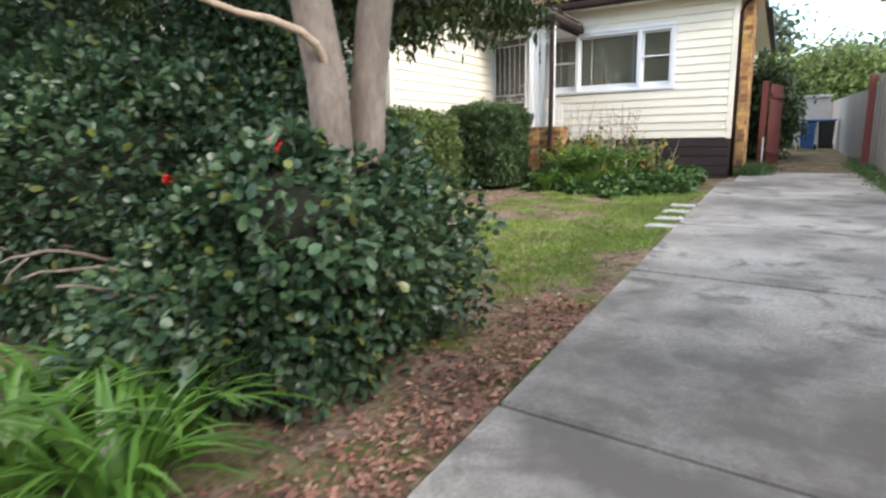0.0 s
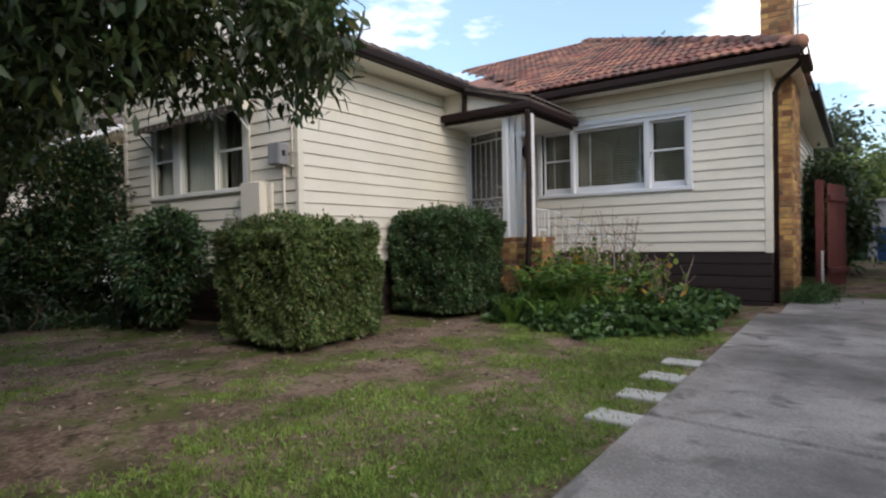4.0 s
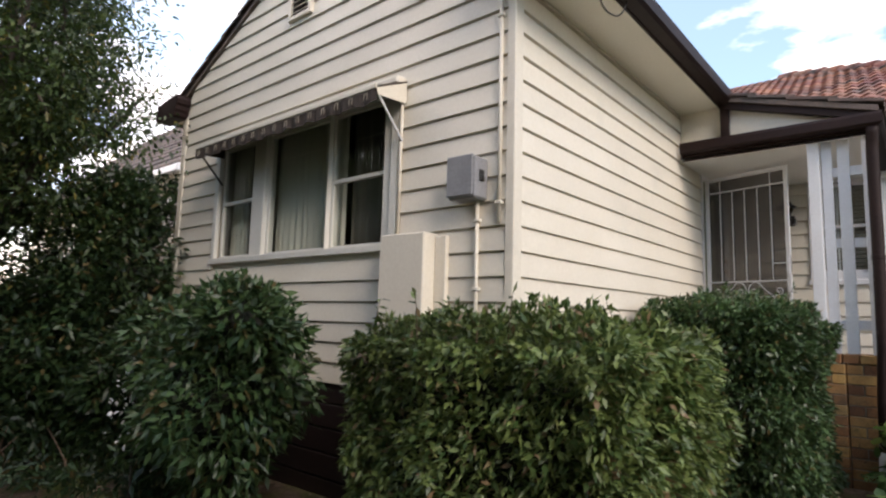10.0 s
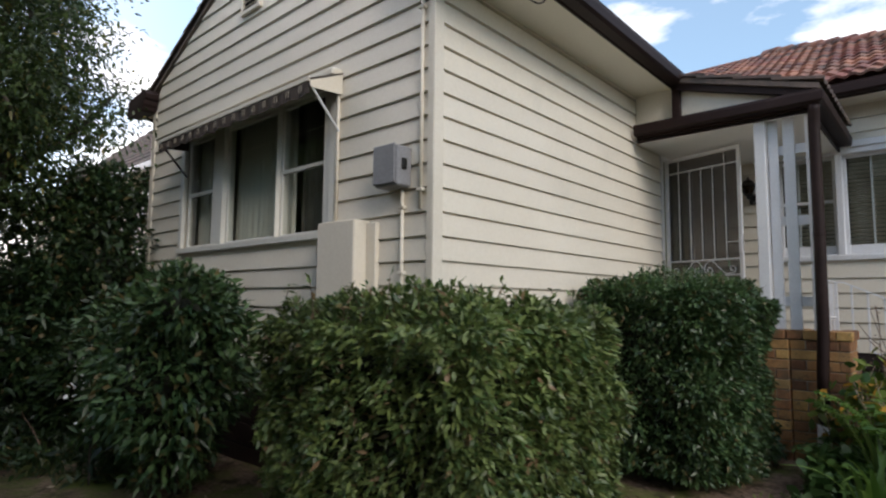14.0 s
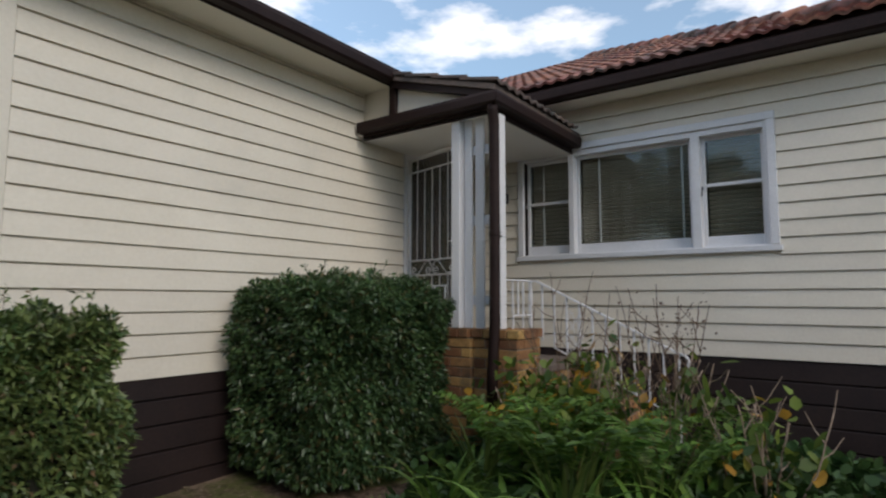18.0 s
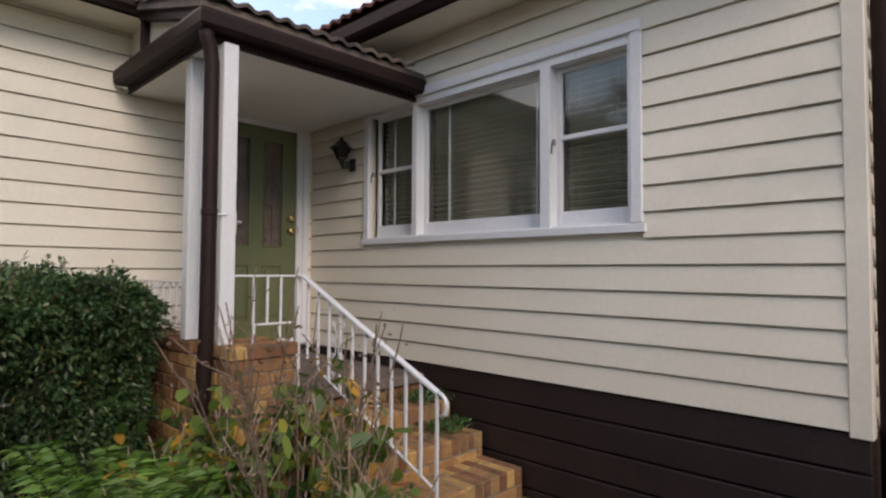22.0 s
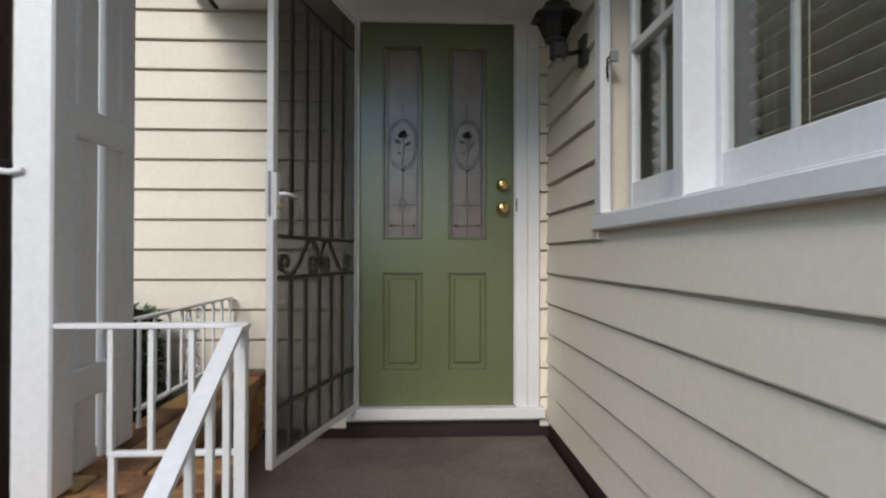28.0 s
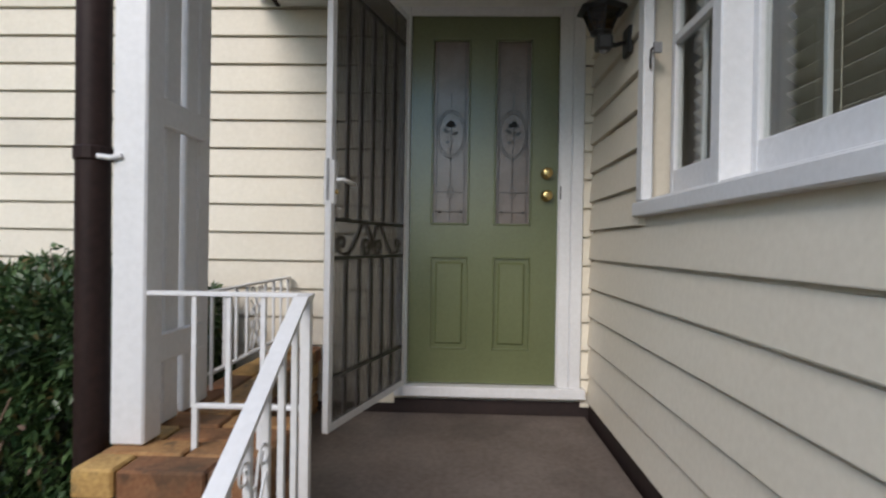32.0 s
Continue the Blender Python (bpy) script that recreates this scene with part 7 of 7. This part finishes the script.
for k, (x, y) in enumerate(((-0.925, 6.22), (-0.925, 6.78), (-0.935, 7.36), (-0.935, 7.93))):
    m = Mb().box((-0.155, -0.115, -0.06), (0.155, 0.115, 0.006), 0.010)
    ob = part("stepping_stone", m, PALE_STONE)
    ob.matrix_basis = Matrix.Translation((x, y, ground_z(y) + 0.006)) @ Matrix.Rotation(radians(random.uniform(-6, 2)), 4, "Z")
    tagged(ob, "pale concrete stepping stone set in the lawn", "paver", "stepping stones")

# ---- side fence, gate, bins ----
fence = thing("paling_fence", (1.74, 5, ground_z(5)), "weathered grey timber paling fence along the driveway", "fence", kind="structure")
me = Mb().box((0, -0.049, 0), (0.016, 0.049, 1.82), 0.003).mesh("paling", FENCEW)
y = -6.0
while y < 13.9:
    ob = part("paling", me, None, fence)
    z = ground_z(y) + 0.05
    ob.matrix_basis = Matrix.Translation(-fence.location) @ Matrix.Translation((1.708 + 0.014 * (len(fence.children) % 2) + random.uniform(-0.003, 0.003), y, z + random.uniform(-0.02, 0.02))) @ Matrix.Rotation(radians(random.uniform(-0.5, 0.5)), 4, "X")
    y += 0.091 + 0.006 * random.random()
for h in (0.25, 0.95, 1.6):
    m = Mb().box((1.735, -6.1, 0), (1.78, 13.95, 0.07), 0.003)
    m.v = [(a, b, c + ground_z(b) + h) for a, b, c in m.v]
    under("fence_rail", m, FENCEW, fence)
m = Mb().box((1.70, -6.1, -0.1), (1.73, 13.95, 0.08), 0.003)
m.v = [(a, b, c + ground_z(b) - 0.0) for a, b, c in m.v]
under("plinth_board", m, FENCEW, fence)
f2 = thing("rear_fence", (1.8, 20, ground_z(20)), "weathered timber fence behind the gate", "fence", kind="structure")
m = Mb()
y = 14.2
while y < 27:
    m.box((1.8, y, ground_z(y)), (1.82, y + 0.095, ground_z(y) + 1.7), 0)
    y += 0.1
x = -8.0
while x < 6:
    m.box((x, 30, ground_z(30)), (x + 0.12, 30.02, ground_z(30) + 1.7), 0)
    x += 0.125
tagged(under("palings", m, FENCEW, f2), kind="stuff")
for nm, lo, hi, lab in (("gate_post", (1.56, 13.92, 0.95), (1.68, 14.04, 2.92), "dark red timber gate post at the driveway"), ("gate_post", (-0.30, 14.36, 0.95), (-0.18, 14.48, 2.95), "dark red timber gate post beside the chimney")):
    tp = thing(nm, lo, lab, "gate post", "gate posts")
    under("post", Mb().box(lo, hi, 0.008), REDW, tp)
gt = thing("timber_gate", (-0.12, 14.5, 1.05), "dark red boarded timber gate standing open", "gate")
swing = Matrix.Translation((-0.13, 14.52, 0)) @ Matrix.Rotation(radians(-13), 4, "Z")
for k in range(9):
    under("board", Mb().box((-0.01, 0.115 * k, 1.12), (0.01, 0.115 * k + 0.108, 2.90), 0.003).moved(swing), REDW, gt)
for z in (1.35, 2.6):
    under("ledge", Mb().box((0.012, 0, z), (0.05, 1.03, z + 0.09), 0.003).moved(swing), REDW, gt)
m_ = Mb().tube([(-0.20, 14.30, 1.06), (-0.20, 14.30, 1.75)], 0.02, 8)
tagged(part("stake", m_, WHITE), "short white stake beside the gate post", "stake")


def bin_(x, y, body, lid, label):
    z = ground_z(y)
    t = thing("wheelie_bin", (x, y, z), label, "bin", "wheelie bins")
    m = Mb().box((-0.24, -0.27, 0.05), (0.24, 0.27, 0.95), 0.02)
    m.v = [(a * (0.8 + 0.2 * c), b * (0.78 + 0.22 * c), c) for a, b, c in m.v]
    part("tub", m, body, t)
    part("lid", Mb().box((-0.27, -0.31, 0.955), (0.27, 0.30, 1.03), 0.02), lid, t)
    for s in (-1, 1):
        part("wheel", Mb().tube([(s * 0.22, 0.26, 0.1), (s * 0.27, 0.26, 0.1)], 0.1, 14), BLACK, t)
    return t


BING = surface("green_plastic", (0.03, 0.09, 0.045), (0.045, 0.12, 0.06), 0.45, 4, 60, 0.1)
BINB = surface("blue_plastic", (0.02, 0.07, 0.20), (0.03, 0.10, 0.26), 0.45, 4, 60, 0.1)
BINY = surface("yellow_plastic", (0.35, 0.36, 0.06), (0.45, 0.44, 0.09), 0.5, 4, 60, 0.1)
bin_(0.30, 23.6, BING, BINY, "dark green wheelie bin with a yellow lid")
bin_(0.92, 23.4, BINB, BINB, "dark blue wheelie bin with a blue lid")
bin_(1.45, 23.5, BLACK, BINB, "dark wheelie bin beside the rear fence")

# ---- neighbours and distance ----
NCREAM = surface("neighbour_render", (0.62, 0.56, 0.42), (0.70, 0.64, 0.50), 0.7, 1, 30, 0.1)
nh = thing("neighbour_house", (6.5, 18, 1.0), "two-storey cream house behind the paling fence", "house")
under("wall", Mb().box((3.6, 13.2, 0.9), (10, 24.0, 5.95), 0.02), NCREAM, nh)
under("eave", Mb().box((2.75, 12.7, 5.95), (10.6, 24.6, 6.12), 0.02), NCREAM, nh)
under("gutter", Mb().box((2.65, 12.6, 6.0), (2.75, 24.7, 6.16), 0.01), METALG, nh)
under("roof", Mb().prism([(2.7, 6.15), (10.7, 6.15), (6.7, 7.8)], (lambda a, b: (a, 12.6, b), lambda a, b: (a, 24.7, b))), TILES, nh)
under("lean_to_roof", Mb().prism([(2.5, 3.30), (3.6, 3.75), (3.6, 3.85), (2.5, 3.40)], (lambda a, b: (a, 13.2, b), lambda a, b: (a, 22.5, b))), BROWN, nh)
for y in (14.4, 17.5, 21.0):
    w_ = under("window", Mb().box((3.55, y, 3.95), (3.61, y + 1.3, 5.2), 0.01), WHITE, nh)
    g_ = Mb().box((3.545, y + 0.07, 4.02), (3.552, y + 1.23, 5.13), 0)
    gg = part("pane", g_, BLACK, w_)
under("downpipe", Mb().tube([(3.56, 23.6, 1), (3.56, 23.6, 5.95)], 0.04, 8), METALG, nh)
lh = thing("neighbour_house", (-17, 13, 1.0), "pale weatherboard neighbouring house with a tiled roof", "house")
under("wall", Mb().box((-23, 9.35, 0.9), (-13.3, 16.0, 4.60), 0.02), CREAM, lh)
under("eave_lining", Mb().box((-23.3, 8.95, 4.60), (-13.0, 16.4, 4.66), 0.01), SOFFIT, lh)
under("gutter", Mb().box((-23.4, 8.84, 4.62), (-12.98, 8.95, 4.76), 0.02), WHITE, lh, "white painted gutter")
under("roof", Mb().prism([(8.9, 4.70), (16.45, 4.70), (12.67, 8.2)], (lambda a, b: (-23.35, a, b), lambda a, b: (-13.0, a, b))), TILES_OLD, lh)
rows = Mb()
for k in range(14):
    y_, z_ = 8.88 + 0.27 * k, 4.70 + 0.25 * k
    rows.box((-23.35, y_, z_ - 0.02), (-13.0, y_ + 0.05, z_ + 0.035), 0.01)
tagged(under("tile_courses", rows, TILES_OLD, lh), kind="stuff")
for x_ in (-14.9, -18.0):
    wf_ = under("window", Mb().box((x_, 9.27, 2.2), (x_ + 1.35, 9.36, 4.35), 0.01), WHITE, lh)
    part("pane", Mb().box((x_ + 0.09, 9.262, 2.3), (x_ + 1.26, 9.268, 4.26), 0), BLACK, wf_).matrix_basis = Matrix()
lf = thing("left_fence", (-12.9, 5, ground_z(5)), "dark timber boundary fence behind shrubs", "fence", kind="structure")
m = Mb()
y = -8.0
while y < 22:
    m.box((-12.92, y, ground_z(y)), (-12.9, y + 0.13, ground_z(y) + 1.6), 0)
    y += 0.135
tagged(under("palings", m, REDW, lf), kind="stuff")
tree("rear_tree", "dark bushy tree behind the gate", (-0.25, 19.0), 4, ((-0.3, 19.5, 2.45), (0.45, 2.0, 1.45)), 13000, TREEL, 0.16, 0.12, 10, lump=0.28)
tree("rear_tree", "bright light green tree behind the rear fence", (2.2, 33.0), 6, ((2.0, 33.0, 3.8), (2.6, 2.0, 1.5)), 16000, FARLIGHT, 0.26, 0.15, 10, lump=0.6)
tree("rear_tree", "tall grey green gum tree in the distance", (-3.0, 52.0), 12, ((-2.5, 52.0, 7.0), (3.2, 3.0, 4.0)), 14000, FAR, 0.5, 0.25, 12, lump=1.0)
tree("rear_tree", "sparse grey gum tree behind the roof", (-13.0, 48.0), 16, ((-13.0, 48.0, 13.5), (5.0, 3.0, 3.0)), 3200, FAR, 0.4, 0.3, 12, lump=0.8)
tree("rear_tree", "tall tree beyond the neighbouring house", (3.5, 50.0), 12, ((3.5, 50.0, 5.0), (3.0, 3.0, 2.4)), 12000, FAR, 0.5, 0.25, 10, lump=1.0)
sh = thing("rear_shed", (1.2, 28, 1.2), "pale grey garden shed at the end of the drive", "shed")
under("wall", Mb().box((-0.2, 27, 1.2), (1.7, 29, 3.1), 0.01), METALG, sh)
under("roof", Mb().box((-0.3, 26.9, 3.1), (1.75, 29.1, 3.2), 0.01), METALG, sh)
# Haze is put into the hill's colour: blue instead of wooded green.
HILL = surface("hazed_blue_hill", (0.10, 0.14, 0.19), (0.13, 0.17, 0.22), 1.0, 0.02, 0.3, 0.0)
mb = Mb()
for i in range(61):
    x = -420 + 14 * i
    h = 22 + 16 * noise.noise((x * 0.006, 1.0, 0.0)) + 6 * noise.noise((x * 0.03, 2.0, 0.0))
    mb.v += [(x, 330, -5), (x, 345, h), (x, 390, -5)]
mb.f = [f for i in range(60) for f in ((3 * i, 3 * i + 3, 3 * i + 4, 3 * i + 1), (3 * i + 1, 3 * i + 4, 3 * i + 5, 3 * i + 2))]
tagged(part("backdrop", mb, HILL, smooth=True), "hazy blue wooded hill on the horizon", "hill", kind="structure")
# street side, behind the camera
for k in range(9):
    c = (-34 + 8.5 * k, -22 - 3 * (k % 2))
    tree("street_tree", "leafy street tree across the road", c, 12, ((c[0], c[1], 6.2), (4.3, 2.8, 4.9)), 5200, FAR, 0.62, 0.24, 12, lump=1.0)
rd = Mb().box((-300, -17, ground_z(-15) - 0.2), (300, -8.5, ground_z(-15) + 0.004), 0)
tagged(part("road", rd, surface("asphalt", (0.045, 0.045, 0.047), (0.065, 0.064, 0.065), 0.9, 2, 90, 0.6)), "grey asphalt street in front of the house", "road", kind="structure")
